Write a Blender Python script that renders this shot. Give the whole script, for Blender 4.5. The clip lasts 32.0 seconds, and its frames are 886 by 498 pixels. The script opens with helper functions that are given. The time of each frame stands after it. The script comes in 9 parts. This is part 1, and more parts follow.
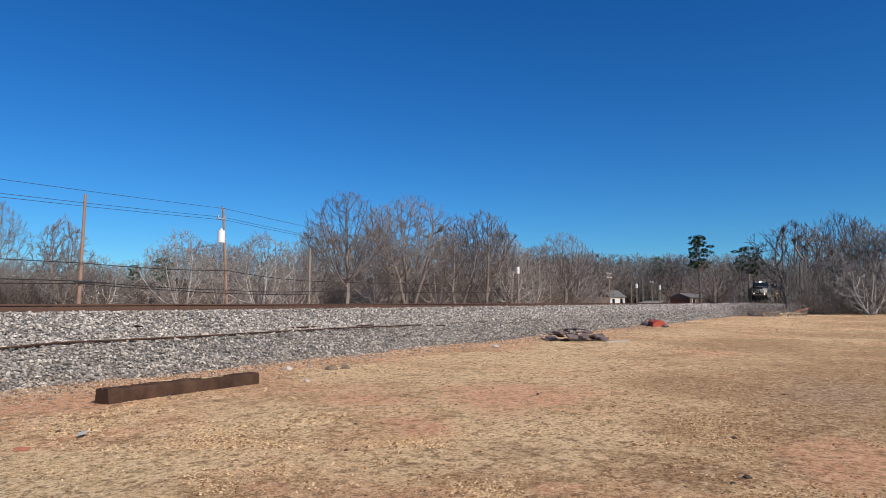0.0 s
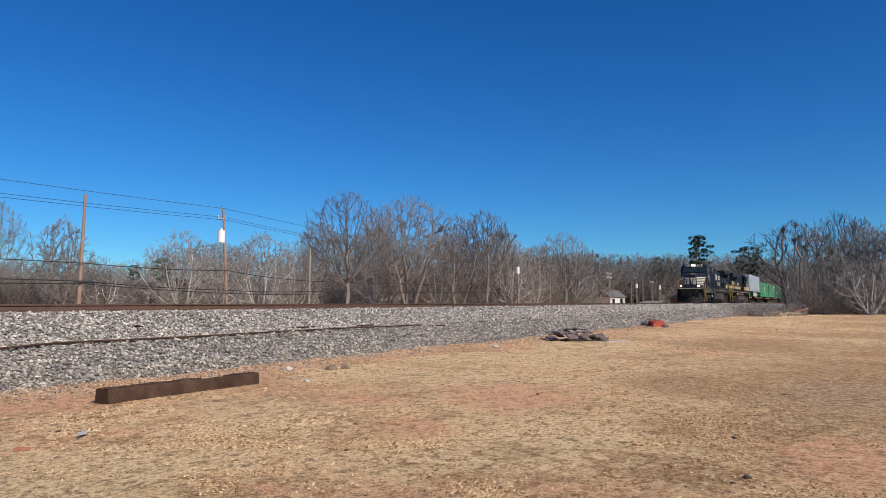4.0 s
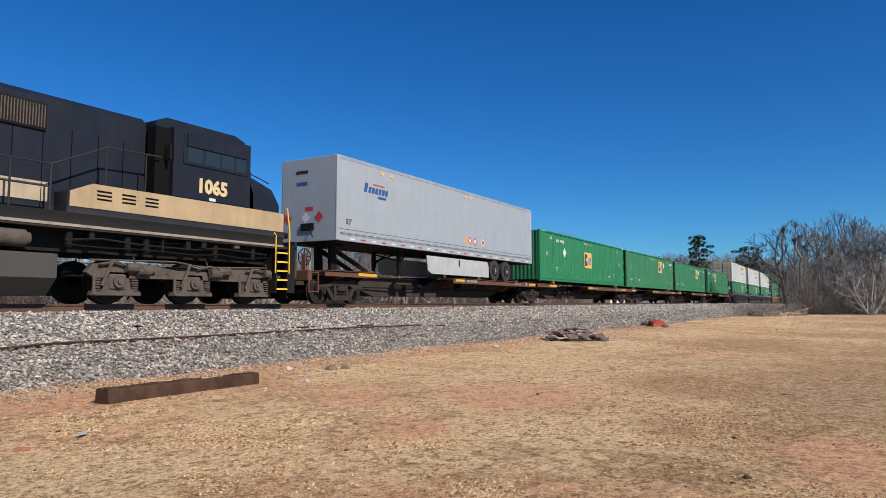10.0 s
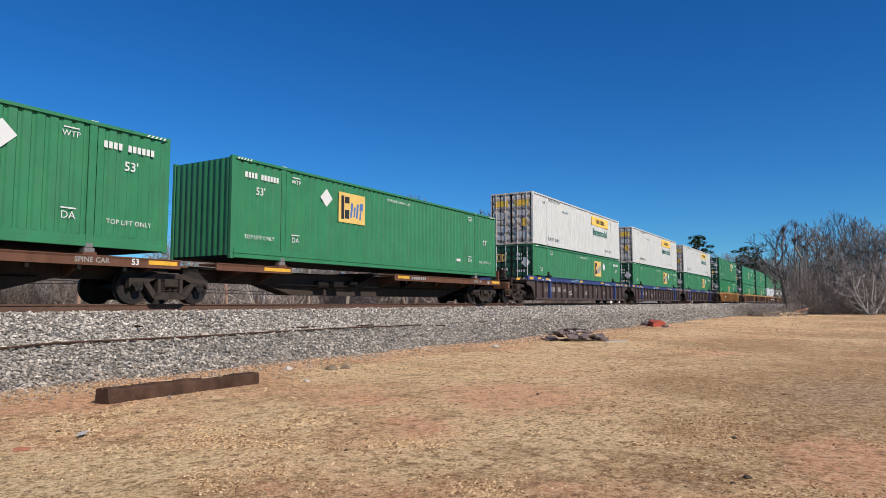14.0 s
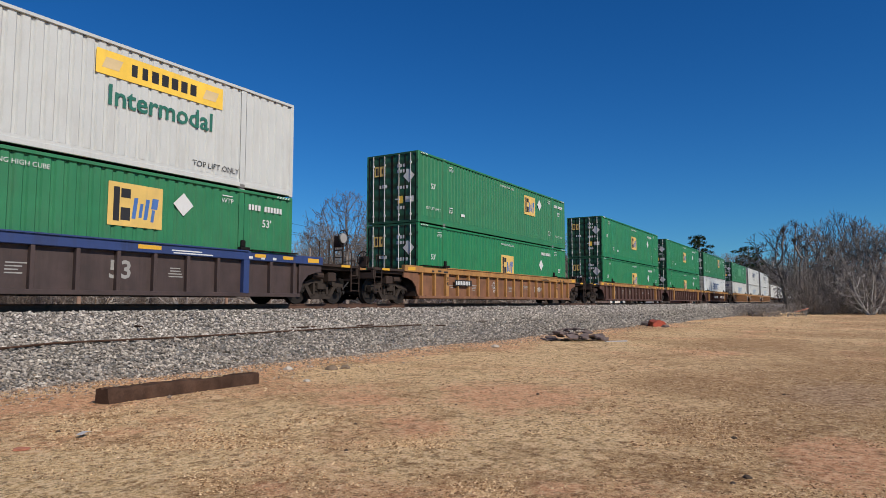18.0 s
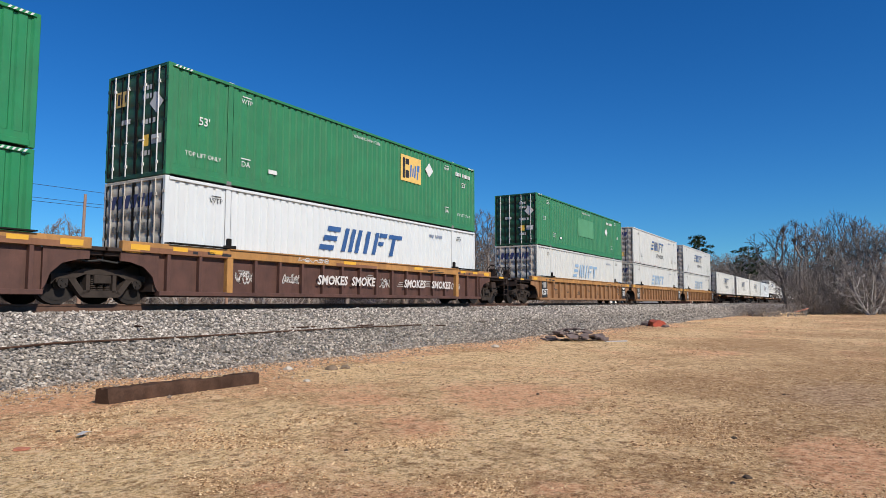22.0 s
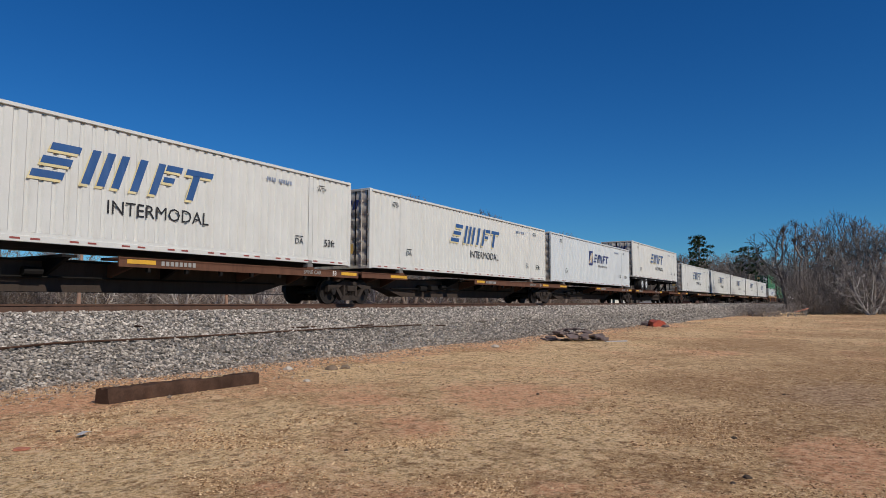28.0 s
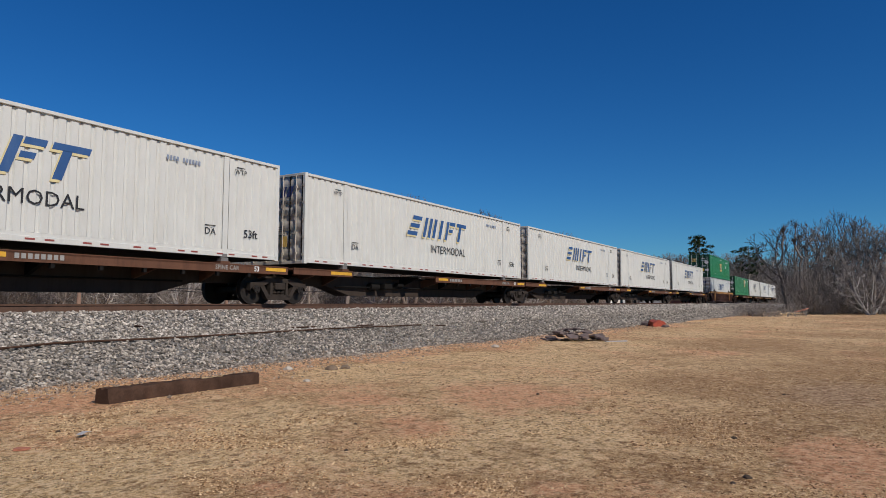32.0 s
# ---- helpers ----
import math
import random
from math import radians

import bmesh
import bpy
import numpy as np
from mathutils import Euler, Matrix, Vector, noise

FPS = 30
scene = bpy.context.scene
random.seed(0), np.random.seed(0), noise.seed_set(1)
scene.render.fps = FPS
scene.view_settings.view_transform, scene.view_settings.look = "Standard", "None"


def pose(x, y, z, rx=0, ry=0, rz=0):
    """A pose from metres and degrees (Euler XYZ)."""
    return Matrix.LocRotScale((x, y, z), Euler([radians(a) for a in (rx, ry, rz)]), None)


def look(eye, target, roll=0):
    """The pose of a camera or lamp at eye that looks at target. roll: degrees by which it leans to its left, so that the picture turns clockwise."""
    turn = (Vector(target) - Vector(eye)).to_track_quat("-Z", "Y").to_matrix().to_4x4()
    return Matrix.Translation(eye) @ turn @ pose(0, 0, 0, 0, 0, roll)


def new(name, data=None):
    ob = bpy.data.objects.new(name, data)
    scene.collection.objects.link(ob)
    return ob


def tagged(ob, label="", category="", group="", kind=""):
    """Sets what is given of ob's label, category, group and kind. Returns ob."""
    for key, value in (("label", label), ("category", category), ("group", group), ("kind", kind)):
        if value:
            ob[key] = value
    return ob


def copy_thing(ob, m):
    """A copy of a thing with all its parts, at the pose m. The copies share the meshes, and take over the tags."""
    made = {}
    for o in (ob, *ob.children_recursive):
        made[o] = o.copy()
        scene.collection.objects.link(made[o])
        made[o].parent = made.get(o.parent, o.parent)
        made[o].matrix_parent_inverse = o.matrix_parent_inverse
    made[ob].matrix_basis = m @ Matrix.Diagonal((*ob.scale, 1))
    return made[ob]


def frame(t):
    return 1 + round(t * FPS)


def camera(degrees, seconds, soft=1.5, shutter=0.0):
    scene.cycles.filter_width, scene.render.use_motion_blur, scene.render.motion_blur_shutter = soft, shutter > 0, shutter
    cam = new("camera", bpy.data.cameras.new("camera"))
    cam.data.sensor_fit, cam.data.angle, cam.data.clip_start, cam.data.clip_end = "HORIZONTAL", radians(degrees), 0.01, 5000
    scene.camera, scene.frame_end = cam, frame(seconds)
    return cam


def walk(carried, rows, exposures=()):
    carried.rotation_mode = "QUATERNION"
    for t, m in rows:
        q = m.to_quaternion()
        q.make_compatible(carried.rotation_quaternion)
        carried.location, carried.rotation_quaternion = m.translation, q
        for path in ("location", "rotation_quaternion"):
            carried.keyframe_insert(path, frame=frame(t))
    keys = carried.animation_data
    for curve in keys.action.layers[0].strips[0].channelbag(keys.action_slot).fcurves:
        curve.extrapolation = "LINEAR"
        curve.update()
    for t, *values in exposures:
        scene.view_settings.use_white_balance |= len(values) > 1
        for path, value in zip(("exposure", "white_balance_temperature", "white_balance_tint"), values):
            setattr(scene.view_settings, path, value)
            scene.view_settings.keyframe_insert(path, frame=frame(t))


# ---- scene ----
# x runs along the track (the train comes from +x), y across it, z = 0 at the top of the rails

cam = camera(67.75, 32.0, soft=0.65)
EYE = (0.0, -15.69, 0.03)
YAW, PITCH = 58.70, 4.66
walk(cam, [(0.0, pose(*EYE, 90 + PITCH, 0, -YAW)), (32.0, pose(*EYE, 90 + PITCH, 0, -YAW))],
     exposures=[(0.0, 0.05), (10.0, 0.08), (13.0, 0.09), (15.5, -0.08), (18.0, -0.25), (19.0, -0.20), (20.0, -0.10), (22.0, 0.06), (23.0, 0.04), (24.0, -0.17), (25.0, -0.36), (25.5, -0.38), (27.0, -0.42), (32.0, -0.43)])

# ---- world and sun ----
SUN_EL, SUN_AZ = radians(38), radians(-15)      # azimuth from -y towards +x
world = bpy.data.worlds.new("sky_world")
scene.world = world
world.use_nodes = True
wn = world.node_tree
wn.nodes.clear()
sky = wn.nodes.new("ShaderNodeTexSky")
sky.sky_type = "NISHITA"
sky.sun_disc = False
sky.sun_elevation = SUN_EL
sky.sun_rotation = math.pi - SUN_AZ
sky.altitude = 300
sky.air_density, sky.dust_density, sky.ozone_density = 1.0, 0.0, 4.0
bg = wn.nodes.new("ShaderNodeBackground")
bg.inputs["Strength"].default_value = 0.10
wo = wn.nodes.new("ShaderNodeOutputWorld")
deep = wn.nodes.new("ShaderNodeHueSaturation")      # a very clear, dry winter sky
deep.inputs["Saturation"].default_value = 1.28
deep.inputs["Value"].default_value = 0.83
wn.links.new(sky.outputs[0], deep.inputs["Color"])
tone = wn.nodes.new("ShaderNodeMix")
tone.data_type, tone.blend_type = "RGBA", "MULTIPLY"
tone.inputs[0].default_value = 1.0
tone.inputs[7].default_value = (0.42, 0.865, 1.20, 1)
wn.links.new(deep.outputs[0], tone.inputs[6])
wn.links.new(tone.outputs[2], bg.inputs[0])
wn.links.new(bg.outputs[0], wo.inputs[0])

sun = new("sun", bpy.data.lights.new("sun", "SUN"))
sun.data.energy = 5.0
sun.data.angle = radians(0.55)
sun.data.color = (1.0, 0.93, 0.83)
sun_dir = Vector((math.sin(SUN_AZ) * math.cos(SUN_EL), -math.cos(SUN_AZ) * math.cos(SUN_EL), math.sin(SUN_EL)))
sun.matrix_basis = look(sun_dir * 80, (0, 0, 0))

# ---- geometry tools ----
class Geo:
    """Collects vertices and faces of one mesh."""

    def __init__(self):
        self.v, self.f = [], []

    def add(self, vs, fs):
        n = len(self.v)
        self.v.extend(vs)
        self.f.extend([tuple(i + n for i in f) for f in fs])
        return self

    def box(self, x0, x1, y0, y1, z0, z1, c=0.0):
        if c <= 0:
            vs = [(x, y, z) for x in (x0, x1) for y in (y0, y1) for z in (z0, z1)]
            return self.add(vs, [(0, 1, 3, 2), (4, 6, 7, 5), (0, 4, 5, 1), (2, 3, 7, 6), (0, 2, 6, 4), (1, 5, 7, 3)])
        vs, fs = [], []
        idx = {}
        for i, x in enumerate((x0, x1)):
            for j, y in enumerate((y0, y1)):
                for k, z in enumerate((z0, z1)):
                    sx, sy, sz = (c, -c)[i], (c, -c)[j], (c, -c)[k]
                    for a, p in enumerate(((x, y + sy, z + sz), (x + sx, y, z + sz), (x + sx, y + sy, z))):
                        idx[i, j, k, a] = len(vs)
                        vs.append(p)
        for s in (0, 1):
            for a in range(3):
                ring = []
                for m, n in ((0, 0), (0, 1), (1, 1), (1, 0)):
                    key = [m, n]
                    key.insert(a, s)
                    ring.append(idx[key[0], key[1], key[2], a])
                fs.append(tuple(ring))
        for a in range(3):
            o = [q for q in range(3) if q != a]
            for m in (0, 1):
                for n in (0, 1):
                    def at(s, w):
                        key = [0, 0, 0]
                        key[a], key[o[0]], key[o[1]] = s, m, n
                        return idx[key[0], key[1], key[2], w]
                    fs.append((at(0, o[0]), at(1, o[0]), at(1, o[1]), at(0, o[1])))
        for i in (0, 1):
            for j in (0, 1):
                for k in (0, 1):
                    fs.append((idx[i, j, k, 0], idx[i, j, k, 1], idx[i, j, k, 2]))
        return self.add(vs, fs)

    def prism(self, poly, axis, a, b):
        """Extrudes a 2D outline along an axis: 'x' takes (y, z), 'y' takes (x, z), 'z' takes (x, y)."""
        n = len(poly)
        put = {"x": lambda p, d: (d, p[0], p[1]), "y": lambda p, d: (p[0], d, p[1]), "z": lambda p, d: (p[0], p[1], d)}[axis]
        vs = [put(p, a) for p in poly] + [put(p, b) for p in poly]
        fs = [tuple(range(n)), tuple(range(2 * n - 1, n - 1, -1))]
        fs += [(i, (i + 1) % n, n + (i + 1) % n, n + i) for i in range(n)]
        return self.add(vs, fs)

    def cyl(self, c, r, h, axis="y", n=16, r2=None):
        """A cylinder (or cone) centred on c."""
        r2 = r if r2 is None else r2
        vs = []
        for s, q in ((-h / 2, r), (h / 2, r2)):
            for i in range(n):
                a = 2 * math.pi * i / n
                u, w = q * math.cos(a), q * math.sin(a)
                d = {"x": (s, u, w), "y": (u, s, w), "z": (u, w, s)}[axis]
                vs.append((c[0] + d[0], c[1] + d[1], c[2] + d[2]))
        fs = [tuple(range(n)), tuple(range(2 * n - 1, n - 1, -1))]
        fs += [(i, (i + 1) % n, n + (i + 1) % n, n + i) for i in range(n)]
        return self.add(vs, fs)

    def tube(self, pts, r, n=6, r_end=None):
        """A round bar through the points."""
        pts = [Vector(p) for p in pts]
        r_end = r if r_end is None else r_end
        vs, fs = [], []
        m = len(pts)
        for i, p in enumerate(pts):
            t = (pts[min(i + 1, m - 1)] - pts[max(i - 1, 0)])
            t = t.normalized() if t.length > 1e-9 else Vector((0, 0, 1))
            side = t.cross(Vector((0, 0, 1)) if abs(t.z) < 0.9 else Vector((1, 0, 0))).normalized()
            up = side.cross(t)
            q = r + (r_end - r) * i / max(m - 1, 1)
            for k in range(n):
                a = 2 * math.pi * k / n
                vs.append(tuple(p + side * (q * math.cos(a)) + up * (q * math.sin(a))))
        for i in range(m - 1):
            for k in range(n):
                fs.append((i * n + k, i * n + (k + 1) % n, (i + 1) * n + (k + 1) % n, (i + 1) * n + k))
        fs += [tuple(range(n)), tuple(range(m * n - 1, (m - 1) * n - 1, -1))]
        return self.add(vs, fs)

    def mesh(self, name, material=None, sharp=35):
        me = bpy.data.meshes.new(name)
        me.from_pydata([tuple(q) for q in self.v], [], self.f)
        bm = bmesh.new()
        bm.from_mesh(me)
        bmesh.ops.recalc_face_normals(bm, faces=bm.faces)
        bm.to_mesh(me)
        bm.free()
        if material:
            me.materials.append(material)
        me.shade_smooth()
        me.set_sharp_from_angle(angle=radians(sharp))
        return me


def part(name, geo, material, parent, label="", m=None):
    """Links a mesh as one part under a thing or under a part."""
    me = geo.mesh(name, material) if isinstance(geo, Geo) else geo
    ob = new(name, me)
    ob.parent = parent
    if name.endswith(("_marks", "_bars", "_panels", "_row", "_hooks", "reflectors", "_shade", "_shapes", "_print")):
        ob["kind"] = "stuff"
    if m is not None:
        ob.matrix_basis = m
    if label:
        ob["label"] = label
    return ob


def thing(name, label, category, group="", kind=""):
    return tagged(new(name), label, category, group, kind)


def B(*a):
    return Geo().box(*a)


def text_mesh(s, size, material, bold=0.0, shear=0.0):
    """Letters in the built-in font as a flat mesh in the xz plane, facing -y, centred."""
    cu = bpy.data.curves.new("letters", "FONT")
    cu.body, cu.size, cu.offset, cu.shear = s, size, bold, shear
    cu.align_x, cu.align_y = "CENTER", "CENTER"
    cu.resolution_u = 2
    ob = bpy.data.objects.new("letters", cu)
    scene.collection.objects.link(ob)
    me = bpy.data.meshes.new_from_object(ob.evaluated_get(bpy.context.evaluated_depsgraph_get()))
    bpy.data.objects.remove(ob)
    me.transform(Matrix.Rotation(radians(90), 4, "X"))
    me.materials.clear()
    me.materials.append(material)
    return me


# ---- materials ----
def nodes_of(name):
    m = bpy.data.materials.new(name)
    m.use_nodes = True
    nt = m.node_tree
    return m, nt, nt.nodes["Principled BSDF"]


def noise_node(nt, scale, detail=4.0, rough=0.6, stretch=None, coords="Object"):
    tc = nt.nodes.new("ShaderNodeTexCoord")
    src = tc.outputs[coords]
    if stretch:
        mp = nt.nodes.new("ShaderNodeMapping")
        mp.inputs["Scale"].default_value = stretch
        nt.links.new(src, mp.inputs[0])
        src = mp.outputs[0]
    nz = nt.nodes.new("ShaderNodeTexNoise")
    nz.inputs["Scale"].default_value = scale
    nz.inputs["Detail"].default_value = detail
    nz.inputs["Roughness"].default_value = rough
    nt.links.new(src, nz.inputs["Vector"])
    return nz.outputs["Fac"]


def ramp(nt, fac, stops):
    r = nt.nodes.new("ShaderNodeValToRGB")
    e = r.color_ramp.elements
    while len(e) < len(stops):
        e.new(0.5)
    for el, (p, c) in zip(e, stops):
        el.position = p
        el.color = (*c, 1) if len(c) == 3 else c
    nt.links.new(fac, r.inputs[0])
    return r.outputs[0]


def mix(nt, fac, a, b, mode="MIX"):
    m = nt.nodes.new("ShaderNodeMix")
    m.data_type = "RGBA"
    m.blend_type = mode
    for sock, val in ((0, fac), (6, a), (7, b)):
        if isinstance(val, (int, float)):
            m.inputs[sock].default_value = val
        elif isinstance(val, tuple):
            m.inputs[sock].default_value = (*val, 1)
        else:
            nt.links.new(val, m.inputs[sock])
    return m.outputs[2]


def bump(nt, bsdf, fac, strength, distance=0.01):
    b = nt.nodes.new("ShaderNodeBump")
    b.inputs["Strength"].default_value = strength
    b.inputs["Distance"].default_value = distance
    nt.links.new(fac, b.inputs["Height"])
    nt.links.new(b.outputs[0], bsdf.inputs["Normal"])


def grey(v):
    return (v, v, v)


def paint(name, col, dirt=None, amount=0.5, rough=0.5, metal=0.0, scale=1.5, streak=True, bumps=0.15, vary=0.12, gloss=0.5):
    """Painted or bare surface: base colour, mottling, runs of dirt and grain."""
    m, nt, b = nodes_of(name)
    dirt = dirt or tuple(c * 0.45 for c in col)
    lo = tuple(c * (1 - vary) for c in col)
    hi = tuple(min(1, c * (1 + vary)) for c in col)
    base = ramp(nt, noise_node(nt, scale, 5), [(0.3, lo), (0.7, hi)])
    runs = noise_node(nt, 3.0, 6, 0.7, (1.0, 1.0, 0.15) if streak else None)
    mask = ramp(nt, runs, [(0.5, grey(0)), (0.78, grey(amount))])
    colour = mix(nt, mask, base, dirt)
    fine = noise_node(nt, 45.0, 3)
    colour = mix(nt, ramp(nt, fine, [(0.35, grey(0)), (0.8, grey(amount * 0.35))]), colour, dirt)
    nt.links.new(colour, b.inputs["Base Color"])
    b.inputs["Metallic"].default_value = metal
    b.inputs["Specular IOR Level"].default_value = gloss
    rr = ramp(nt, runs, [(0.3, grey(max(rough - 0.1, 0.05))), (0.8, grey(min(rough + 0.2, 1)))])
    nt.links.new(rr, b.inputs["Roughness"])
    if bumps:
        bump(nt, b, fine, bumps, 0.006)
    return m


def glow(name, col, strength):
    m, nt, b = nodes_of(name)
    b.inputs["Base Color"].default_value = (*col, 1)
    b.inputs["Emission Color"].default_value = (*col, 1)
    b.inputs["Emission Strength"].default_value = strength
    return m


M = {}
M["green"] = paint("green_container_paint", (0.016, 0.185, 0.066), (0.02, 0.09, 0.04), 0.4, 0.42)
M["green_b"] = paint("faded_green_container_paint", (0.024, 0.175, 0.07), (0.04, 0.10, 0.055), 0.5, 0.5)
M["white"] = paint("white_container_paint", (0.52, 0.53, 0.505), (0.30, 0.275, 0.24), 0.4, 0.45, vary=0.04)
M["cream"] = paint("cream_container_paint", (0.585, 0.585, 0.55), (0.36, 0.325, 0.27), 0.35, 0.5, vary=0.04)
M["bright"] = paint("clean_white_container_paint", (0.57, 0.595, 0.595), (0.40, 0.38, 0.35), 0.25, 0.35, vary=0.03)
M["trailer"] = paint("pale_grey_trailer_skin", (0.315, 0.345, 0.37), (0.22, 0.225, 0.23), 0.3, 0.4, vary=0.05)
M["door_grey"] = paint("grimy_grey_door_paint", (0.17, 0.165, 0.16), (0.06, 0.055, 0.05), 0.7, 0.6)
# door green is a darker tone than the side panels, with darker runs
M["door_green"] = paint("streaked_dark_green_door_paint", (0.012, 0.075, 0.034), (0.008, 0.016, 0.010), 0.6, 0.5)
# underframe and gear: grime, coloured extra dark for the shade below the cars
M["under"] = paint("shade_darkened_grimy_underframe", (0.007, 0.006, 0.0055), (0.025, 0.02, 0.016), 0.6, 0.8, scale=4, streak=False, gloss=0.2)
M["truck"] = paint("grimy_cast_steel", (0.042, 0.032, 0.026), (0.017, 0.014, 0.012), 0.8, 0.8, scale=5, streak=False, bumps=0.3, gloss=0.2)
M["wheel"] = paint("worn_wheel_steel", (0.022, 0.017, 0.014), (0.010, 0.008, 0.007), 0.7, 0.65, 0.3, scale=6, streak=False)
M["well_grime"] = paint("grime_covered_car_end", (0.045, 0.03, 0.024), (0.018, 0.014, 0.012), 0.7, 0.75, vary=0.3, gloss=0.2)
M["well_brown"] = paint("brown_well_car_paint", (0.086, 0.038, 0.027), (0.034, 0.018, 0.013), 0.7, 0.65, vary=0.28)
M["well_tan"] = paint("weathered_tan_yellow_car_paint", (0.27, 0.138, 0.058), (0.095, 0.046, 0.024), 0.8, 0.65, vary=0.22)
M["well_orange"] = paint("faded_orange_yellow_car_paint", (0.38, 0.19, 0.055), (0.15, 0.068, 0.03), 0.8, 0.6, vary=0.25)
M["well_purple"] = paint("dark_maroon_grey_car_paint", (0.058, 0.037, 0.033), (0.024, 0.018, 0.016), 0.6, 0.6, vary=0.25)
M["blue_chord"] = paint("dull_blue_chord_paint", (0.022, 0.045, 0.15), (0.014, 0.016, 0.03), 0.6, 0.55)
M["spine_rust"] = paint("rusty_brown_deck_paint", (0.13, 0.06, 0.036), (0.05, 0.026, 0.018), 0.8, 0.75, gloss=0.2)
# grimy sill colour, lowered further to hold the shade beneath the loads
M["spine_dark"] = paint("shade_darkened_grimy_sill_paint", (0.007, 0.006, 0.0055), (0.02, 0.015, 0.012), 0.5, 0.75, gloss=0.2)
M["spine_sill"] = paint("dull_brown_sill_paint", (0.05, 0.036, 0.028), (0.02, 0.015, 0.012), 0.6, 0.75, gloss=0.2)
M["safety"] = paint("safety_yellow_paint", (0.80, 0.48, 0.03), (0.45, 0.25, 0.05), 0.35, 0.5)
M["reflective"] = paint("dirty_amber_reflective_strip", (0.66, 0.36, 0.03), (0.34, 0.18, 0.05), 0.5, 0.5)
M["skirt"] = paint("pale_grey_side_skirt", (0.40, 0.405, 0.39), (0.27, 0.25, 0.22), 0.4, 0.5)
M["cream_stripe"] = paint("dusty_cream_stripe_paint", (0.45, 0.36, 0.24), (0.22, 0.16, 0.1), 0.6, 0.6)
M["stripe_white"] = paint("white_stripe_paint", (0.60, 0.56, 0.48), (0.3, 0.26, 0.2), 0.5, 0.5)
M["mark_white"] = paint("white_marking", (0.62, 0.62, 0.60), (0.30, 0.33, 0.30), 0.5, 0.5, vary=0.05, bumps=0)
M["mark_gold"] = paint("gold_marking", (0.62, 0.47, 0.25), (0.35, 0.25, 0.12), 0.3, 0.5, bumps=0)
M["mark_black"] = paint("black_marking", (0.025, 0.025, 0.028), (0.06, 0.06, 0.06), 0.3, 0.5, bumps=0, gloss=0.2)
M["mark_blue"] = paint("blue_marking", (0.02, 0.075, 0.215), (0.10, 0.17, 0.3), 0.4, 0.5, bumps=0)
M["mark_yellow"] = paint("yellow_marking", (0.82, 0.52, 0.06), (0.5, 0.33, 0.1), 0.3, 0.5, bumps=0)
M["emblem_gold"] = paint("dull_gold_emblem", (0.66, 0.44, 0.12), (0.42, 0.29, 0.12), 0.45, 0.5, bumps=0)
M["emblem_blue"] = paint("emblem_blue", (0.045, 0.13, 0.36), (0.12, 0.22, 0.4), 0.4, 0.5, bumps=0)
M["emblem_straw"] = paint("faded_straw_edge", (0.60, 0.50, 0.25), (0.62, 0.58, 0.48), 0.7, 0.5, bumps=0)
M["mark_green"] = paint("dark_green_marking", (0.02, 0.13, 0.09), (0.05, 0.16, 0.1), 0.2, 0.5, bumps=0)
M["mark_red"] = paint("red_marking", (0.5, 0.03, 0.03), (0.25, 0.05, 0.05), 0.3, 0.5, bumps=0)
M["steel"] = paint("galvanised_steel", (0.55, 0.56, 0.57), (0.3, 0.3, 0.3), 0.4, 0.4, 0.6)
M["rubber"] = paint("tyre_rubber", (0.022, 0.022, 0.022), (0.07, 0.06, 0.05), 0.5, 0.85, streak=False)
M["lamp"] = glow("headlight_glow", (1.0, 0.84, 0.58), 16.0)

M["rod_white"] = paint("galvanised_door_rod", (0.62, 0.62, 0.60), (0.3, 0.3, 0.28), 0.4, 0.5)
M["well_rust"] = paint("rusted_tan_sheet", (0.20, 0.09, 0.045), (0.09, 0.042, 0.024), 0.8, 0.7, vary=0.3)
M["spray_white"] = paint("white_spray_paint", (0.58, 0.55, 0.52), (0.3, 0.25, 0.2), 0.5, 0.6, bumps=0)
M["spray_blue"] = paint("pale_blue_spray_paint", (0.25, 0.45, 0.60), (0.1, 0.2, 0.3), 0.5, 0.6, bumps=0)
M["info_black"] = paint("black_stencil_panel", (0.014, 0.013, 0.013), (0.04, 0.035, 0.03), 0.5, 0.6, bumps=0)
M["door_white"] = paint("dirty_white_door_paint", (0.56, 0.52, 0.45), (0.17, 0.11, 0.075), 0.8, 0.6, vary=0.2)
M["rod_dirty"] = paint("rust_stained_door_rod", (0.46, 0.42, 0.36), (0.18, 0.11, 0.07), 0.8, 0.6)
M["spray_faint"] = paint("faint_old_spray_paint", (0.20, 0.15, 0.125), (0.1, 0.06, 0.05), 0.6, 0.7, bumps=0)
M["mark_pale"] = paint("dulled_white_marking", (0.30, 0.29, 0.27), (0.12, 0.11, 0.1), 0.5, 0.6, bumps=0)
TEXT = {}


def letters(s, size, mat, bold=0.0, shear=0.0):
    key = (s, size, mat, bold, shear)
    if key not in TEXT:
        TEXT[key] = text_mesh(s, size, M[mat], bold, shear)
    return TEXT[key]


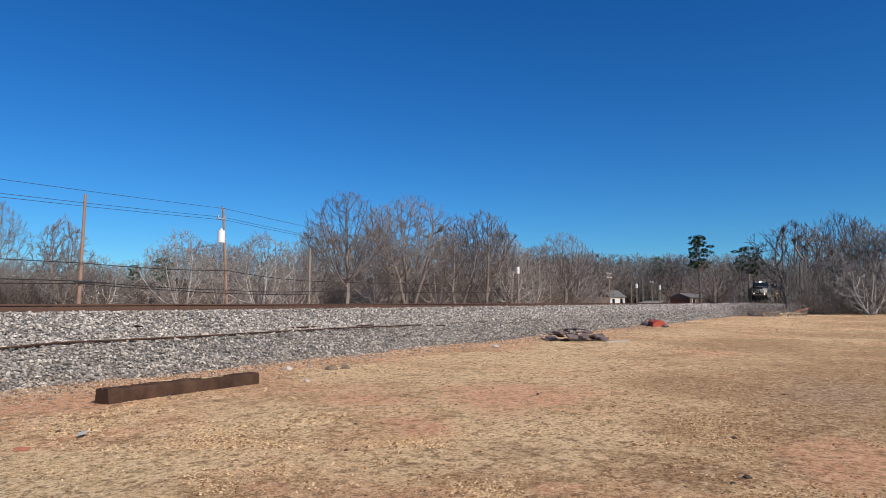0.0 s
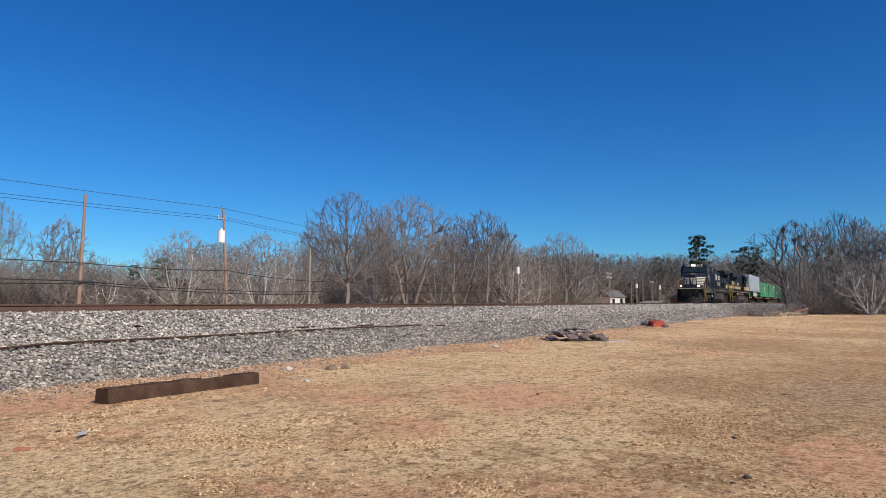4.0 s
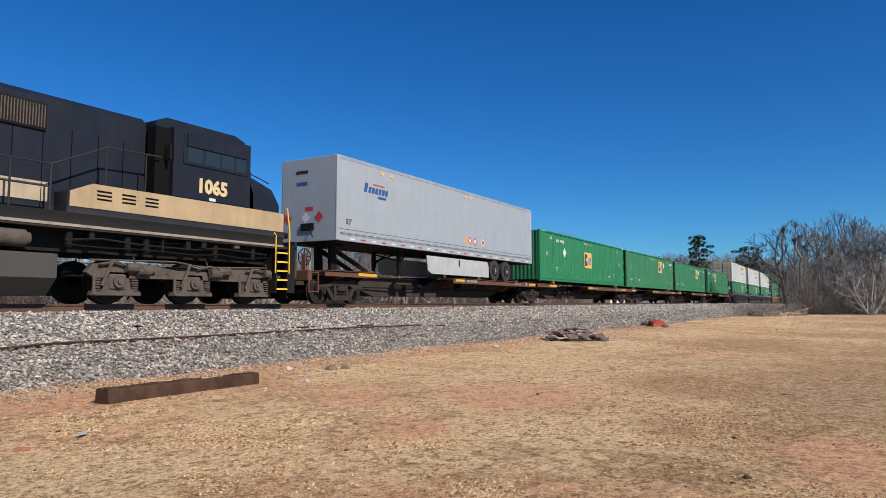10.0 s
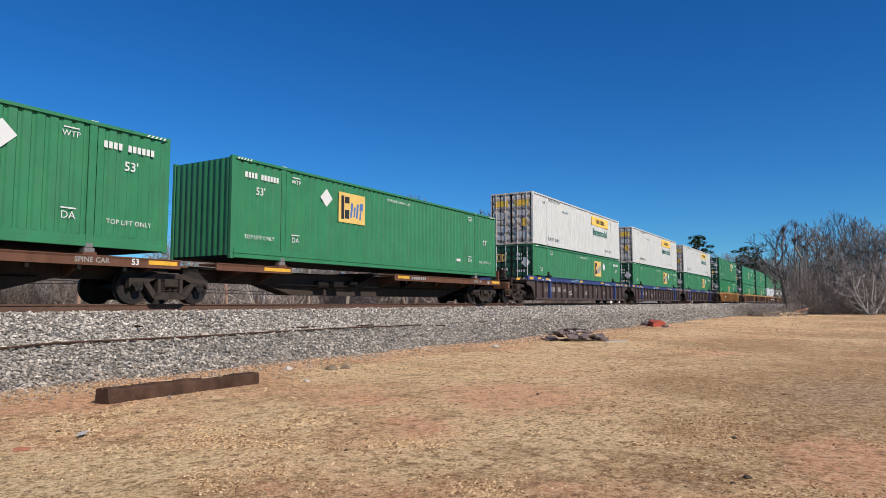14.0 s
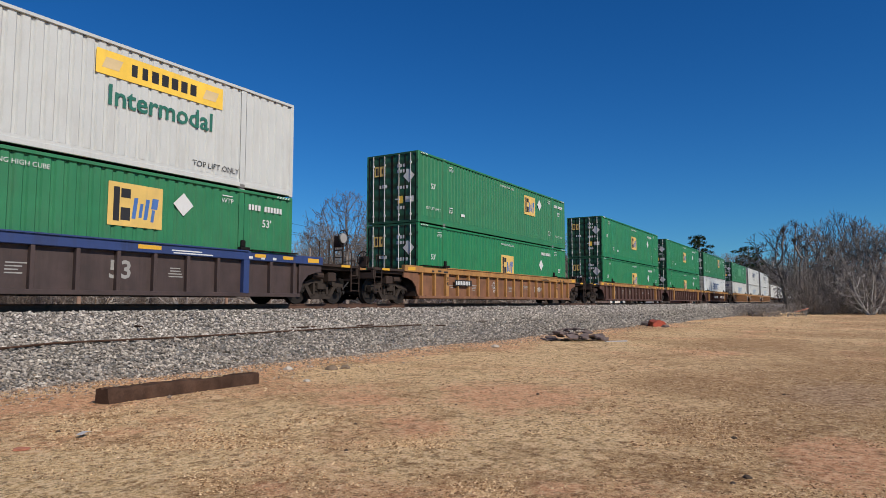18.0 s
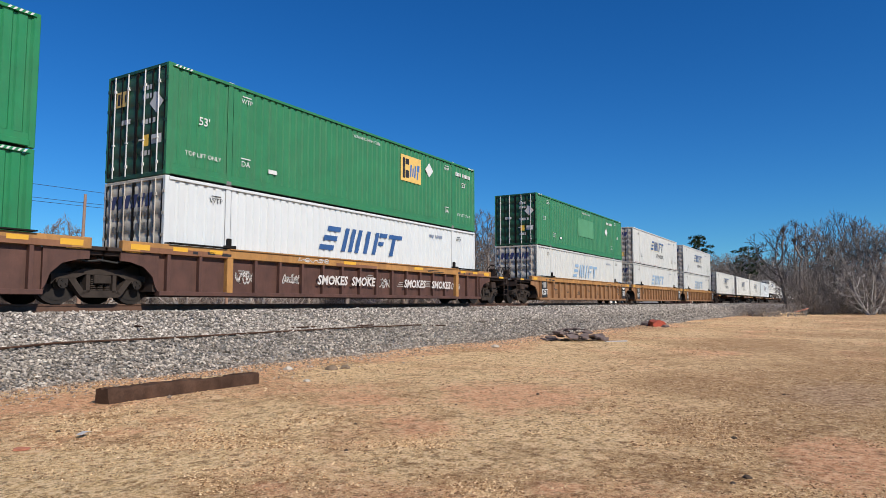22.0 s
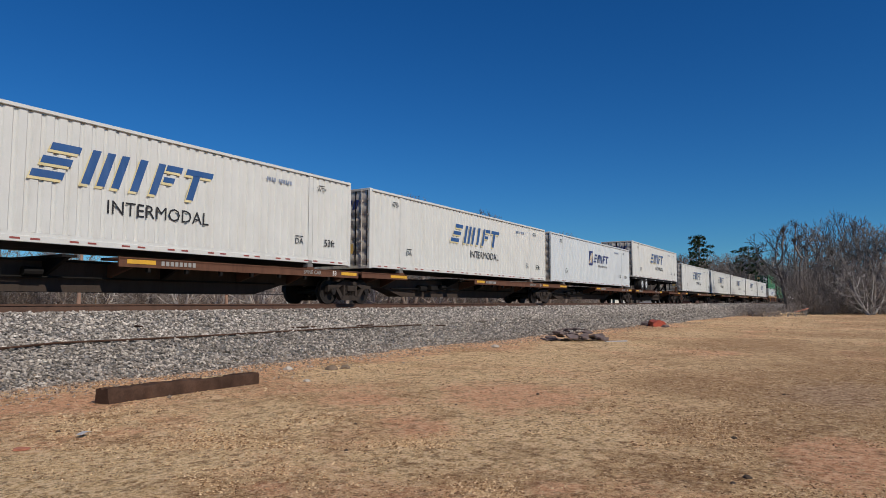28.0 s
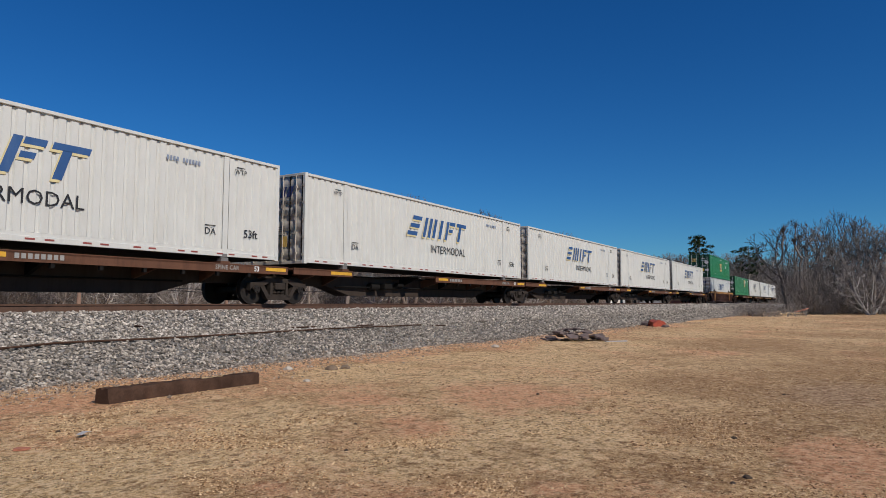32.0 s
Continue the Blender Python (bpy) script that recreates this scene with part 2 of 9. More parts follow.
# every wording that the train carries, made once
for row in (("53'", 0.31, "mark_white", 0.004), ("TOP LIFT ONLY", 0.165, "mark_white", 0.0), ("WTP", 0.19, "mark_white", 0.0), ("DA", 0.23, "mark_white", 0.0), ("WARNING HIGH CUBE", 0.15, "mark_white", 0.0),
            ("INTERMODAL", 0.46, "mark_black", 0.0), ("53ft", 0.32, "mark_black", 0.004), ("DA", 0.26, "mark_black", 0.0), ("WTP", 0.2, "mark_black", 0.0), ("Intermodal", 0.68, "mark_green", 0.012),
            ("TOP LIFT ONLY", 0.26, "mark_black", 0.0), ("TOP LIFT ONLY", 0.22, "mark_black", 0.0), ("STACK LIMIT 3 HIGH", 0.2, "mark_black", 0.0), ("53", 0.30, "mark_white", 0.006), ("53", 0.30, "mark_black", 0.006),
            ("53", 0.2, "mark_white", 0.006), ("SPINE CAR", 0.17, "mark_pale", 0.003), ("4315", 0.48, "mark_white", 0.01), ("4315", 0.2, "mark_white", 0.008), ("1065", 0.36, "mark_pale", 0.006), ("1065", 0.50, "mark_gold", 0.024), ("53'", 0.26, "mark_black", 0.006), ("125T", 0.42, "mark_white", 0.01),
            ("SMOKES", 0.40, "spray_white", 0.012, 0.15), ("SMOKE", 0.40, "spray_white", 0.012, 0.15), ("125-T", 0.30, "spray_faint", 0.008), ("53", 0.58, "mark_white", 0.014), ("53", 0.58, "mark_black", 0.014), ("53", 0.58, "mark_pale", 0.014), ("20", 0.2, "mark_black", 0.004), ("40", 0.2, "mark_black", 0.004)):
    letters(*row)

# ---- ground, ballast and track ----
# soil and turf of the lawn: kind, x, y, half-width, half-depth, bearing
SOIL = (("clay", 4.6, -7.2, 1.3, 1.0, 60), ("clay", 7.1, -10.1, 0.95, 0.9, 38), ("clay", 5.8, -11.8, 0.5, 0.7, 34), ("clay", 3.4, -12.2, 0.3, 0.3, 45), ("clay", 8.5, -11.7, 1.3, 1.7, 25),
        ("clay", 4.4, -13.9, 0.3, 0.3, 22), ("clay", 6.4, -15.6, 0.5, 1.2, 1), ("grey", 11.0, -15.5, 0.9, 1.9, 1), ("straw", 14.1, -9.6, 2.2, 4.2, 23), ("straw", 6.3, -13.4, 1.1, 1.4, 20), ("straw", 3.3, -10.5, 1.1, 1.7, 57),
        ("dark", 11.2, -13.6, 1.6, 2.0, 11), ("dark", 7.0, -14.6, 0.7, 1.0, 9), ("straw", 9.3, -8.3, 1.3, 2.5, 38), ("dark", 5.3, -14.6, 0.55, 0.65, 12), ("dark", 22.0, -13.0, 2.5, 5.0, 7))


def ground_material():
    m, nt, b = nodes_of("dormant_grass_and_red_clay")

    def maths(op, p, q):
        n = nt.nodes.new("ShaderNodeMath")
        n.operation = op
        for k, v in enumerate((p, q)):
            if isinstance(v, (int, float)):
                n.inputs[k].default_value = v
            else:
                nt.links.new(v, n.inputs[k])
        return n.outputs[0]

    big = noise_node(nt, 0.30, 7, 0.66)
    mid = noise_node(nt, 1.3, 8, 0.72)
    fine = noise_node(nt, 30.0, 5, 0.8)
    tuft = noise_node(nt, 7.0, 7, 0.8)
    clump = noise_node(nt, 17.0, 4, 0.7)
    grain = maths("ADD", maths("MULTIPLY", fine, 0.6), maths("MULTIPLY", clump, 0.4))
    straw = ramp(nt, grain, [(0.38, (0.22, 0.11, 0.045)), (0.46, (0.68, 0.43, 0.20)), (0.56, (0.98, 0.74, 0.44))])
    clay = ramp(nt, grain, [(0.38, (0.36, 0.14, 0.065)), (0.47, (0.70, 0.34, 0.175)), (0.58, (0.88, 0.54, 0.32))])
    dark = ramp(nt, grain, [(0.38, (0.10, 0.045, 0.02)), (0.47, (0.34, 0.18, 0.08)), (0.58, (0.62, 0.39, 0.19))])
    grit = ramp(nt, grain, [(0.40, (0.16, 0.09, 0.06)), (0.48, (0.42, 0.26, 0.16)), (0.57, (0.70, 0.49, 0.33))])
    # soft-edged stretches of one kind of soil or turf, their outlines broken up
    tc = nt.nodes.new("ShaderNodeTexCoord")
    sp = nt.nodes.new("ShaderNodeSeparateXYZ")
    nt.links.new(tc.outputs["Object"], sp.inputs[0])
    ragged = maths("ADD", maths("MULTIPLY", maths("SUBTRACT", big, 0.5), 2.2), maths("MULTIPLY", maths("SUBTRACT", mid, 0.5), 2.4))
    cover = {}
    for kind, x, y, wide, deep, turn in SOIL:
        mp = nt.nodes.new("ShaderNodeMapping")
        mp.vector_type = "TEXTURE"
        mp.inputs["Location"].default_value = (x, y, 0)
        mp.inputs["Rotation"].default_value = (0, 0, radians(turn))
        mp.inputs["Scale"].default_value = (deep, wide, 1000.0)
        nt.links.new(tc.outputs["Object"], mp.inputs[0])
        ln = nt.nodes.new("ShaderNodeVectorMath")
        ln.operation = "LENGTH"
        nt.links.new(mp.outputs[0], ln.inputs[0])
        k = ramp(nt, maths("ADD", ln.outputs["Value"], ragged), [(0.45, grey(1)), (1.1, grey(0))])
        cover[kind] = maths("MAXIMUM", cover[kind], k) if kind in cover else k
    band = nt.nodes.new("ShaderNodeMapRange")       # bare red clay lies along the foot of the ballast
    band.inputs["From Min"].default_value, band.inputs["From Max"].default_value = -8.6, -6.0
    band.inputs["To Max"].default_value = 0.16
    nt.links.new(sp.outputs["Y"], band.inputs["Value"])
    c = mix(nt, ramp(nt, maths("ADD", big, band.outputs[0]), [(0.50, grey(0)), (0.62, grey(0.9))]), straw, clay)
    c = mix(nt, ramp(nt, mid, [(0.50, grey(0)), (0.62, grey(0.8))]), c, dark)
    open_side = nt.nodes.new("ShaderNodeMapRange")                # the grass thins out away from the track
    open_side.inputs["From Min"].default_value, open_side.inputs["From Max"].default_value = -11.5, -17.0
    open_side.inputs["To Max"].default_value = 0.15
    nt.links.new(sp.outputs["Y"], open_side.inputs["Value"])
    worn = noise_node(nt, 0.16, 5, 0.65)
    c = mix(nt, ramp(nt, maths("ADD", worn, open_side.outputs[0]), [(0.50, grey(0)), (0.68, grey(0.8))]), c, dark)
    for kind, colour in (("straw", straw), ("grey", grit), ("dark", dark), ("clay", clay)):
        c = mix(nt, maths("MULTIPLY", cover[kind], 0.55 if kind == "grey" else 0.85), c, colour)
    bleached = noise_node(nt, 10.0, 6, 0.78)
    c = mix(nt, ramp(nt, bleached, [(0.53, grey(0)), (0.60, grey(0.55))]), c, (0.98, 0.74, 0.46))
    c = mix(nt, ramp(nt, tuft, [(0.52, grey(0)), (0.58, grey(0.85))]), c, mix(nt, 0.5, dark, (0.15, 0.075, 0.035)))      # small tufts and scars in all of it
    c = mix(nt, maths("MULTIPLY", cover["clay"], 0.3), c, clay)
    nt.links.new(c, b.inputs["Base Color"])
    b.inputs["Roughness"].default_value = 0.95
    b.inputs["Specular IOR Level"].default_value = 0.15
    bump(nt, b, grain, 1.0, 0.06)
    return m


def stone_material(name, lo, hi, tint):
    m, nt, b = nodes_of(name)
    geo = nt.nodes.new("ShaderNodeNewGeometry")
    c = ramp(nt, geo.outputs["Random Per Island"], [(0.0, lo), (0.55, tuple((a + d) / 2 for a, d in zip(lo, hi))), (0.9, hi), (1.0, tint)])
    n = noise_node(nt, 60.0, 4, 0.7)
    c = mix(nt, ramp(nt, n, [(0.4, grey(0)), (0.75, grey(0.5))]), c, tuple(v * 0.55 for v in lo))
    nt.links.new(c, b.inputs["Base Color"])
    b.inputs["Roughness"].default_value = 0.9
    bump(nt, b, n, 0.4, 0.01)
    return m


def ballast_bed_material():
    m, nt, b = nodes_of("crushed_granite_with_gap_shade")
    tc = nt.nodes.new("ShaderNodeTexCoord")
    vo = nt.nodes.new("ShaderNodeTexVoronoi")
    vo.inputs["Scale"].default_value = 17.0
    nt.links.new(tc.outputs["Object"], vo.inputs["Vector"])
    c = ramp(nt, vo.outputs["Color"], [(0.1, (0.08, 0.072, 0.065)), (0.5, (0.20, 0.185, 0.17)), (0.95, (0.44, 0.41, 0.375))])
    # shade in the gaps is painted: colour darkens towards each stone's border
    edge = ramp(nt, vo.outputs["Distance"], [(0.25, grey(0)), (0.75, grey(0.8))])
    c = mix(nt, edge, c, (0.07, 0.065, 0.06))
    nt.links.new(c, b.inputs["Base Color"])
    b.inputs["Roughness"].default_value = 0.95
    bump(nt, b, vo.outputs["Distance"], -0.9, 0.05)
    return m


M["ground"] = ground_material()
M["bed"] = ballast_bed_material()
M["stone"] = stone_material("crushed_granite", (0.15, 0.13, 0.11), (0.62, 0.55, 0.475), (0.80, 0.715, 0.62))
M["stone_mid"] = stone_material("dusty_granite", (0.13, 0.11, 0.09), (0.54, 0.47, 0.395), (0.72, 0.63, 0.52))
M["stone_dark"] = stone_material("old_dusty_ballast", (0.19, 0.135, 0.095), (0.52, 0.40, 0.29), (0.66, 0.55, 0.44))
M["rail"] = paint("rusty_rail_steel", (0.105, 0.052, 0.03), (0.03, 0.018, 0.014), 0.9, 0.7, scale=0.35, streak=False)
M["tie_wood"] = paint("creosoted_tie_wood", (0.05, 0.036, 0.028), (0.02, 0.014, 0.012), 0.6, 0.85, scale=3, streak=False, bumps=0.5)


def lawn_z(x, y):
    return -1.25 + 0.05 * noise.noise((x * 0.22, y * 0.22, 0)) + 0.02 * noise.noise((x * 0.9, y * 0.9, 3))


def ground_z(x, y):
    far = -0.95 + 0.10 * noise.noise((x * 0.05, y * 0.05, 7))
    if y < -5.0:
        return lawn_z(x, y)
    if y < 6.0:
        k = min(1.0, (y + 5.0) / 1.2)
        return lawn_z(x, y) - 0.12 * k
    k = min(1.0, (y - 6.0) / 2.0)
    return (-1.37) * (1 - k) + far * k


def steps(spans):
    out = []
    for a, b, n in spans:
        out += [a + (b - a) * i / n for i in range(n)]
    return out + [spans[-1][1]]


gx = steps([(-3000, -100, 6), (-100, 0, 10), (0, 40, 90), (40, 120, 60), (120, 400, 28), (400, 3000, 8)])
gy = steps([(-3000, -100, 6), (-100, -30, 8), (-30, -4, 64), (-4, 12, 16), (12, 80, 16), (80, 3000, 8)])
g = Geo()
g.v = [(x, y, ground_z(x, y)) for x in gx for y in gy]
ny = len(gy)
g.f = [(i * ny + j, (i + 1) * ny + j, (i + 1) * ny + j + 1, i * ny + j + 1) for i in range(len(gx) - 1) for j in range(ny - 1)]
tagged(part("ground", g, M["ground"], None), "flat ground of straw-coloured dormant grass with red clay patches", "ground", kind="structure")


def toe(x):
    """Foot of the ballast slope on the near side."""
    return -5.35 - 0.35 * noise.noise((x * 0.35, 1.7, 0)) - 0.25 * noise.noise((x * 1.3, 5.2, 0)) - min(1.2, max(0.0, (x - 20) * 0.03))


def bed_z(x, y):
    """Height of the ballast across the track."""
    a = abs(y)
    if a < 1.75:
        z = -0.22
    else:
        t = toe(x) if y < 0 else 5.2
        k = (a - 1.75) / (abs(t) - 1.75)
        z = -0.22 - 1.06 * k - 0.06 * math.sin(k * math.pi) * (1 if y < 0 else 0)
    return z + 0.035 * noise.noise((x * 1.4, y * 1.4, 9)) * (1 if a > 1.6 else 0.3)


g = Geo()
bx = steps([(-400, -10, 30), (-10, 45, 180), (45, 130, 120), (130, 700, 60)])
rows_y = []
for x in bx:
    t = toe(x)
    rows_y.append([t - 0.25] + [t + (-1.75 - t) * i / 12 for i in range(13)] + [-0.9, 0.0, 0.9, 1.75, 3.0, 4.2, 5.3])
k = len(rows_y[0])
for x, ys in zip(bx, rows_y):
    for j, y in enumerate(ys):
        z = bed_z(x, y)
        if j == 0:
            z = lawn_z(x, y) - 0.05
        g.v.append((x, y, z))
g.f = [(i * k + j, (i + 1) * k + j, (i + 1) * k + j + 1, i * k + j + 1) for i in range(len(bx) - 1) for j in range(k - 1)]
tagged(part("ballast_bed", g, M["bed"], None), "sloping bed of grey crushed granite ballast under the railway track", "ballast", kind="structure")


def stones(name, count, area, size, material, label, seed, lift=0.3):
    """Loose broken stones joined into one heap of stuff."""
    rnd = random.Random(seed)
    base = [(1, 0, 0), (-1, 0, 0), (0, 1, 0), (0, -1, 0), (0, 0, 1), (0, 0, -1), (0.6, 0.6, 0.55), (-0.6, 0.5, 0.6)]
    faces = [(0, 6, 4), (6, 2, 4), (2, 7, 4), (7, 1, 4), (1, 3, 4), (3, 0, 4), (0, 2, 6), (2, 1, 7), (0, 5, 2), (2, 5, 1), (1, 5, 3), (3, 5, 0)]
    g = Geo()
    for _ in range(count):
        x, y, z, s0 = area(rnd)
        s = s0 * rnd.uniform(*size)
        up = lift + rnd.uniform(-0.35, 0.75)
        e = Euler((rnd.gauss(0, 0.4), rnd.gauss(0, 0.4), rnd.uniform(0, 6.28))).to_matrix()
        sc = Vector((s * rnd.uniform(0.8, 1.3), s * rnd.uniform(0.6, 1.0), s * rnd.uniform(0.5, 0.85)))
        vs = []
        for p in base:
            q = Vector([c * w * rnd.uniform(0.75, 1.2) for c, w in zip(p, sc)])
            q = e @ q
            vs.append((x + q.x, y + q.y, z + q.z + s * up))
        g.add(vs, faces)
    me = bpy.data.meshes.new(name)
    me.from_pydata(g.v, [], g.f)
    me.materials.append(material)
    ob = new(name, me)
    return tagged(ob, label, "stones", kind="stuff")


def on_slope(rnd):
    x = 2.5 + 120 * rnd.random() ** 2.3
    t = toe(x)
    y = -0.95 + (-3.3 + 0.95) * rnd.random() ** 0.9
    return x, y, bed_z(x, y), 1.0 + x / 45


def low_slope(rnd):
    x = 2.5 + 120 * rnd.random() ** 2.3
    t = toe(x)
    y = -2.9 + (t + 2.9) * rnd.random()
    return x, y, bed_z(x, y), 1.0 + x / 45


def at_toe(rnd):
    x = 2.0 + 45 * rnd.random() ** 1.6
    y = toe(x) + 0.6 - abs(rnd.gauss(0, 1.0))
    return x, y, max(bed_z(x, y) if y > toe(x) else -9, lawn_z(x, y)) - 0.01, rnd.choice((0.7, 0.8, 1.0))


stones("ballast_stones", 42000, on_slope, (0.018, 0.042), M["stone"], "clean grey crushed granite ballast stones beside the rail", 3)
stones("ballast_stones", 40000, low_slope, (0.016, 0.040), M["stone_mid"], "older dusty grey ballast stones down the slope", 6)
stones("scattered_stones", 14000, at_toe, (0.012, 0.036), M["stone_dark"], "dusty small stones strewn along the foot of the ballast", 4)

# track: two rails on ties
track = thing("railway_track", "single railway track with rusty rails on dark timber ties in ballast", "railway track", kind="structure")
rail_profile = [(-0.07, -0.185), (0.07, -0.185), (0.07, -0.172), (0.012, -0.155), (0.010, -0.045), (0.036, -0.035), (0.037, -0.006), (0.028, 0.0),
                (-0.028, 0.0), (-0.037, -0.006), (-0.036, -0.035), (-0.010, -0.045), (-0.012, -0.155), (-0.07, -0.172)]
for y in (-0.755, 0.755):
    part("rail", Geo().prism([(p + y, q) for p, q in rail_profile], "x", -400, 700), M["rail"], track, "rusty steel rail")
tie_me = Geo().box(-0.115, 0.115, -1.3, 1.3, -0.36, -0.19, 0.01).mesh("tie", M["tie_wood"])
plate_me = Geo().box(-0.1, 0.1, -0.18, 0.18, -0.192, -0.178).box(-0.06, -0.02, -0.12, -0.075, -0.18, -0.15).box(0.02, 0.06, -0.12, -0.075, -0.18, -0.15)
plate_me = plate_me.box(0.02, 0.06, 0.075, 0.12, -0.18, -0.15).box(-0.16, 0.16, -0.05, 0.05, -0.2, -0.186).mesh("tie_plate", M["rail"])
rnd = random.Random(5)
for i in range(230):
    x = 1.0 + i * 0.53
    part("tie", tie_me, None, track, m=pose(x + rnd.uniform(-0.03, 0.03), rnd.uniform(-0.05, 0.05), rnd.uniform(-0.01, 0.005), 0, 0, rnd.uniform(-1, 1)))
    if i < 120:
        part("tie_plate", plate_me, None, track, m=pose(x, -0.755, 0))

# ---- trees ----
M["bark"] = paint("grey_brown_bark", (0.215, 0.185, 0.16), (0.09, 0.07, 0.055), 0.5, 0.9, scale=4, streak=True, bumps=0.5, vary=0.25)
M["bark_pale"] = paint("pale_grey_bark", (0.42, 0.39, 0.355), (0.17, 0.145, 0.12), 0.45, 0.9, scale=4, streak=True, bumps=0.5, vary=0.2)
M["twig"] = paint("bare_twigs", (0.175, 0.152, 0.137), (0.085, 0.068, 0.056), 0.4, 0.9, scale=2, streak=False, bumps=0, vary=0.25)
M["twig_pale"] = paint("pale_bare_twigs", (0.255, 0.228, 0.205), (0.13, 0.11, 0.092), 0.4, 0.9, scale=2, streak=False, bumps=0, vary=0.25)
M["brush"] = paint("dark_dead_undergrowth", (0.105, 0.083, 0.068), (0.05, 0.038, 0.03), 0.5, 0.9, scale=2, streak=False, bumps=0, vary=0.35)
M["pine"] = paint("pine_needles", (0.05, 0.085, 0.03), (0.025, 0.04, 0.016), 0.5, 0.8, scale=3, streak=False, bumps=0, vary=0.35)


def stick(g, a, b, ra, rb, n=3):
    d = (b - a)
    if d.length < 1e-6:
        return
    d = d.normalized()
    s = d.orthogonal().normalized()
    u = s.cross(d)
    i = len(g.v)
    for p, r in ((a, ra), (b, rb)):
        for k in range(n):
            w = 2 * math.pi * k / n
            q = p + s * (r * math.cos(w)) + u * (r * math.sin(w))
            g.v.append((q.x, q.y, q.z))
    g.f.extend([(i + k, i + (k + 1) % n, i + n + (k + 1) % n, i + n + k) for k in range(n)])


def bare_tree_meshes(seed, outline, stems=1, base=0.12, points=420, thick=0.020, least=0.0016, step=0.023, kill=0.034, lean=0.35, pale=False, twigs=3, vines=0):
    """A leafless tree of height 1 whose limbs reach out into a crown of the given outline: rows of height and radius."""
    rnd = random.Random(seed)
    gen = np.random.default_rng(seed)
    hs, rs = [q[0] for q in outline], [q[1] for q in outline]
    # places that the growing branches reach for, thicker towards the crown's skin
    goals = []
    lobes = [(rnd.uniform(0, 6.283), rnd.uniform(0.15, 0.35), rnd.randint(2, 5)) for _ in range(3)]
    while len(goals) < points:
        z = hs[0] + (hs[-1] - hs[0]) * rnd.random()
        R = float(np.interp(z, hs, rs))
        if rnd.random() > R / max(rs):
            continue
        a = rnd.uniform(0, 6.283)
        uneven = 1 + sum(k * math.sin(n * a + p + 4 * z) for p, k, n in lobes) * 0.5
        r = R * uneven * rnd.random() ** 0.42
        goals.append((r * math.cos(a), r * math.sin(a), z + rnd.uniform(-0.02, 0.02)))
    goals = np.array(goals)
    pts, par, heads = [], [], []
    for k in range(stems):
        a = 2 * math.pi * (k + rnd.random() * 0.6) / stems
        d = np.array((math.cos(a) * lean * (stems > 1), math.sin(a) * lean * (stems > 1), 1.0)) + gen.normal(0, 0.08, 3)
        d /= np.linalg.norm(d)
        q = np.array((0.02 * math.cos(a) * (stems > 1), 0.02 * math.sin(a) * (stems > 1), -0.02))
        last = -1
        n = max(2, int(base / step * rnd.uniform(0.7, 1.3)))
        for _ in range(n):
            pts.append(q), par.append(last), heads.append(d)
            last = len(pts) - 1
            d = d + gen.normal(0, 0.09, 3)
            d /= np.linalg.norm(d)
            q = q + d * step
    near = np.full(len(goals), -1)
    dist = np.full(len(goals), 1e9)
    seen = 0
    for turn in range(90):
        fresh = np.array(pts[seen:])
        gap = np.linalg.norm(goals[:, None, :] - fresh[None, :, :], axis=2)
        best = gap.argmin(axis=1)
        low = gap[np.arange(len(goals)), best]
        closer = low < dist
        near[closer], dist[closer] = best[closer] + seen, low[closer]
        seen = len(pts)
        keep = dist > kill
        goals, near, dist = goals[keep], near[keep], dist[keep]
        if not len(goals) or turn == 89:
            break
        for i in np.unique(near):
            pull = goals[near == i] - pts[i]
            pull = (pull / np.linalg.norm(pull, axis=1)[:, None]).mean(axis=0)
            d = pull + heads[i] * 0.6 + np.array((0, 0, 0.10)) + gen.normal(0, 0.11, 3)
            d /= np.linalg.norm(d) + 1e-9
            pts.append(pts[i] + d * step), par.append(int(i)), heads.append(d)
    # thickness: what a branch carries above it
    n = len(pts)
    carried = np.zeros(n)
    kids = np.zeros(n, int)
    for i in range(n - 1, -1, -1):
        if carried[i] == 0:
            carried[i] = least ** 2.3
        if par[i] >= 0:
            carried[par[i]] += carried[i]
            kids[par[i]] += 1
    rad = carried ** (1 / 2.3)
    rad = least + (rad - least) * min(1.0, (thick - least) / (rad.max() - least))
    wood, fine = Geo(), Geo()
    for i in range(n):
        p = Vector(pts[i])
        if par[i] >= 0:
            q = Vector(pts[par[i]])
            big = rad[i] > 2.6 * least
            stick(wood if big else fine, q, p, min(rad[par[i]], rad[i] * 1.25), rad[i], 6 if rad[i] > 5 * least else (4 if big else 3))
        if rad[i] < 2.2 * least and p.z > 0.05:
            d = Vector(heads[i])
            for _ in range(twigs + 1 if kids[i] == 0 else (1 if rnd.random() < 0.35 * twigs else 0)):
                w = Vector((rnd.gauss(0, 1), rnd.gauss(0, 1), rnd.gauss(0.1, 0.8))).normalized()
                away = Vector((p.x, p.y, p.z - 0.45)).normalized()
                d2 = (d * 0.8 + w * 0.55 + away * 0.55 + Vector((0, 0, 0.15))).normalized()
                e = p + d2 * rnd.uniform(0.025, 0.06)
                stick(fine, p, e, least * 0.75, least * 0.5)
                for _ in range(2):
                    w = Vector((rnd.gauss(0, 1), rnd.gauss(0, 1), rnd.gauss(0.2, 0.8))).normalized()
                    o = p.lerp(e, rnd.uniform(0.4, 1.0))
                    stick(fine, o, o + (d2 + w * 0.55).normalized() * rnd.uniform(0.015, 0.04), least * 0.55, least * 0.35)
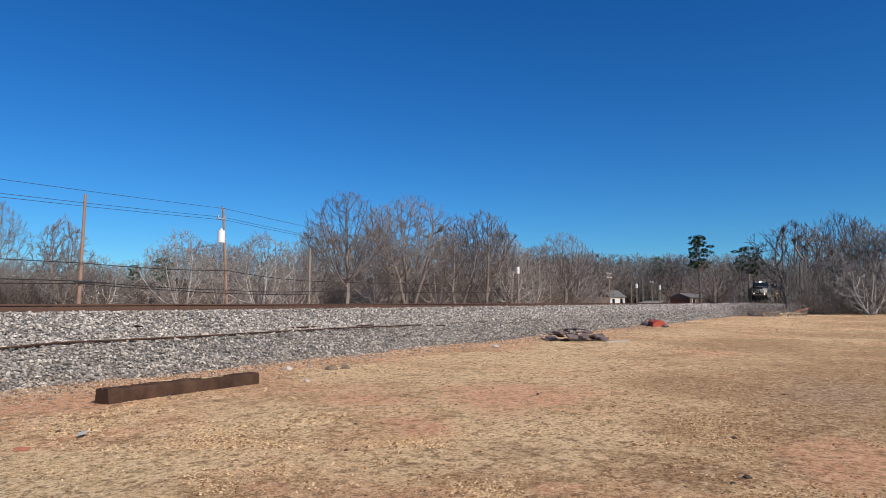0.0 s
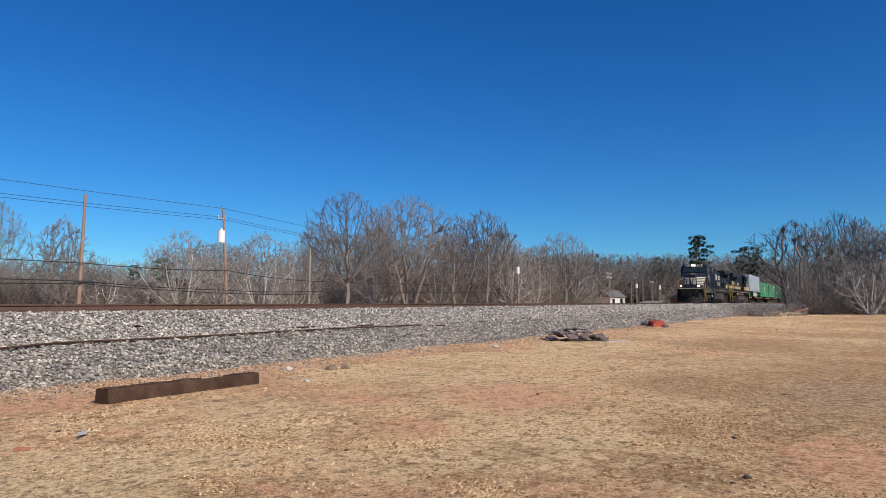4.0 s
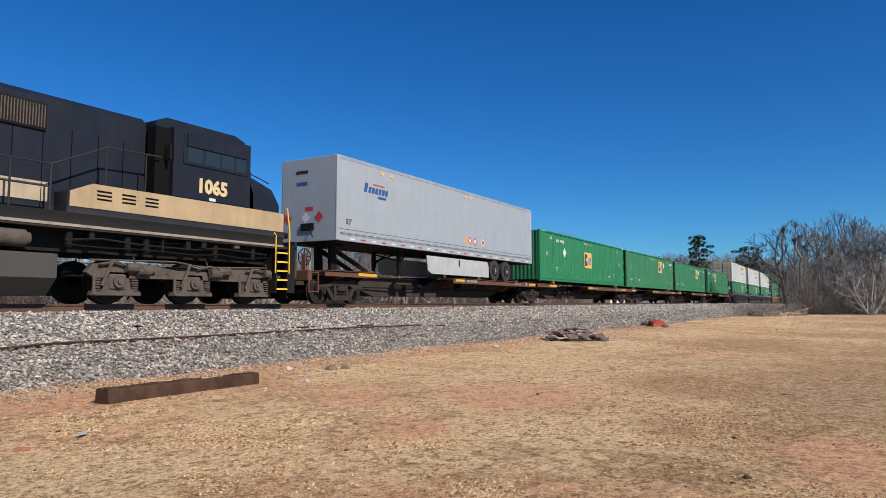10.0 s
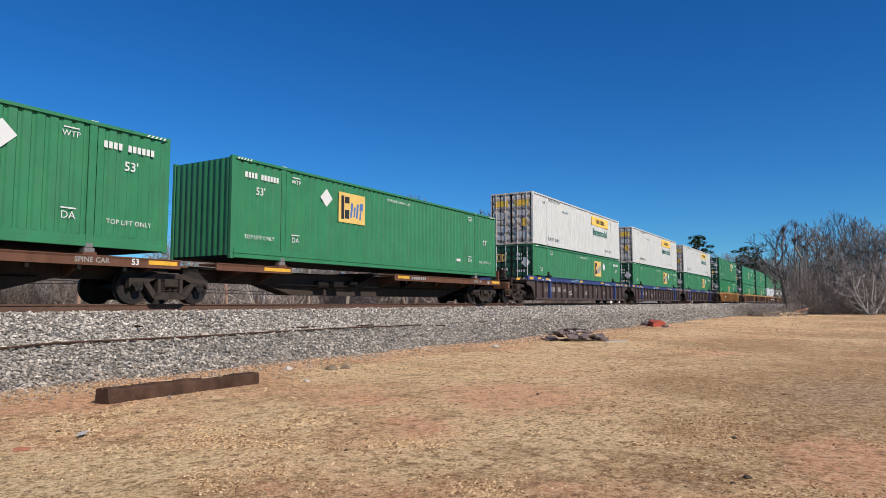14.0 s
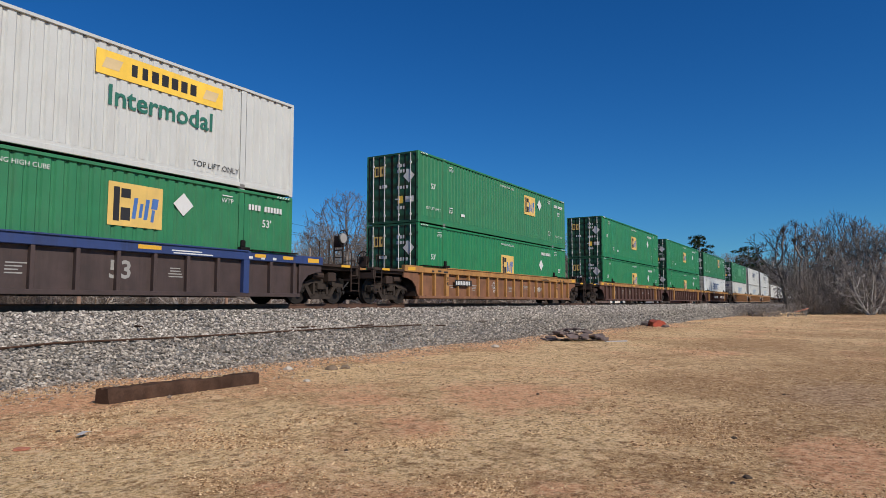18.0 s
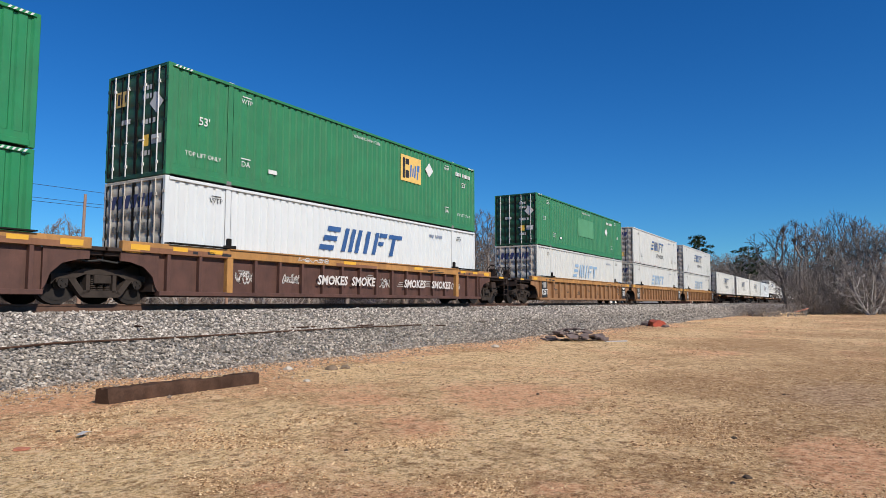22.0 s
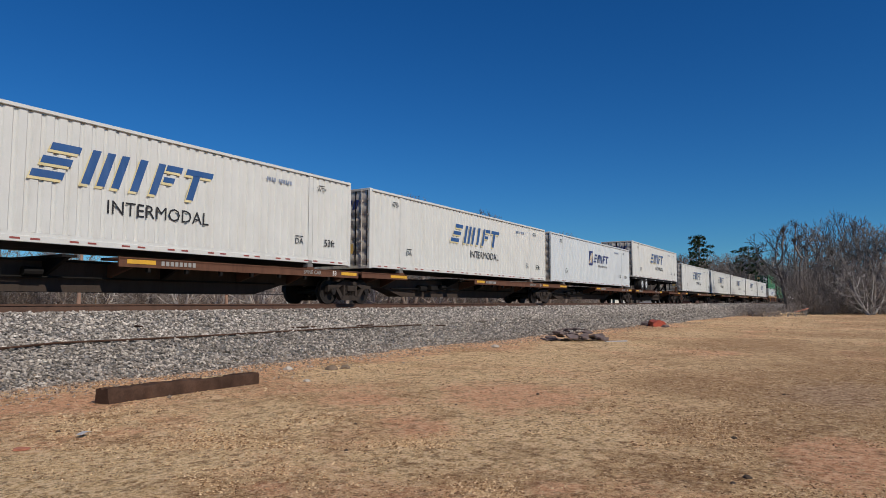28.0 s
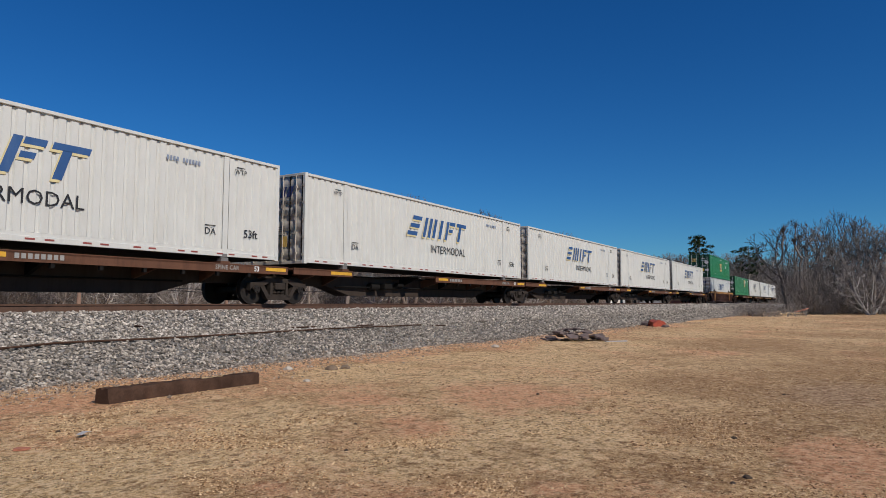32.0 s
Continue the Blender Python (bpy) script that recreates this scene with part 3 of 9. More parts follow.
    for _ in range(vines):       # creepers that hang in the crown
        i = rnd.randrange(n)
        p = Vector(pts[i])
        for _ in range(5):
            e = p + Vector((rnd.gauss(0, 0.02), rnd.gauss(0, 0.02), rnd.uniform(-0.045, 0.02)))
            stick(fine, p, e, least * 0.9, least * 0.8)
            p = e
    top = max(v[2] for v in fine.v)
    out = []
    for nm, q, mt in (("trunk", wood, M["bark_pale" if pale else "bark"]), ("crown", fine, M["twig_pale" if pale else "twig"])):
        q.v = [(v[0] / top, v[1] / top, max(v[2] / top, -0.03)) for v in q.v]
        me = bpy.data.meshes.new(nm)
        me.from_pydata(q.v, [], q.f)
        me.materials.append(mt)
        out.append(me)
    side = sorted(abs(v[0]) for v in fine.v)
    SPREAD.append(2 * side[int(len(side) * 0.96)])
    return out


SPREAD = []
FAN = ((0.20, 0.06), (0.40, 0.26), (0.62, 0.40), (0.80, 0.36), (0.93, 0.22), (1.0, 0.08))
OVAL = ((0.14, 0.10), (0.32, 0.26), (0.55, 0.33), (0.78, 0.27), (0.93, 0.14), (1.0, 0.05))
DOME = ((0.03, 0.35), (0.20, 0.58), (0.45, 0.66), (0.70, 0.55), (0.88, 0.33), (1.0, 0.10))
MOUND = ((0.0, 0.50), (0.30, 0.68), (0.60, 0.62), (0.85, 0.38), (1.0, 0.15))
TREES = {
    "tall_a": bare_tree_meshes(11, FAN, 1, 0.20, 1000, twigs=2),
    "tall_b": bare_tree_meshes(12, OVAL, 2, 0.14, 850, lean=0.15, twigs=2),
    "tall_c": bare_tree_meshes(31, FAN, 3, 0.10, 1100, lean=0.25, twigs=2),
    "tall_d": bare_tree_meshes(37, FAN, 1, 0.22, 900, twigs=2),
    "tall_e": bare_tree_meshes(41, OVAL, 1, 0.15, 850, least=0.0018, twigs=2),
    "vine": bare_tree_meshes(47, OVAL, 2, 0.2, 420, lean=0.2, least=0.0024, thick=0.024, twigs=3, vines=240),
    "round_a": bare_tree_meshes(13, DOME, 4, 0.08, 1000, lean=0.7, least=0.0022, pale=True, twigs=2, thick=0.032),
    "round_b": bare_tree_meshes(14, DOME, 3, 0.10, 900, lean=0.6, least=0.0022, pale=True, twigs=2, thick=0.032),
    "round_c": bare_tree_meshes(43, DOME, 3, 0.10, 1100, lean=0.6, least=0.0021, twigs=2, thick=0.024),
    "edge_a": bare_tree_meshes(51, FAN, 2, 0.14, 620, lean=0.3, least=0.0023, thick=0.028, twigs=2),
    "edge_b": bare_tree_meshes(53, OVAL, 1, 0.16, 520, least=0.0023, thick=0.028, twigs=2),
    "edge_c": bare_tree_meshes(55, DOME, 3, 0.10, 640, lean=0.7, least=0.0030, thick=0.030, twigs=2, pale=True),
    "thicket_a": bare_tree_meshes(15, MOUND, 8, 0.05, 700, lean=0.8, least=0.0030, pale=True, twigs=2, thick=0.018),
    "thicket_b": bare_tree_meshes(16, MOUND, 7, 0.05, 700, lean=0.8, least=0.0030, twigs=2, thick=0.018),
    "thicket_c": bare_tree_meshes(45, MOUND, 7, 0.05, 700, lean=0.8, least=0.0032, twigs=2, thick=0.020),
}
SPREAD = dict(zip(TREES, SPREAD))
first = {}


def bearing_spot(px, dist):
    """A place on the ground by its direction (tangent from the view's middle line, in 1/1168, 784 being the middle) and its distance along that line."""
    a = math.atan((px - 784) / 1168.0)
    b = radians(90 - YAW) - a
    r = dist / math.cos(a)
    return EYE[0] + r * math.cos(b), EYE[1] + r * math.sin(b)


def plant(kind, x, y, h, turn, wide=1.0, label="", name="tree", group="bare trees along the railway", category="tree"):
    m = pose(x, y, ground_z(x, y), 0, 0, turn)
    if kind not in first:
        t = thing(name, label, category, group)
        bushy = kind.startswith(("thicket", "round", "tall_b", "tall_c", "vine", "edge_a", "edge_c"))
        for nm, me in zip(("brushwood", "crown") if kind.startswith("thicket") else ("trunk", "crown"), TREES[kind]):
            q = part(nm, me, None, t)
            if bushy:
                q["kind"] = "stuff"
        t.matrix_basis = m
        first[kind] = t
    else:
        t = copy_thing(first[kind], m)
        t.name = name
        tagged(t, label, category, group)
    t.scale = (h * wide, h * wide, h)
    return t


rnd = random.Random(21)
TALL = "tall leafless tree with airy grey-brown branches beyond the track"
LOW = "low spreading leafless tree with pale tangled branches"
EDGE = "leafless tree in the dense thicket at the lawn's edge"
# the larger trees: direction, distance, top, kind, width
for px, d, top, kind, width, label in [
        (-18, 45, 342, "tall_d", 120, TALL), (108, 50, 374, "vine", 84, "leafless tree hung with dark tangled creepers"), (35, 62, 452, "round_c", 90, LOW), (160, 70, 458, "round_c", 90, LOW), (205, 74, 470, "round_b", 80, LOW),
        (322, 58, 402, "round_b", 128, LOW), (392, 66, 424, "round_a", 90, LOW), (462, 60, 406, "round_a", 128, LOW), (520, 66, 424, "round_b", 90, LOW),
        (614, 76, 332, "tall_d", 150, TALL), (566, 84, 380, "tall_a", 84, TALL), (722, 80, 341, "tall_c", 150, TALL), (664, 90, 392, "round_a", 100, LOW), (776, 94, 396, "round_b", 100, LOW), (690, 88, 372, "tall_e", 70, TALL),
        (812, 90, 376, "tall_b", 90, TALL), (856, 94, 368, "tall_c", 110, TALL), (905, 100, 420, "round_a", 90, LOW), (998, 112, 408, "tall_d", 112, TALL), (945, 108, 436, "round_b", 90, LOW), (886, 104, 396, "tall_e", 70, TALL),
        (1048, 140, 440, "tall_e", 80, TALL), (1090, 175, 446, "tall_b", 70, TALL), (1130, 180, 446, "tall_e", 76, TALL), (1180, 178, 452, "tall_a", 80, TALL), (1212, 178, 452, "tall_b", 80, TALL),
        (1262, 146, 458, "tall_e", 84, TALL), (1288, 150, 446, "tall_d", 80, TALL), (1318, 150, 450, "tall_b", 80, TALL), (1345, 160, 452, "tall_e", 84, TALL),
        (1402, 78, 386, "edge_a", 116, EDGE), (1446, 86, 400, "edge_b", 100, EDGE), (1488, 90, 366, "tall_a", 110, EDGE), (1524, 96, 380, "edge_b", 90, EDGE), (1556, 84, 392, "edge_a", 100, EDGE), (1600, 82, 385, "edge_b", 130, EDGE),
        (1398, 76, 470, "thicket_c", 46, EDGE), (1418, 72, 462, "thicket_c", 56, EDGE), (1440, 76, 455, "thicket_c", 60, EDGE), (1470, 80, 436, "edge_c", 110, EDGE), (1538, 70, 440, "edge_c", 110, EDGE), (1505, 84, 425, "round_c", 120, EDGE), (1590, 74, 440, "edge_c", 130, EDGE)]:
    x, y = bearing_spot(px, d)
    h = (536 - top) / 1168 * d + 0.03 - ground_z(x, y)
    plant(kind, x, y, h, rnd.uniform(0, 360), width / 1168 * d / (SPREAD[kind] * h), label=label)
# a second, denser row behind them
for px in range(-40, 1060, 27):
    d = 66 + max(0, px) * 0.06 + rnd.uniform(0, 12)
    x, y = bearing_spot(px, d)
    top = rnd.uniform(446, 466) if px < 270 else rnd.uniform(418, 446) if px < 560 else rnd.uniform(396, 430) if px < 880 else rnd.uniform(428, 450)
    kind = rnd.choice(("round_a", "round_c", "tall_b", "tall_e") if px > 540 else ("round_a", "round_b", "round_c"))
    h = (536 - top) / 1168 * d + 0.03 - ground_z(x, y)
    plant(kind, x, y, h, rnd.uniform(0, 360), rnd.uniform(70, 100) / 1168 * d / (SPREAD[kind] * h), label=LOW)
# far woods that close the valley
for px in range(900, 1400, 17):
    d = 190 + rnd.uniform(0, 16)
    x, y = bearing_spot(px, d)
    kind = rnd.choice(("tall_a", "tall_b", "tall_c", "tall_e"))
    h = (536 - rnd.uniform(444, 460)) / 1168 * d + 0.03 - ground_z(x, y)
    plant(kind, x, y, h, rnd.uniform(0, 360), rnd.uniform(52, 74) / 1168 * d / (SPREAD[kind] * h), label="tall leafless tree in the far woods", group="bare trees of the far woods")
# thickets in front of and between them
for i in range(84):
    px = -40 + i * 16.3 + rnd.uniform(-9, 9)
    d = 48 + max(0, px) * 0.075 + rnd.uniform(-3, 16)
    x, y = bearing_spot(px, d)
    low = 1045 < px < 1255          # open ground towards the road and the houses
    if low:
        continue
    plant(rnd.choice(("thicket_a", "thicket_b", "thicket_c", "round_b")), x, y, rnd.uniform(2.2, 4.4), rnd.uniform(0, 360), rnd.uniform(0.8, 1.2),
          label="tangled leafless thicket of pale grey stems", name="thicket", group="thickets along the railway", category="thicket")
for i in range(14):
    px = 1432 + i * 13 + rnd.uniform(-5, 5)
    x, y = bearing_spot(px, rnd.uniform(70, 84))
    plant(rnd.choice(("thicket_c", "thicket_c", "thicket_b")), x, y, rnd.uniform(2.4, 4.4), rnd.uniform(0, 360), rnd.uniform(0.8, 1.2),
          label="tangled leafless thicket of pale grey stems", name="thicket", group="thickets along the railway", category="thicket")


def scrub(name, count, spot, seed, material, label):
    """Dense undergrowth of thin upright stems and twigs."""
    rnd = random.Random(seed)
    g = Geo()
    for _ in range(count):
        x, y, h = spot(rnd)
        a = Vector((x, y, ground_z(x, y) - 0.05))
        d = Vector((rnd.gauss(0, 0.35), rnd.gauss(0, 0.35), 1)).normalized()
        r = rnd.uniform(0.012, 0.035)
        b = a + d * h * 0.5
        c = b + (d + Vector((rnd.gauss(0, 0.4), rnd.gauss(0, 0.4), 0))).normalized() * h * 0.5
        stick(g, a, b, r, r * 0.7)
        stick(g, b, c, r * 0.7, r * 0.3)
        for k in range(5):
            o = a.lerp(c, rnd.uniform(0.2, 0.95))
            e = o + Vector((rnd.gauss(0, 0.5), rnd.gauss(0, 0.5), rnd.uniform(0.0, 0.9))) * h * 0.28
            stick(g, o, e, r * 0.5, r * 0.25)
    me = bpy.data.meshes.new(name)
    me.from_pydata(g.v, [], g.f)
    me.materials.append(material)
    return tagged(new(name, me), label, "undergrowth", kind="stuff")


def scrub_far(rnd):
    px = rnd.uniform(-60, 1370)
    d = 46 + max(0, px) * 0.078 + rnd.uniform(0, 26)
    x, y = bearing_spot(px, d)
    return x, y, rnd.uniform(0.15, 0.7) if 1045 < px < 1255 else rnd.uniform(1.2, 3.8)


def scrub_edge(rnd):
    x, y = bearing_spot(1418 + 300 * rnd.random(), rnd.uniform(72, 100))
    return x, y, rnd.uniform(0.8, 4.2)


def woods_far(rnd):
    px = rnd.uniform(500, 1400)
    k = rnd.random()
    d = 100 + (px - 500) * 0.10 + k * 45
    if 1045 < px < 1255:
        d = 186 + 22 * k
    x, y = bearing_spot(px, d)
    return x, y, rnd.uniform(0.035, 0.072) * d


scrub("undergrowth", 8000, woods_far, 33, M["twig_pale"], "far leafless woods beyond the railway")
scrub("undergrowth", 12000, scrub_far, 31, M["brush"], "dense leafless brown undergrowth beyond the railway")
scrub("undergrowth", 1700, scrub_edge, 32, M["brush"], "dense leafless brown undergrowth at the lawn's edge")


# wooded rise that closes the view behind the trees
def woods_material():
    m, nt, b = nodes_of("distant_bare_woods")
    n1 = noise_node(nt, 0.35, 6, 0.7, (1, 1, 0.25))
    n2 = noise_node(nt, 2.2, 5, 0.75, (1, 1, 0.2))
    c = mix(nt, ramp(nt, n1, [(0.35, grey(0)), (0.7, grey(0.8))]), (0.05, 0.041, 0.034), (0.105, 0.088, 0.074))
    c = mix(nt, ramp(nt, n2, [(0.45, grey(0)), (0.75, grey(0.7))]), c, (0.035, 0.028, 0.024))
    nt.links.new(c, b.inputs["Base Color"])
    b.inputs["Roughness"].default_value = 1.0
    bump(nt, b, n2, 1.0, 0.4)
    return m


M["woods"] = woods_material()


def ridge(name, line, height, seed, label):
    """A long bumpy rise of woods along a line of ground points."""
    g = Geo()
    n = 260
    rows = [(0.0, 0.0), (0.1, 0.55), (0.2, 0.85), (0.3, 1.0), (6.0, 0.9), (26.0, 0.0)]
    pts = []
    total = len(line) - 1
    for i in range(n + 1):
        q = i / n * total
        k = min(int(q), total - 1)
        a, b = Vector(line[k]), Vector(line[k + 1])
        pts.append((a.lerp(b, q - k), (b - a).normalized()))
    for i, (p, t) in enumerate(pts):
        nrm = Vector((-t.y, t.x))
        for j, (off, k) in enumerate(rows):
            q = p + nrm * (off + 0.9 * noise.noise((p.x * 0.3, p.y * 0.3, j + seed)))
            h = (height + 0.045 * max(0.0, (p - Vector(EYE[:2])).length - 70)) * k * (0.8 + 0.4 * noise.noise((p.x * 0.06, p.y * 0.06, seed)) + 0.45 * noise.noise((p.x * 0.5, p.y * 0.5, seed + j)) * (k > 0.5) + 0.3 * noise.noise((p.x * 1.7, p.y * 1.7, seed + j)) * (k > 0.5))
            g.v.append((q.x, q.y, -1.2 + max(h, 0)))
    m = len(rows)
    g.f = [(i * m + j, (i + 1) * m + j, (i + 1) * m + j + 1, i * m + j + 1) for i in range(n) for j in range(m - 1)]
    return tagged(part(name, g, M["woods"], None), label, "woods", kind="structure")


ridge("backdrop", [bearing_spot(px, d) for px, d in ((1480, 330), (1380, 250), (1250, 205), (1100, 185), (950, 150), (800, 125), (600, 104), (400, 88), (200, 76), (0, 66), (-200, 62))][::-1], 3.3, 3,
      "distant brown leafless woods on a low rise")
ridge("backdrop", [bearing_spot(px, d) for px, d in ((2100, 90), (1800, 100), (1650, 108), (1560, 112), (1500, 114), (1440, 116), (1415, 117))][::-1], 5.0, 9, "brown leafless woods behind the lawn's edge")


# evergreens
def pine_meshes(seed, low, width, clumps):
    """An old pine: a bare trunk under a rounded, lumpy crown of needle clumps."""
    rnd = random.Random(seed)
    wood, leaf = Geo(), Geo()
    stick(wood, Vector((0, 0, -0.02)), Vector((0.012, 0, 0.5)), 0.02, 0.015, 7)
    stick(wood, Vector((0.012, 0, 0.5)), Vector((0, 0.01, 0.95)), 0.015, 0.004, 6)
    for i in range(clumps):
        k = (i + 0.5) / clumps
        a = i * 2.4 + rnd.uniform(-0.4, 0.4)
        reach = width * math.sin(math.pi * (0.12 + 0.80 * k)) ** 0.6 * rnd.uniform(0.35, 1.0)
        p = Vector((math.cos(a) * reach, math.sin(a) * reach, low + (0.965 - low) * k + rnd.uniform(-0.015, 0.015)))
        stick(wood, Vector((0, 0, p.z - reach * 0.35)), p, 0.005, 0.002, 4)
        size = rnd.uniform(0.034, 0.075)
        for _ in range(260):
            d = Vector((rnd.gauss(0, 1), rnd.gauss(0, 1), rnd.gauss(0.15, 0.6))).normalized()
            w = d.orthogonal().normalized() * 0.004
            q = p + Vector((d.x, d.y, d.z * 0.42)) * size * rnd.uniform(0.35, 1.0)
            t = q + d * rnd.uniform(0.010, 0.022)
            n = len(leaf.v)
            leaf.v += [tuple(q - w), tuple(q + w), tuple(t)]
            leaf.f.append((n, n + 1, n + 2))
    out = []
    for nm, q, mt in (("trunk", wood, M["bark"]), ("crown", leaf, M["pine"])):
        me = bpy.data.meshes.new(nm)
        me.from_pydata(q.v, [], q.f)
        me.materials.append(mt)
        out.append(me)
    return out


TREES["pine_a"] = pine_meshes(5, 0.52, 0.165, 30)
TREES["pine_b"] = pine_meshes(6, 0.55, 0.24, 30)
for px, d, h, kind, wide in ((1238, 150, 16.6, "pine_a", 1.0), (1325, 150, 14.6, "pine_b", 1.0), (1163, 185, 14.2, "pine_b", 0.62), (288, 66, 5.6, "pine_b", 0.8), (237, 78, 5.6, "pine_b", 0.6)):
    x, y = bearing_spot(px, d)
    plant(kind, x, y, h, rnd.uniform(0, 360), wide, label="dark green pine standing among bare trees", name="pine_tree", group="evergreens among the bare trees")
# ---- the train: how it runs ----
V0, ACC = 18.452, -0.0075


def run(t):
    """Metres that the train has gone after t seconds."""
    return V0 * t + 0.5 * ACC * (t - 20) ** 2


MOVING, TURNING = [], []


def ride(ob, u, z=0.0, flip=0.0):
    """Sets a thing on the train, u metres behind the zero mark; flip: turned end for end about its own length."""
    MOVING.append((ob, u + flip, z, 180.0 if flip else 0.0))
    ob.matrix_basis = pose(u + flip - run(0), 0, z, 0, 0, 180.0 if flip else 0.0)
    return ob


SHAPES = {}


def plate(w, h, mat, slant=0.0):
    """A flat painted patch, 2 mm thick, facing -y."""
    key = (w, h, mat, slant)
    if key not in SHAPES:
        a, b, s = w / 2, h / 2, slant * h / 2
        SHAPES[key] = Geo().prism([(-a - s, -b), (a - s, -b), (a + s, b), (-a + s, b)], "y", -0.002, 0.0).mesh("patch", M[mat])
    return SHAPES[key]


def both(name, me, parent, x, y, z, L, label=""):
    """Puts a marking on both long sides, so that it reads the right way on each."""
    part(name, me, None, parent, label, pose(x, -y, z))
    part(name, me, None, parent, label, pose(x, y, z, 0, 0, 180))


def cluster(name, rects, mat, slant=0.0):
    """Several flat patches of one colour that make up one marking: rows of x, z, width, height."""
    key = (name, mat, slant, tuple(rects))
    if key not in SHAPES:
        g = Geo()
        for x, z, w, h in rects:
            a, b, q = w / 2, h / 2, slant * h / 2
            g.prism([(x - a - q, z - b), (x + a - q, z - b), (x + a + q, z + b), (x - a + q, z + b)], "y", -0.002, 0.0)
        SHAPES[key] = g.mesh(name, M[mat])
    return SHAPES[key]


# ---- containers, 53 feet long ----
CL, CH, CW = 16.154, 2.896, 1.2955


def corrugated(x0, x1, z0, z1, y, depth, period, flat=0.55):
    """One pressed steel sheet along x, outer face towards -y."""
    n = max(1, round((x1 - x0) / period))
    p = (x1 - x0) / n
    xs = []
    for i in range(n):
        a = x0 + i * p
        xs += [(a, 0), (a + p * flat, 0), (a + p * (flat + 0.12), depth), (a + p * 0.88, depth)]
    xs.append((x1, 0))
    g = Geo()
    for x, d in xs:
        g.v += [(x, y + d, z0), (x, y + d, z1)]
    g.f = [(2 * i, 2 * i + 2, 2 * i + 3, 2 * i + 1) for i in range(len(xs) - 1)]
    return g


def turned(g, L=CL):
    """The same geometry seen from the other long side."""
    q = Geo()
    q.v = [(L - x, -y, z) for x, y, z in g.v]
    q.f = list(g.f)
    return q


def container_body(c, skin, rail, door, style):
    y = -CW
    low = 0.30 if style == "green" else 0.24
    sheet = corrugated(0.14, 1.882, low, CH - 0.10, y + 0.015, 0.036, 0.28)
    mid = corrugated(2.098, CL - 2.098, low, CH - 0.10, y + 0.015, 0.036, 0.28)
    end = corrugated(CL - 1.882, CL - 0.14, low, CH - 0.10, y + 0.015, 0.036, 0.28)
    for g in (sheet, mid, end):
        part("side_panel", g, skin, c)
        part("side_panel", turned(g), skin, c)
    for sy in (-1, 1):
        part("top_rail", B(0.1, CL - 0.1, sy * CW - 0.03, sy * CW + 0.03, CH - 0.10, CH - 0.02, 0.008), skin, c)
        a, b = sorted((sy * CW, sy * (CW - 0.06)))
        part("bottom_rail", Geo().box(0.1, CL - 0.1, a, b, 0.03, 0.16, 0.008).box(0.1, CL - 0.1, a + 0.02, b + 0.02, 0.16, low), rail, c)
        for x in (0.0, CL - 0.14):
            a, b = sorted((sy * CW, sy * (CW - 0.12)))
            part("corner_post", B(x, x + 0.14, a, b, 0.0, CH, 0.012), skin, c)
        for x in (1.90, CL - 2.08):
            a, b = sorted((sy * (CW + 0.004), sy * (CW - 0.1)))
            part("intermediate_post", B(x, x + 0.18, a, b, 0.0, CH, 0.012), skin, c)
            for z in (0.0, CH - 0.115):
                a2, b2 = sorted((sy * (CW + 0.008), sy * (CW - 0.12)))
                part("corner_casting", B(x, x + 0.18, a2, b2, z - 0.002, z + 0.12, 0.015), M["door_grey"], c, "steel lifting casting")
    part("roof", corr_roof(), skin, c)
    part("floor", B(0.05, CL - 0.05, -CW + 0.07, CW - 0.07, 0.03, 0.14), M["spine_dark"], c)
    prof = [(CL - 0.09, -CW + 0.12), (CL - 0.09, CW - 0.12)]
    for i in range(10):
        yy = CW - 0.14 - i * 0.24
        prof += [(CL - 0.04, yy), (CL - 0.012, yy - 0.04), (CL - 0.012, yy - 0.12), (CL - 0.04, yy - 0.16)]
    front = Geo().prism(prof, "z", 0.1, CH - 0.06)
    part("end_wall", front, skin if style == "white" else M["green_b"], c)
    for s, nm in ((-1, "door"), (1, "door")):
        a, b = sorted((s * 0.012, s * (CW - 0.1)))
        prof = [(0.06, 0.12), (0.032, 0.12)]
        for k in range(6):
            z = 0.2 + k * 0.44
            prof += [(0.032, z), (0.004, z + 0.05), (0.004, z + 0.27), (0.032, z + 0.32)]
        g = Geo().prism(prof + [(0.032, CH - 0.09), (0.06, CH - 0.09)], "y", a, b)
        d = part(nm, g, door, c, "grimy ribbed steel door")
        for k in (0.3, 0.78):
            yy = s * (CW - 0.1) * k
            part("lock_rod", Geo().tube([(-0.02, yy, 0.08), (-0.02, yy, CH - 0.06)], 0.017, 6).box(-0.05, 0.01, yy - 0.03, yy + 0.16 * -s if s < 0 else yy + 0.03, 0.95, 0.99)
                 .box(-0.03, 0.02, yy - 0.035, yy + 0.035, 0.3, 0.38).box(-0.03, 0.02, yy - 0.035, yy + 0.035, 2.4, 2.48), M["rod_white"] if style == "green" else M["rod_dirty"], d, "upright lock rod")
        for k in (0.0, 0.54, 1.0):
            yy = s * (0.03 + (CW - 0.15) * k)
            part("gasket", B(-0.006, 0.03, yy - 0.022, yy + 0.022, 0.12, CH - 0.09), M["under"], d, "black rubber gasket")
        h = Geo()
        for k in range(5):
            h.box(-0.012, 0.03, s * (CW - 0.06) - 0.05, s * (CW - 0.06) + 0.05, 0.25 + k * 0.55, 0.33 + k * 0.55)
        part("hinge_row", h, door, d)
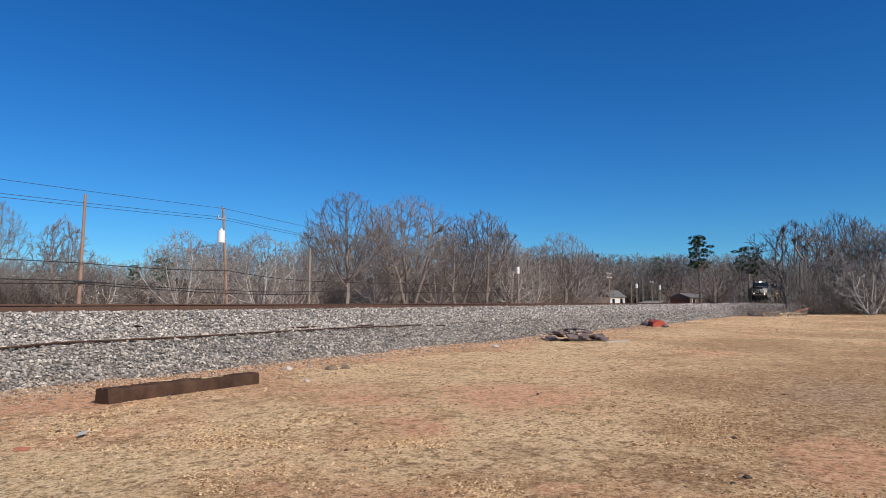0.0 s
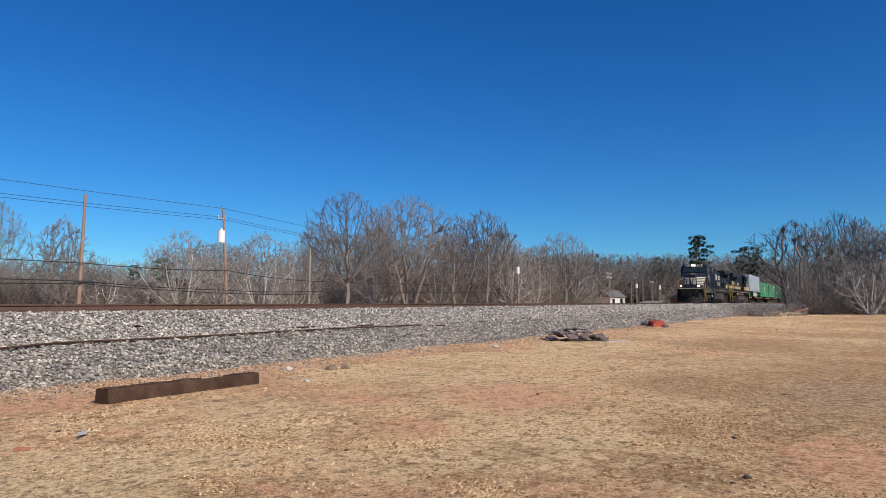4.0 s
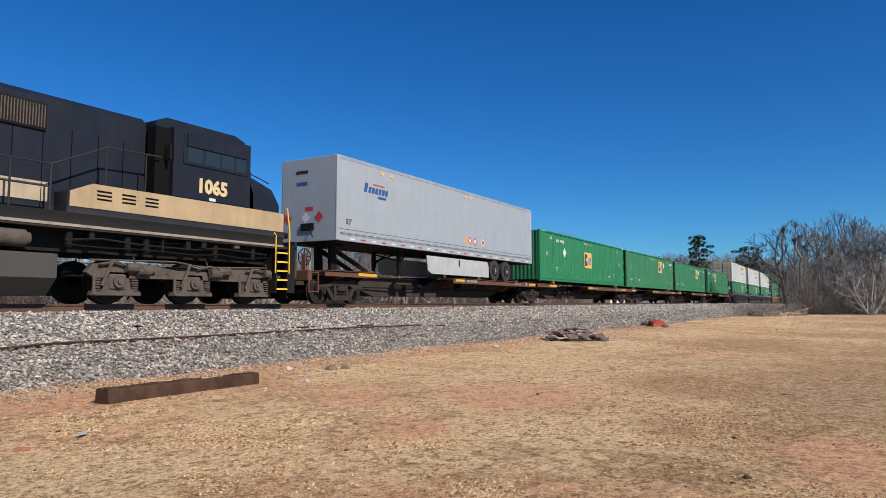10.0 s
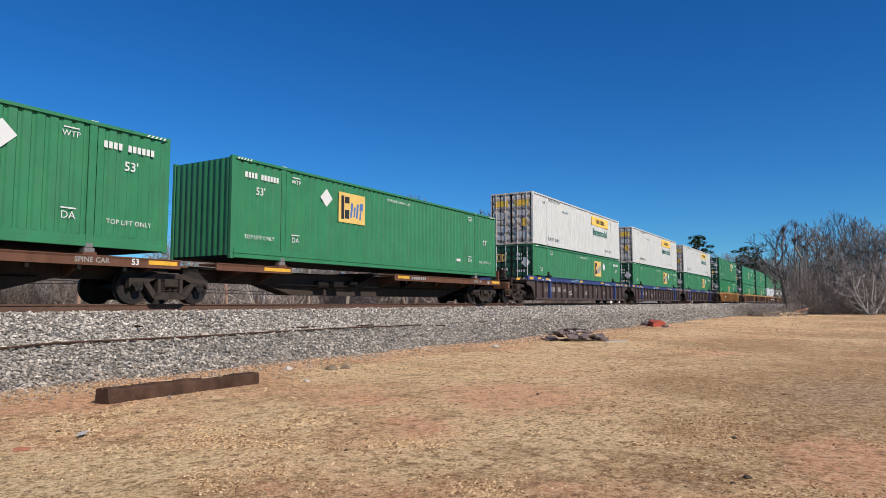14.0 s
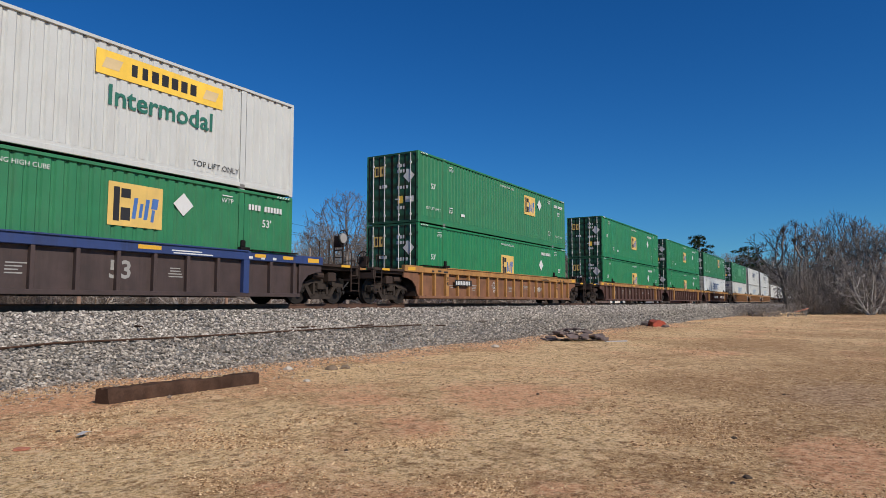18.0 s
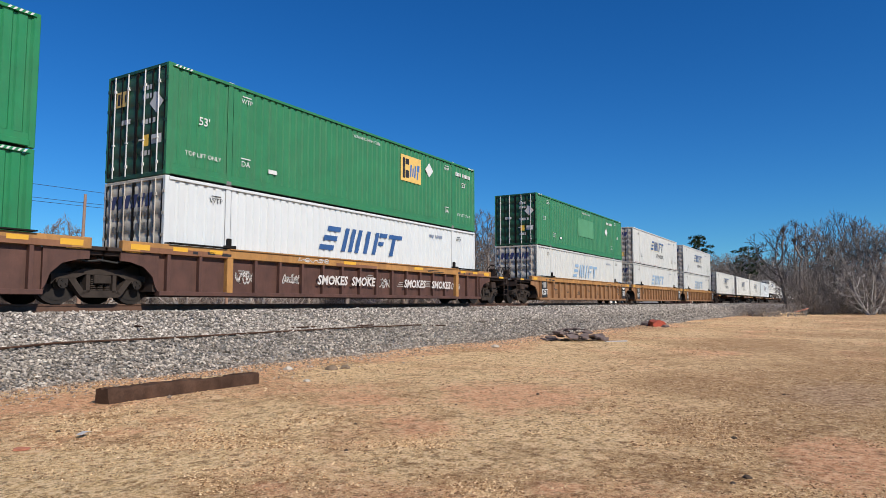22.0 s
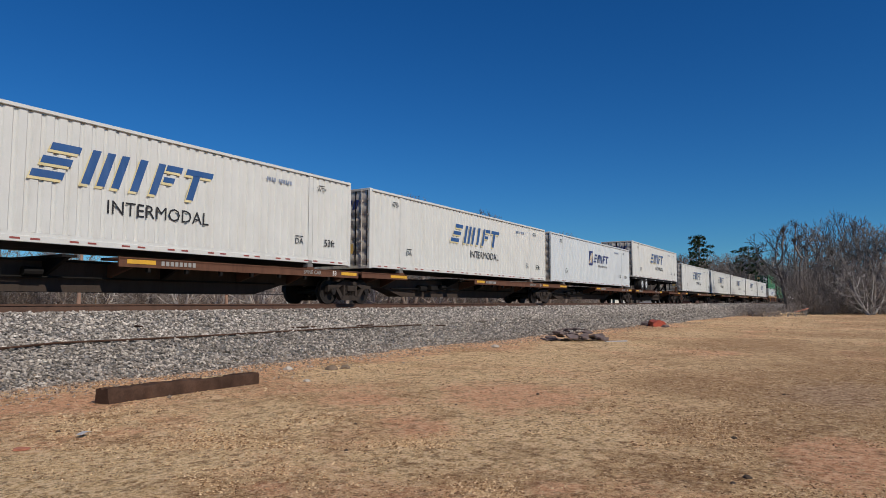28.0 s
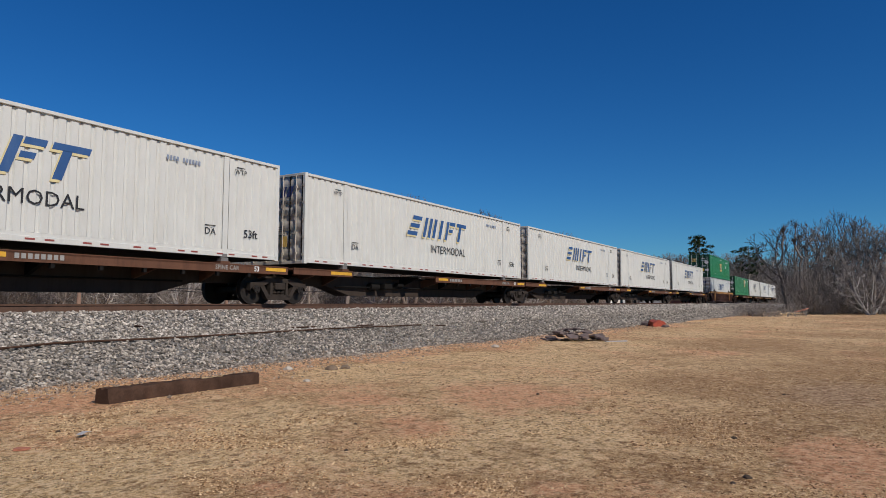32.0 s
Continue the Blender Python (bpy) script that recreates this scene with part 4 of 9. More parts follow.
    part("door_header", B(0.0, 0.08, -CW + 0.1, CW - 0.1, CH - 0.09, CH, 0.01), door, c)
    part("door_sill", B(0.0, 0.08, -CW + 0.1, CW - 0.1, 0.0, 0.11, 0.01), door, c)


ROOF = []


def corr_roof():
    if not ROOF:
        g = Geo()
        n = 60
        for i in range(n + 1):
            x = 0.08 + (CL - 0.16) * i / n
            z = CH - 0.035 + (0.02 if i % 2 else 0.0)
            g.v += [(x, -CW + 0.02, z), (x, CW - 0.02, z)]
        g.f = [(2 * i, 2 * i + 2, 2 * i + 3, 2 * i + 1) for i in range(n)]
        ROOF.append(g)
    return ROOF[0]


def serial_bars(c, n, x, z, mat, y=CW + 0.006, L=CL, h=0.16, w=0.085):
    me = cluster("serial_print", [(i * (w + 0.035), 0.0, w, h) for i in range(n) if i != 4], mat)
    part("serial_print", me, None, c, "", pose(x, -y, z))
    part("serial_print", me, None, c, "", pose(x + (n - 1) * (w + 0.035), y, z, 0, 0, 180))


def door_marks(c, mat, logo=None):
    rows = []
    for z, s, n in ((2.35, -1, 3), (2.12, -1, 4), (1.55, 1, 3), (1.45, -1, 4), (0.62, -1, 3)):
        rows += [(-s * (0.30 + 0.15 * i), z, 0.10, 0.13) for i in range(n)]
    part("door_print", cluster("door_print", rows, mat), None, c, "", pose(-0.001, 0, 0, 0, 0, -90))
    part("door_label", plate(0.42, 0.24, "mark_white"), None, c, "white data label", pose(-0.001, -0.86, 0.95, 0, 0, -90))
    part("door_label", plate(0.26, 0.30, "mark_yellow"), None, c, "yellow warning label", pose(-0.001, -0.42, 0.95, 0, 0, -90))
    q = Geo().prism([(0, -0.28), (0.28, 0), (0, 0.28), (-0.28, 0)], "y", -0.002, 0)
    part("placard", q, M["mark_white"], c, "white diamond placard", pose(-0.006, -0.84, 1.9, 0, 0, -90))
    if logo:
        part("door_emblem", plate(0.55, 0.42, logo), None, c, "painted emblem panel", pose(-0.001, 0.62, 2.2, 0, 0, -90))
        part("door_emblem_print", cluster("door_emblem_print", [(-0.78, 2.2, 0.1, 0.3), (-0.66, 2.2, 0.06, 0.3), (-0.5, 2.2, 0.05, 0.2)], "mark_black"), None, c, "", pose(-0.004, 0, 0, 0, 0, -90))


def diamond(c, x, z, mat="mark_white", s=0.30):
    key = ("diamond", mat, s)
    if key not in SHAPES:
        SHAPES[key] = Geo().prism([(0, -s), (s, 0), (0, s), (-s, 0)], "y", -0.002, 0).mesh("placard", M[mat])
    both("placard", SHAPES[key], c, x, CW + 0.006, z, CL, "white diamond placard")


def green_emblem(c, x, z, y=CW + 0.004):
    both("emblem_panel", plate(1.42, 1.02, "emblem_gold"), c, x, y, z, CL, "square yellow emblem panel")
    both("emblem_print", cluster("emblem_print", [(-0.50, 0.0, 0.15, 0.80), (-0.27, 0.27, 0.24, 0.22), (-0.27, -0.22, 0.24, 0.30)], "mark_black"), c, x, y + 0.003, z, CL)
    both("emblem_shapes", cluster("emblem_shapes", [(-0.03, -0.06, 0.10, 0.50), (0.13, -0.10, 0.08, 0.34), (0.28, -0.06, 0.10, 0.50), (0.50, 0.10, 0.17, 0.26), (0.45, -0.2, 0.08, 0.3)], "emblem_blue", 0.12), c, x, y + 0.003, z, CL)


def green_container(skin="green", emblem=True, kind=1, faded_patch=False):
    c = thing("shipping_container", "green 53-foot corrugated steel shipping container with white lettering", "container", "containers on the train")
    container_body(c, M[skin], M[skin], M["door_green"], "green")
    for x in (1.12, CL - 1.05):
        both("lettering", letters("53'", 0.31, "mark_white", 0.004), c, x, CW + 0.006, 1.56 if kind == 1 or x < 8 else 1.98, CL)
        if kind == 2:
            both("lettering", letters("TOP LIFT ONLY", 0.165, "mark_white", 0.0), c, x, CW + 0.006, 0.64, CL)
    for x in (2.56, CL - 2.5):
        xt = x if kind == 2 else (1.62 if x < 8 else CL - 1.6)
        both("lettering", letters("WTP", 0.19, "mark_white", 0.0), c, xt, CW + 0.006, 2.48, CL)
        both("lettering", letters("DA", 0.23, "mark_white", 0.0), c, x, CW + 0.006, 0.68, CL)
        both("arrow_mark", plate(0.34, 0.03, "mark_white"), c, xt, CW + 0.006, 2.62, CL)
        both("arrow_mark", plate(0.34, 0.03, "mark_white"), c, x, CW + 0.006, 0.84, CL)
    both("lettering", letters("WARNING HIGH CUBE", 0.15, "mark_white", 0.0), c, 8.13, CW + 0.006, 2.58, CL)
    serial_bars(c, 11, 12.5 if kind == 1 else 14.45, 2.42, "mark_white")
    both("stencil", plate(0.34, 0.12, "mark_white"), c, 3.6, CW + 0.006, 0.64, CL)
    diamond(c, 12.4 if kind == 1 else 12.25, 1.78 if kind == 1 else 2.2)
    if emblem:
        green_emblem(c, 8.12 if kind == 1 else 10.93, 1.55 if kind == 1 else 2.0)
    if faded_patch:
        both("faded_patch", plate(3.0, 1.15, "green_faded"), c, 8.12, CW + 0.005, 1.62, CL, "paler patch where an emblem was removed")
    for x in (0.42, CL - 0.42):
        both("corner_marks", cluster("corner_marks", [(-0.22 + 0.11 * i, 0.0, 0.05, 0.06) for i in range(5)], "mark_white", 0.8), c, x, CW + 0.033, CH - 0.06, CL)
    for x in (1.99, CL - 1.99):
        both("post_mark", plate(0.16, 0.10, "mark_white"), c, x, CW + 0.010, CH - 0.055, CL)
    door_marks(c, "mark_white", "emblem_gold" if emblem else None)
    return c


def slant_emblem(c, x, z, k, main, shade=None, y=CW + 0.006, L=CL):
    """A row of slanted blue bars and blocks, the haulier's emblem as plain shapes."""
    bars = []
    for dz, w, dx in ((0.36, 0.62, 0.09), (0.0, 0.62, 0.0), (-0.36, 0.66, -0.09)):
        bars.append((-1.85 + dx, dz, w, 0.19))
    for dx in (-1.12, -0.78, -0.44):
        bars.append((dx, 0.0, 0.19, 0.92))
    bars += [(0.02, 0.0, 0.20, 0.92), (0.50, 0.0, 0.19, 0.92), (0.86, 0.37, 0.44, 0.18), (0.80, 0.02, 0.30, 0.16),
             (1.60, 0.37, 0.80, 0.18), (1.52, -0.08, 0.20, 0.76)]
    kx, kz = k, k * 0.84
    if shade:
        both("emblem_shade", cluster("emblem_shade", [((dx - 0.05) * kx + dz * kz * 0.3, (dz - 0.07) * kz, w * kx, h * kz) for dx, dz, w, h in bars], shade, 0.32), c, x, y - 0.002, z, L)
    both("emblem_print", cluster("emblem_print", [(dx * kx + dz * kz * 0.3, dz * kz, w * kx, h * kz) for dx, dz, w, h in bars], main, 0.32), c, x, y, z, L)


def white_container(skin="cream", emblem="full", reflectors=True):
    c = thing("shipping_container", "off-white 53-foot corrugated shipping container with slanted blue emblem", "container", "containers on the train")
    container_body(c, M[skin], M[skin], M["door_white"], "white")
    if emblem in ("full", "blue"):
        slant_emblem(c, 8.15, 1.82, 1.04, "mark_blue", "emblem_straw" if emblem == "full" else None)
        both("lettering", letters("INTERMODAL", 0.46, "mark_black", 0.0), c, 8.8, CW + 0.006, 0.96, CL)
    elif emblem == "worn":
        slant_emblem(c, 8.05, 1.72, 1.04, "mark_wornblue", None)
    elif emblem == "shield":
        both("emblem_panel", plate(0.72, 0.95, "mark_navy", 0.1), c, 7.0, CW + 0.006, 1.75, CL, "dark blue and gold shield emblem")
        both("emblem_stripes", cluster("emblem_stripes", [(-0.15, 0, 0.1, 0.7), (0.17, 0, 0.1, 0.7)], "mark_gold", 0.6), c, 7.0, CW + 0.009, 1.73, CL)
        both("emblem_stripe", plate(0.1, 0.7, "mark_white", 0.6), c, 7.0, CW + 0.009, 1.73, CL)
        slant_emblem(c, 9.3, 1.78, 0.72, "mark_navy", None)
        both("word_print", cluster("word_print", [(-1.0 + 0.2 * i, 0, 0.09, 0.14) for i in range(10)], "door_grey"), c, 9.6, CW + 0.006, 1.28, CL)
    both("lettering", letters("53ft", 0.32, "mark_black", 0.004), c, CL - 1.1, CW + 0.006, 0.70, CL)
    for x in (2.5, CL - 2.5):
        both("lettering", letters("DA", 0.26, "mark_black", 0.0), c, x, CW + 0.006, 0.68, CL)
        both("arrow_mark", plate(0.34, 0.025, "mark_black"), c, x, CW + 0.006, 0.84, CL)
    for x in (1.57, CL - 1.5):
        both("lettering", letters("WTP", 0.2, "mark_black", 0.0), c, x, CW + 0.006, 2.42, CL)
        both("arrow_mark", plate(0.3, 0.025, "mark_black"), c, x, CW + 0.006, 2.55, CL)
    serial_bars(c, 11, 12.3, 2.43, "mark_bluegrey", w=0.06, h=0.12)
    if reflectors:
        both("reflector_print", cluster("reflector_print", [(-7.5 + i * 1.22 + d, 0.0, 0.2, 0.04) for i in range(13) for d in (0, 0.4)], "mark_oldred"), c, CL / 2, CW + 0.004, 0.10, CL)
    rows = [(-0.75 + 0.17 * i, 1.98, 0.09, 0.12) for i in range(9)] + [(0.2 + 0.15 * i, 1.66, 0.1, 0.16) for i in range(5)] + [(-0.8 + 0.15 * i, 1.62, 0.1, 0.16) for i in range(4)] + [(0.3, 1.2 - 0.07 * i, 0.3, 0.03) for i in range(5)] + [(-0.7, 1.1 - 0.07 * i, 0.26, 0.03) for i in range(3)]
    part("door_print", cluster("door_print", rows, "door_grey"), None, c, "", pose(-0.003, 0, 0, 0, 0, -90))
    part("door_label", plate(0.3, 0.34, "emblem_gold"), None, c, "yellow warning label", pose(-0.002, -0.4, 0.72, 0, 0, -90))
    part("door_emblem_print", cluster("door_emblem_print", [(-0.85 + 0.30 * i, 2.32, 0.2, 0.34) for i in range(6)], "mark_navy", 0.3), None, c, "", pose(-0.003, 0, 0, 0, 0, -90))
    return c


def banner_container():
    c = thing("shipping_container", "white 53-foot corrugated container with yellow banner and green lettering", "container", "containers on the train")
    container_body(c, M["white"], M["white"], M["door_white"], "white")
    x, z = 11.6, 2.33
    both("banner", plate(3.6, 0.58, "mark_yellow"), c, x, CW + 0.004, z, CL, "bright yellow banner panel")
    both("banner_print", cluster("banner_print", [(-0.84 + 0.28 * i, 0.0, 0.19 if i > 1 else 0.15, 0.29) for i in range(7)], "mark_black"), c, x, CW + 0.007, z, CL)
    for dx in (-1.4, 1.4):
        both("banner_mark", plate(0.42, 0.26, "mark_gold", 0.4), c, x + dx, CW + 0.007, z, CL)
    both("lettering", letters("Intermodal", 0.68, "mark_green", 0.012), c, x, CW + 0.006, 1.58, CL)
    both("lettering", letters("TOP LIFT ONLY", 0.26, "mark_black", 0.0), c, 2.95, CW + 0.006, 0.42, CL)
    both("lettering", letters("TOP LIFT ONLY", 0.22, "mark_black", 0.0), c, CL - 2.9, CW + 0.006, 0.42, CL)
    both("lettering", letters("STACK LIMIT 3 HIGH", 0.2, "mark_black", 0.0), c, 3.1, CW + 0.006, 2.68, CL)
    both("lettering", letters("WTP", 0.2, "mark_black", 0.0), c, 1.55, CW + 0.006, 2.45, CL)
    serial_bars(c, 11, 4.4, 2.25, "mark_bluegrey", w=0.06, h=0.11)
    for y, z, w, h, mt in ((0.62, 2.3, 0.85, 0.34, "mark_yellow"), (-0.62, 2.3, 0.85, 0.34, "mark_yellow"), (-0.8, 1.2, 0.3, 0.42, "mark_yellow"),
                           (0.62, 1.6, 0.8, 0.34, "white"), (-0.62, 1.75, 0.8, 0.3, "white"), (0.62, 0.9, 0.8, 0.34, "white"), (-0.62, 0.55, 0.8, 0.3, "white"), (0.62, 0.4, 0.8, 0.25, "white")):
        part("door_panel", plate(w, h, mt), None, c, "", pose(-0.001, y, z, 0, 0, -90))
    return c


M["mark_wornblue"] = paint("worn_blue_marking", (0.16, 0.30, 0.46), (0.72, 0.71, 0.68), 0.9, 0.5, scale=2, bumps=0)
M["mark_navy"] = paint("navy_marking", (0.03, 0.04, 0.13), (0.06, 0.06, 0.12), 0.2, 0.5, bumps=0)
M["mark_oldred"] = paint("dulled_red_reflector", (0.26, 0.055, 0.045), (0.14, 0.06, 0.05), 0.5, 0.5, bumps=0)
M["mark_bluegrey"] = paint("blue_grey_marking", (0.20, 0.24, 0.32), (0.4, 0.42, 0.45), 0.3, 0.5, bumps=0)
M["green_faded"] = paint("bleached_green_paint", (0.075, 0.25, 0.125), (0.04, 0.2, 0.08), 0.5, 0.6, bumps=0)


# ---- running gear ----
def wheelset_geo(r, half=0.76):
    g = Geo().cyl((0, 0, 0), 0.085, 2 * half + 0.1, "y", 10)
    for s in (-1, 1):
        g.cyl((0, s * half, 0), r, 0.13, "y", 28)
        g.cyl((0, s * (half - 0.075), 0), r + 0.028, 0.03, "y", 28)
        g.cyl((0, s * (half + 0.07), 0), r * 0.82, 0.012, "y", 24, r * 0.80)
        g.cyl((0, s * (half + 0.10), 0), 0.13, 0.08, "y", 12)
        g.cyl((0, s * (half + 0.29), 0), 0.115, 0.06, "y", 12)
        for k in range(3):
            a = 2 * math.pi * k / 3
            g.cyl((0.065 * math.cos(a), s * (half + 0.33), 0.065 * math.sin(a)), 0.018, 0.04, "y", 6)
    return g


def side_frame_geo(s, r):
    y0, y1 = sorted((s * 0.90, s * 1.06))
    g = Geo()
    zc = r
    g.prism([(-1.14, zc - 0.03), (-1.14, zc + 0.20), (-0.72, zc + 0.24), (-0.42, zc + 0.34), (0.42, zc + 0.34), (0.72, zc + 0.24), (1.14, zc + 0.20), (1.14, zc - 0.03),
             (1.02, zc + 0.11), (0.76, zc + 0.10), (0.60, zc + 0.12), (0.40, zc + 0.21), (-0.40, zc + 0.21), (-0.60, zc + 0.12), (-0.76, zc + 0.10), (-1.02, zc + 0.11)], "y", y0, y1)
    for q in (-1, 1):
        g.prism([(q * 0.78, zc + 0.12), (q * 0.62, zc + 0.13), (q * 0.36, zc - 0.22), (q * 0.50, zc - 0.26)], "y", y0, y1)
        g.prism([(q * 0.27, zc - 0.2), (q * 0.36, zc - 0.2), (q * 0.36, zc + 0.22), (q * 0.27, zc + 0.22)], "y", y0, y1)
        g.box(q * 0.89 - 0.13, q * 0.89 + 0.13, y0 + 0.01, y1 - 0.01, zc + 0.02, zc + 0.12)
    g.prism([(-0.50, zc - 0.26), (-0.40, zc - 0.15), (0.40, zc - 0.15), (0.50, zc - 0.26), (0.42, zc - 0.31), (-0.42, zc - 0.31)], "y", y0, y1)
    return g


def spring_geo(s, r):
    g = Geo()
    for x in (-0.17, 0.0, 0.17):
        for k in range(6):
            g.cyl((x, s * 0.98, r - 0.13 + k * 0.045), 0.078, 0.026, "z", 10)
    return g


GEAR = {}


def truck(car, x, r=0.42):
    """A two-axle freight truck under a car, with its centre at x."""
    if r not in GEAR:
        GEAR[r] = dict(
            bolster=Geo().box(-0.2, 0.2, -1.12, 1.12, r + 0.0, r + 0.2, 0.02).cyl((0, 0, r + 0.28), 0.22, 0.2, "z", 14).box(-0.9, 0.9, -0.2, -0.1, r - 0.16, r - 0.06).mesh("truck", M["truck"]),
            frame_l=side_frame_geo(-1, r).mesh("side_frame", M["truck"]), frame_r=side_frame_geo(1, r).mesh("side_frame", M["truck"]),
            spring_l=spring_geo(-1, r).mesh("springs", M["truck"]), spring_r=spring_geo(1, r).mesh("springs", M["truck"]),
            wheels=wheelset_geo(r).mesh("wheelset", M["wheel"]),
            brake=Geo().box(-0.06, 0.06, -0.95, 0.95, r - 0.12, r - 0.02).box(-0.03, 0.03, -0.86, -0.6, r - 0.2, r + 0.1).box(-0.03, 0.03, 0.6, 0.86, r - 0.2, r + 0.1).mesh("brake_beam", M["under"]))
    q = GEAR[r]
    t = part("truck", q["bolster"], None, car, "grimy cast-steel two-axle truck", pose(x, 0, 0))
    for nm, key in (("side_frame", "frame_l"), ("side_frame", "frame_r"), ("springs", "spring_l"), ("springs", "spring_r")):
        part(nm, q[key], None, t)
    for dx in (-0.89, 0.89):
        w = part("wheelset", q["wheels"], None, t, "worn steel wheelset", pose(dx, 0, r))
        TURNING.append((w, dx, r, r))
    for dx in (-0.36, 0.36):
        part("brake_beam", q["brake"], None, t, m=pose(dx, 0, 0))
    return t


def hand_wheel(car, x, y, z, mat, axis="x"):
    g = Geo()
    n = 14
    pts = []
    for i in range(n + 1):
        a = 2 * math.pi * i / n
        pts.append((x, y + 0.27 * math.cos(a), z + 0.27 * math.sin(a)) if axis == "x" else (x + 0.27 * math.cos(a), y, z + 0.27 * math.sin(a)))
    g.tube(pts, 0.018, 5)
    for i in range(4):
        a = math.pi * i / 4
        d = (0, 0.27 * math.cos(a), 0.27 * math.sin(a)) if axis == "x" else (0.27 * math.cos(a), 0, 0.27 * math.sin(a))
        g.tube([(x - d[0], y - d[1], z - d[2]), (x + d[0], y + d[1], z + d[2])], 0.012, 4)
    part("brake_wheel", g, mat, car, "hand brake wheel")


def ladder(car, x, y, z0, z1, w=0.4, n=4, mat=None):
    g = Geo()
    for dx in (-w / 2, w / 2):
        g.tube([(x + dx, y, z0), (x + dx, y, z1)], 0.02, 5)
    for i in range(n):
        z = z0 + 0.03 + (z1 - z0 - 0.1) * i / (n - 1)
        g.tube([(x - w / 2, y, z), (x + w / 2, y, z)], 0.016, 5)
    part("ladder", g, mat or M["well_brown"], car, "steel grab-iron ladder")


def coupler(car, x, s, z=0.78):
    g = Geo().box(*sorted((x - s * 0.9, x)), -0.09, 0.09, z - 0.1, z + 0.1, 0.02).box(*sorted((x - s * 0.05, x + s * 0.28)), -0.15, 0.13, z - 0.17, z + 0.17, 0.05)
    part("coupler", g, M["under"], car, "steel knuckle coupler")
    part("air_hose", Geo().tube([(x - s * 0.3, -0.35, z), (x, -0.36, z - 0.25), (x + s * 0.2, -0.3, z - 0.45), (x + s * 0.35, -0.2, z - 0.35)], 0.025, 6), M["rubber"], car)


SCRAWLED = 12      # the unit with bold scrawls


def scrawl(car, seed, x, z, w, h, mat, y):
    """A sprayed scrawl without meaning: loops in one line."""
    rnd = random.Random(seed)
    pts = []
    loops = rnd.randint(3, 6)
    for i in range(loops):
        cx = -w / 2 + w * (i + 0.5) / loops + rnd.uniform(-0.03, 0.03)
        rx, rz, lean = rnd.uniform(0.25, 0.6) * w / loops, rnd.uniform(0.25, 0.5) * h, rnd.uniform(-0.3, 0.5)
        a0, turn = rnd.uniform(0, 6.283), rnd.uniform(3.5, 8.0) * rnd.choice((-1, 1))
        for k in range(8):
            a = a0 + turn * k / 7
            pts.append((cx + rx * math.cos(a) + lean * rz * math.sin(a), rz * math.sin(a) + rnd.uniform(-0.02, 0.02)))
    g = Geo()
    t = 0.016
    for (x0, z0), (x1, z1) in zip(pts, pts[1:]):
        d = math.hypot(x1 - x0, z1 - z0) or 1.0
        nx, nz = -(z1 - z0) / d * t, (x1 - x0) / d * t
        ex, ez = (x1 - x0) / d * t * 0.6, (z1 - z0) / d * t * 0.6
        g.prism([(x0 - nx - ex, z0 - nz - ez), (x1 - nx + ex, z1 - nz + ez), (x1 + nx + ex, z1 + nz + ez), (x0 + nx - ex, z0 + nz - ez)], "y", -0.002, 0.0)
    part("scrawl_print", g, M[mat], car, "sprayed scrawl", pose(x, -y, z))


# ---- well cars ----
WELL_STYLE = {"purple": ("well_purple", "blue_chord", "blue_chord", "dark maroon-grey articulated well car unit with blue top chord"),
              "brown": ("well_brown", "well_orange", "well_orange", "brown articulated well car unit with faded orange top chord"),
              "tan": ("well_tan", "well_orange", "well_tan", "weathered tan-yellow articulated well car unit with ribbed sides"),
              "orange": ("well_rust", "well_orange", "well_orange", "rusty tan single well car with ribbed sides")}


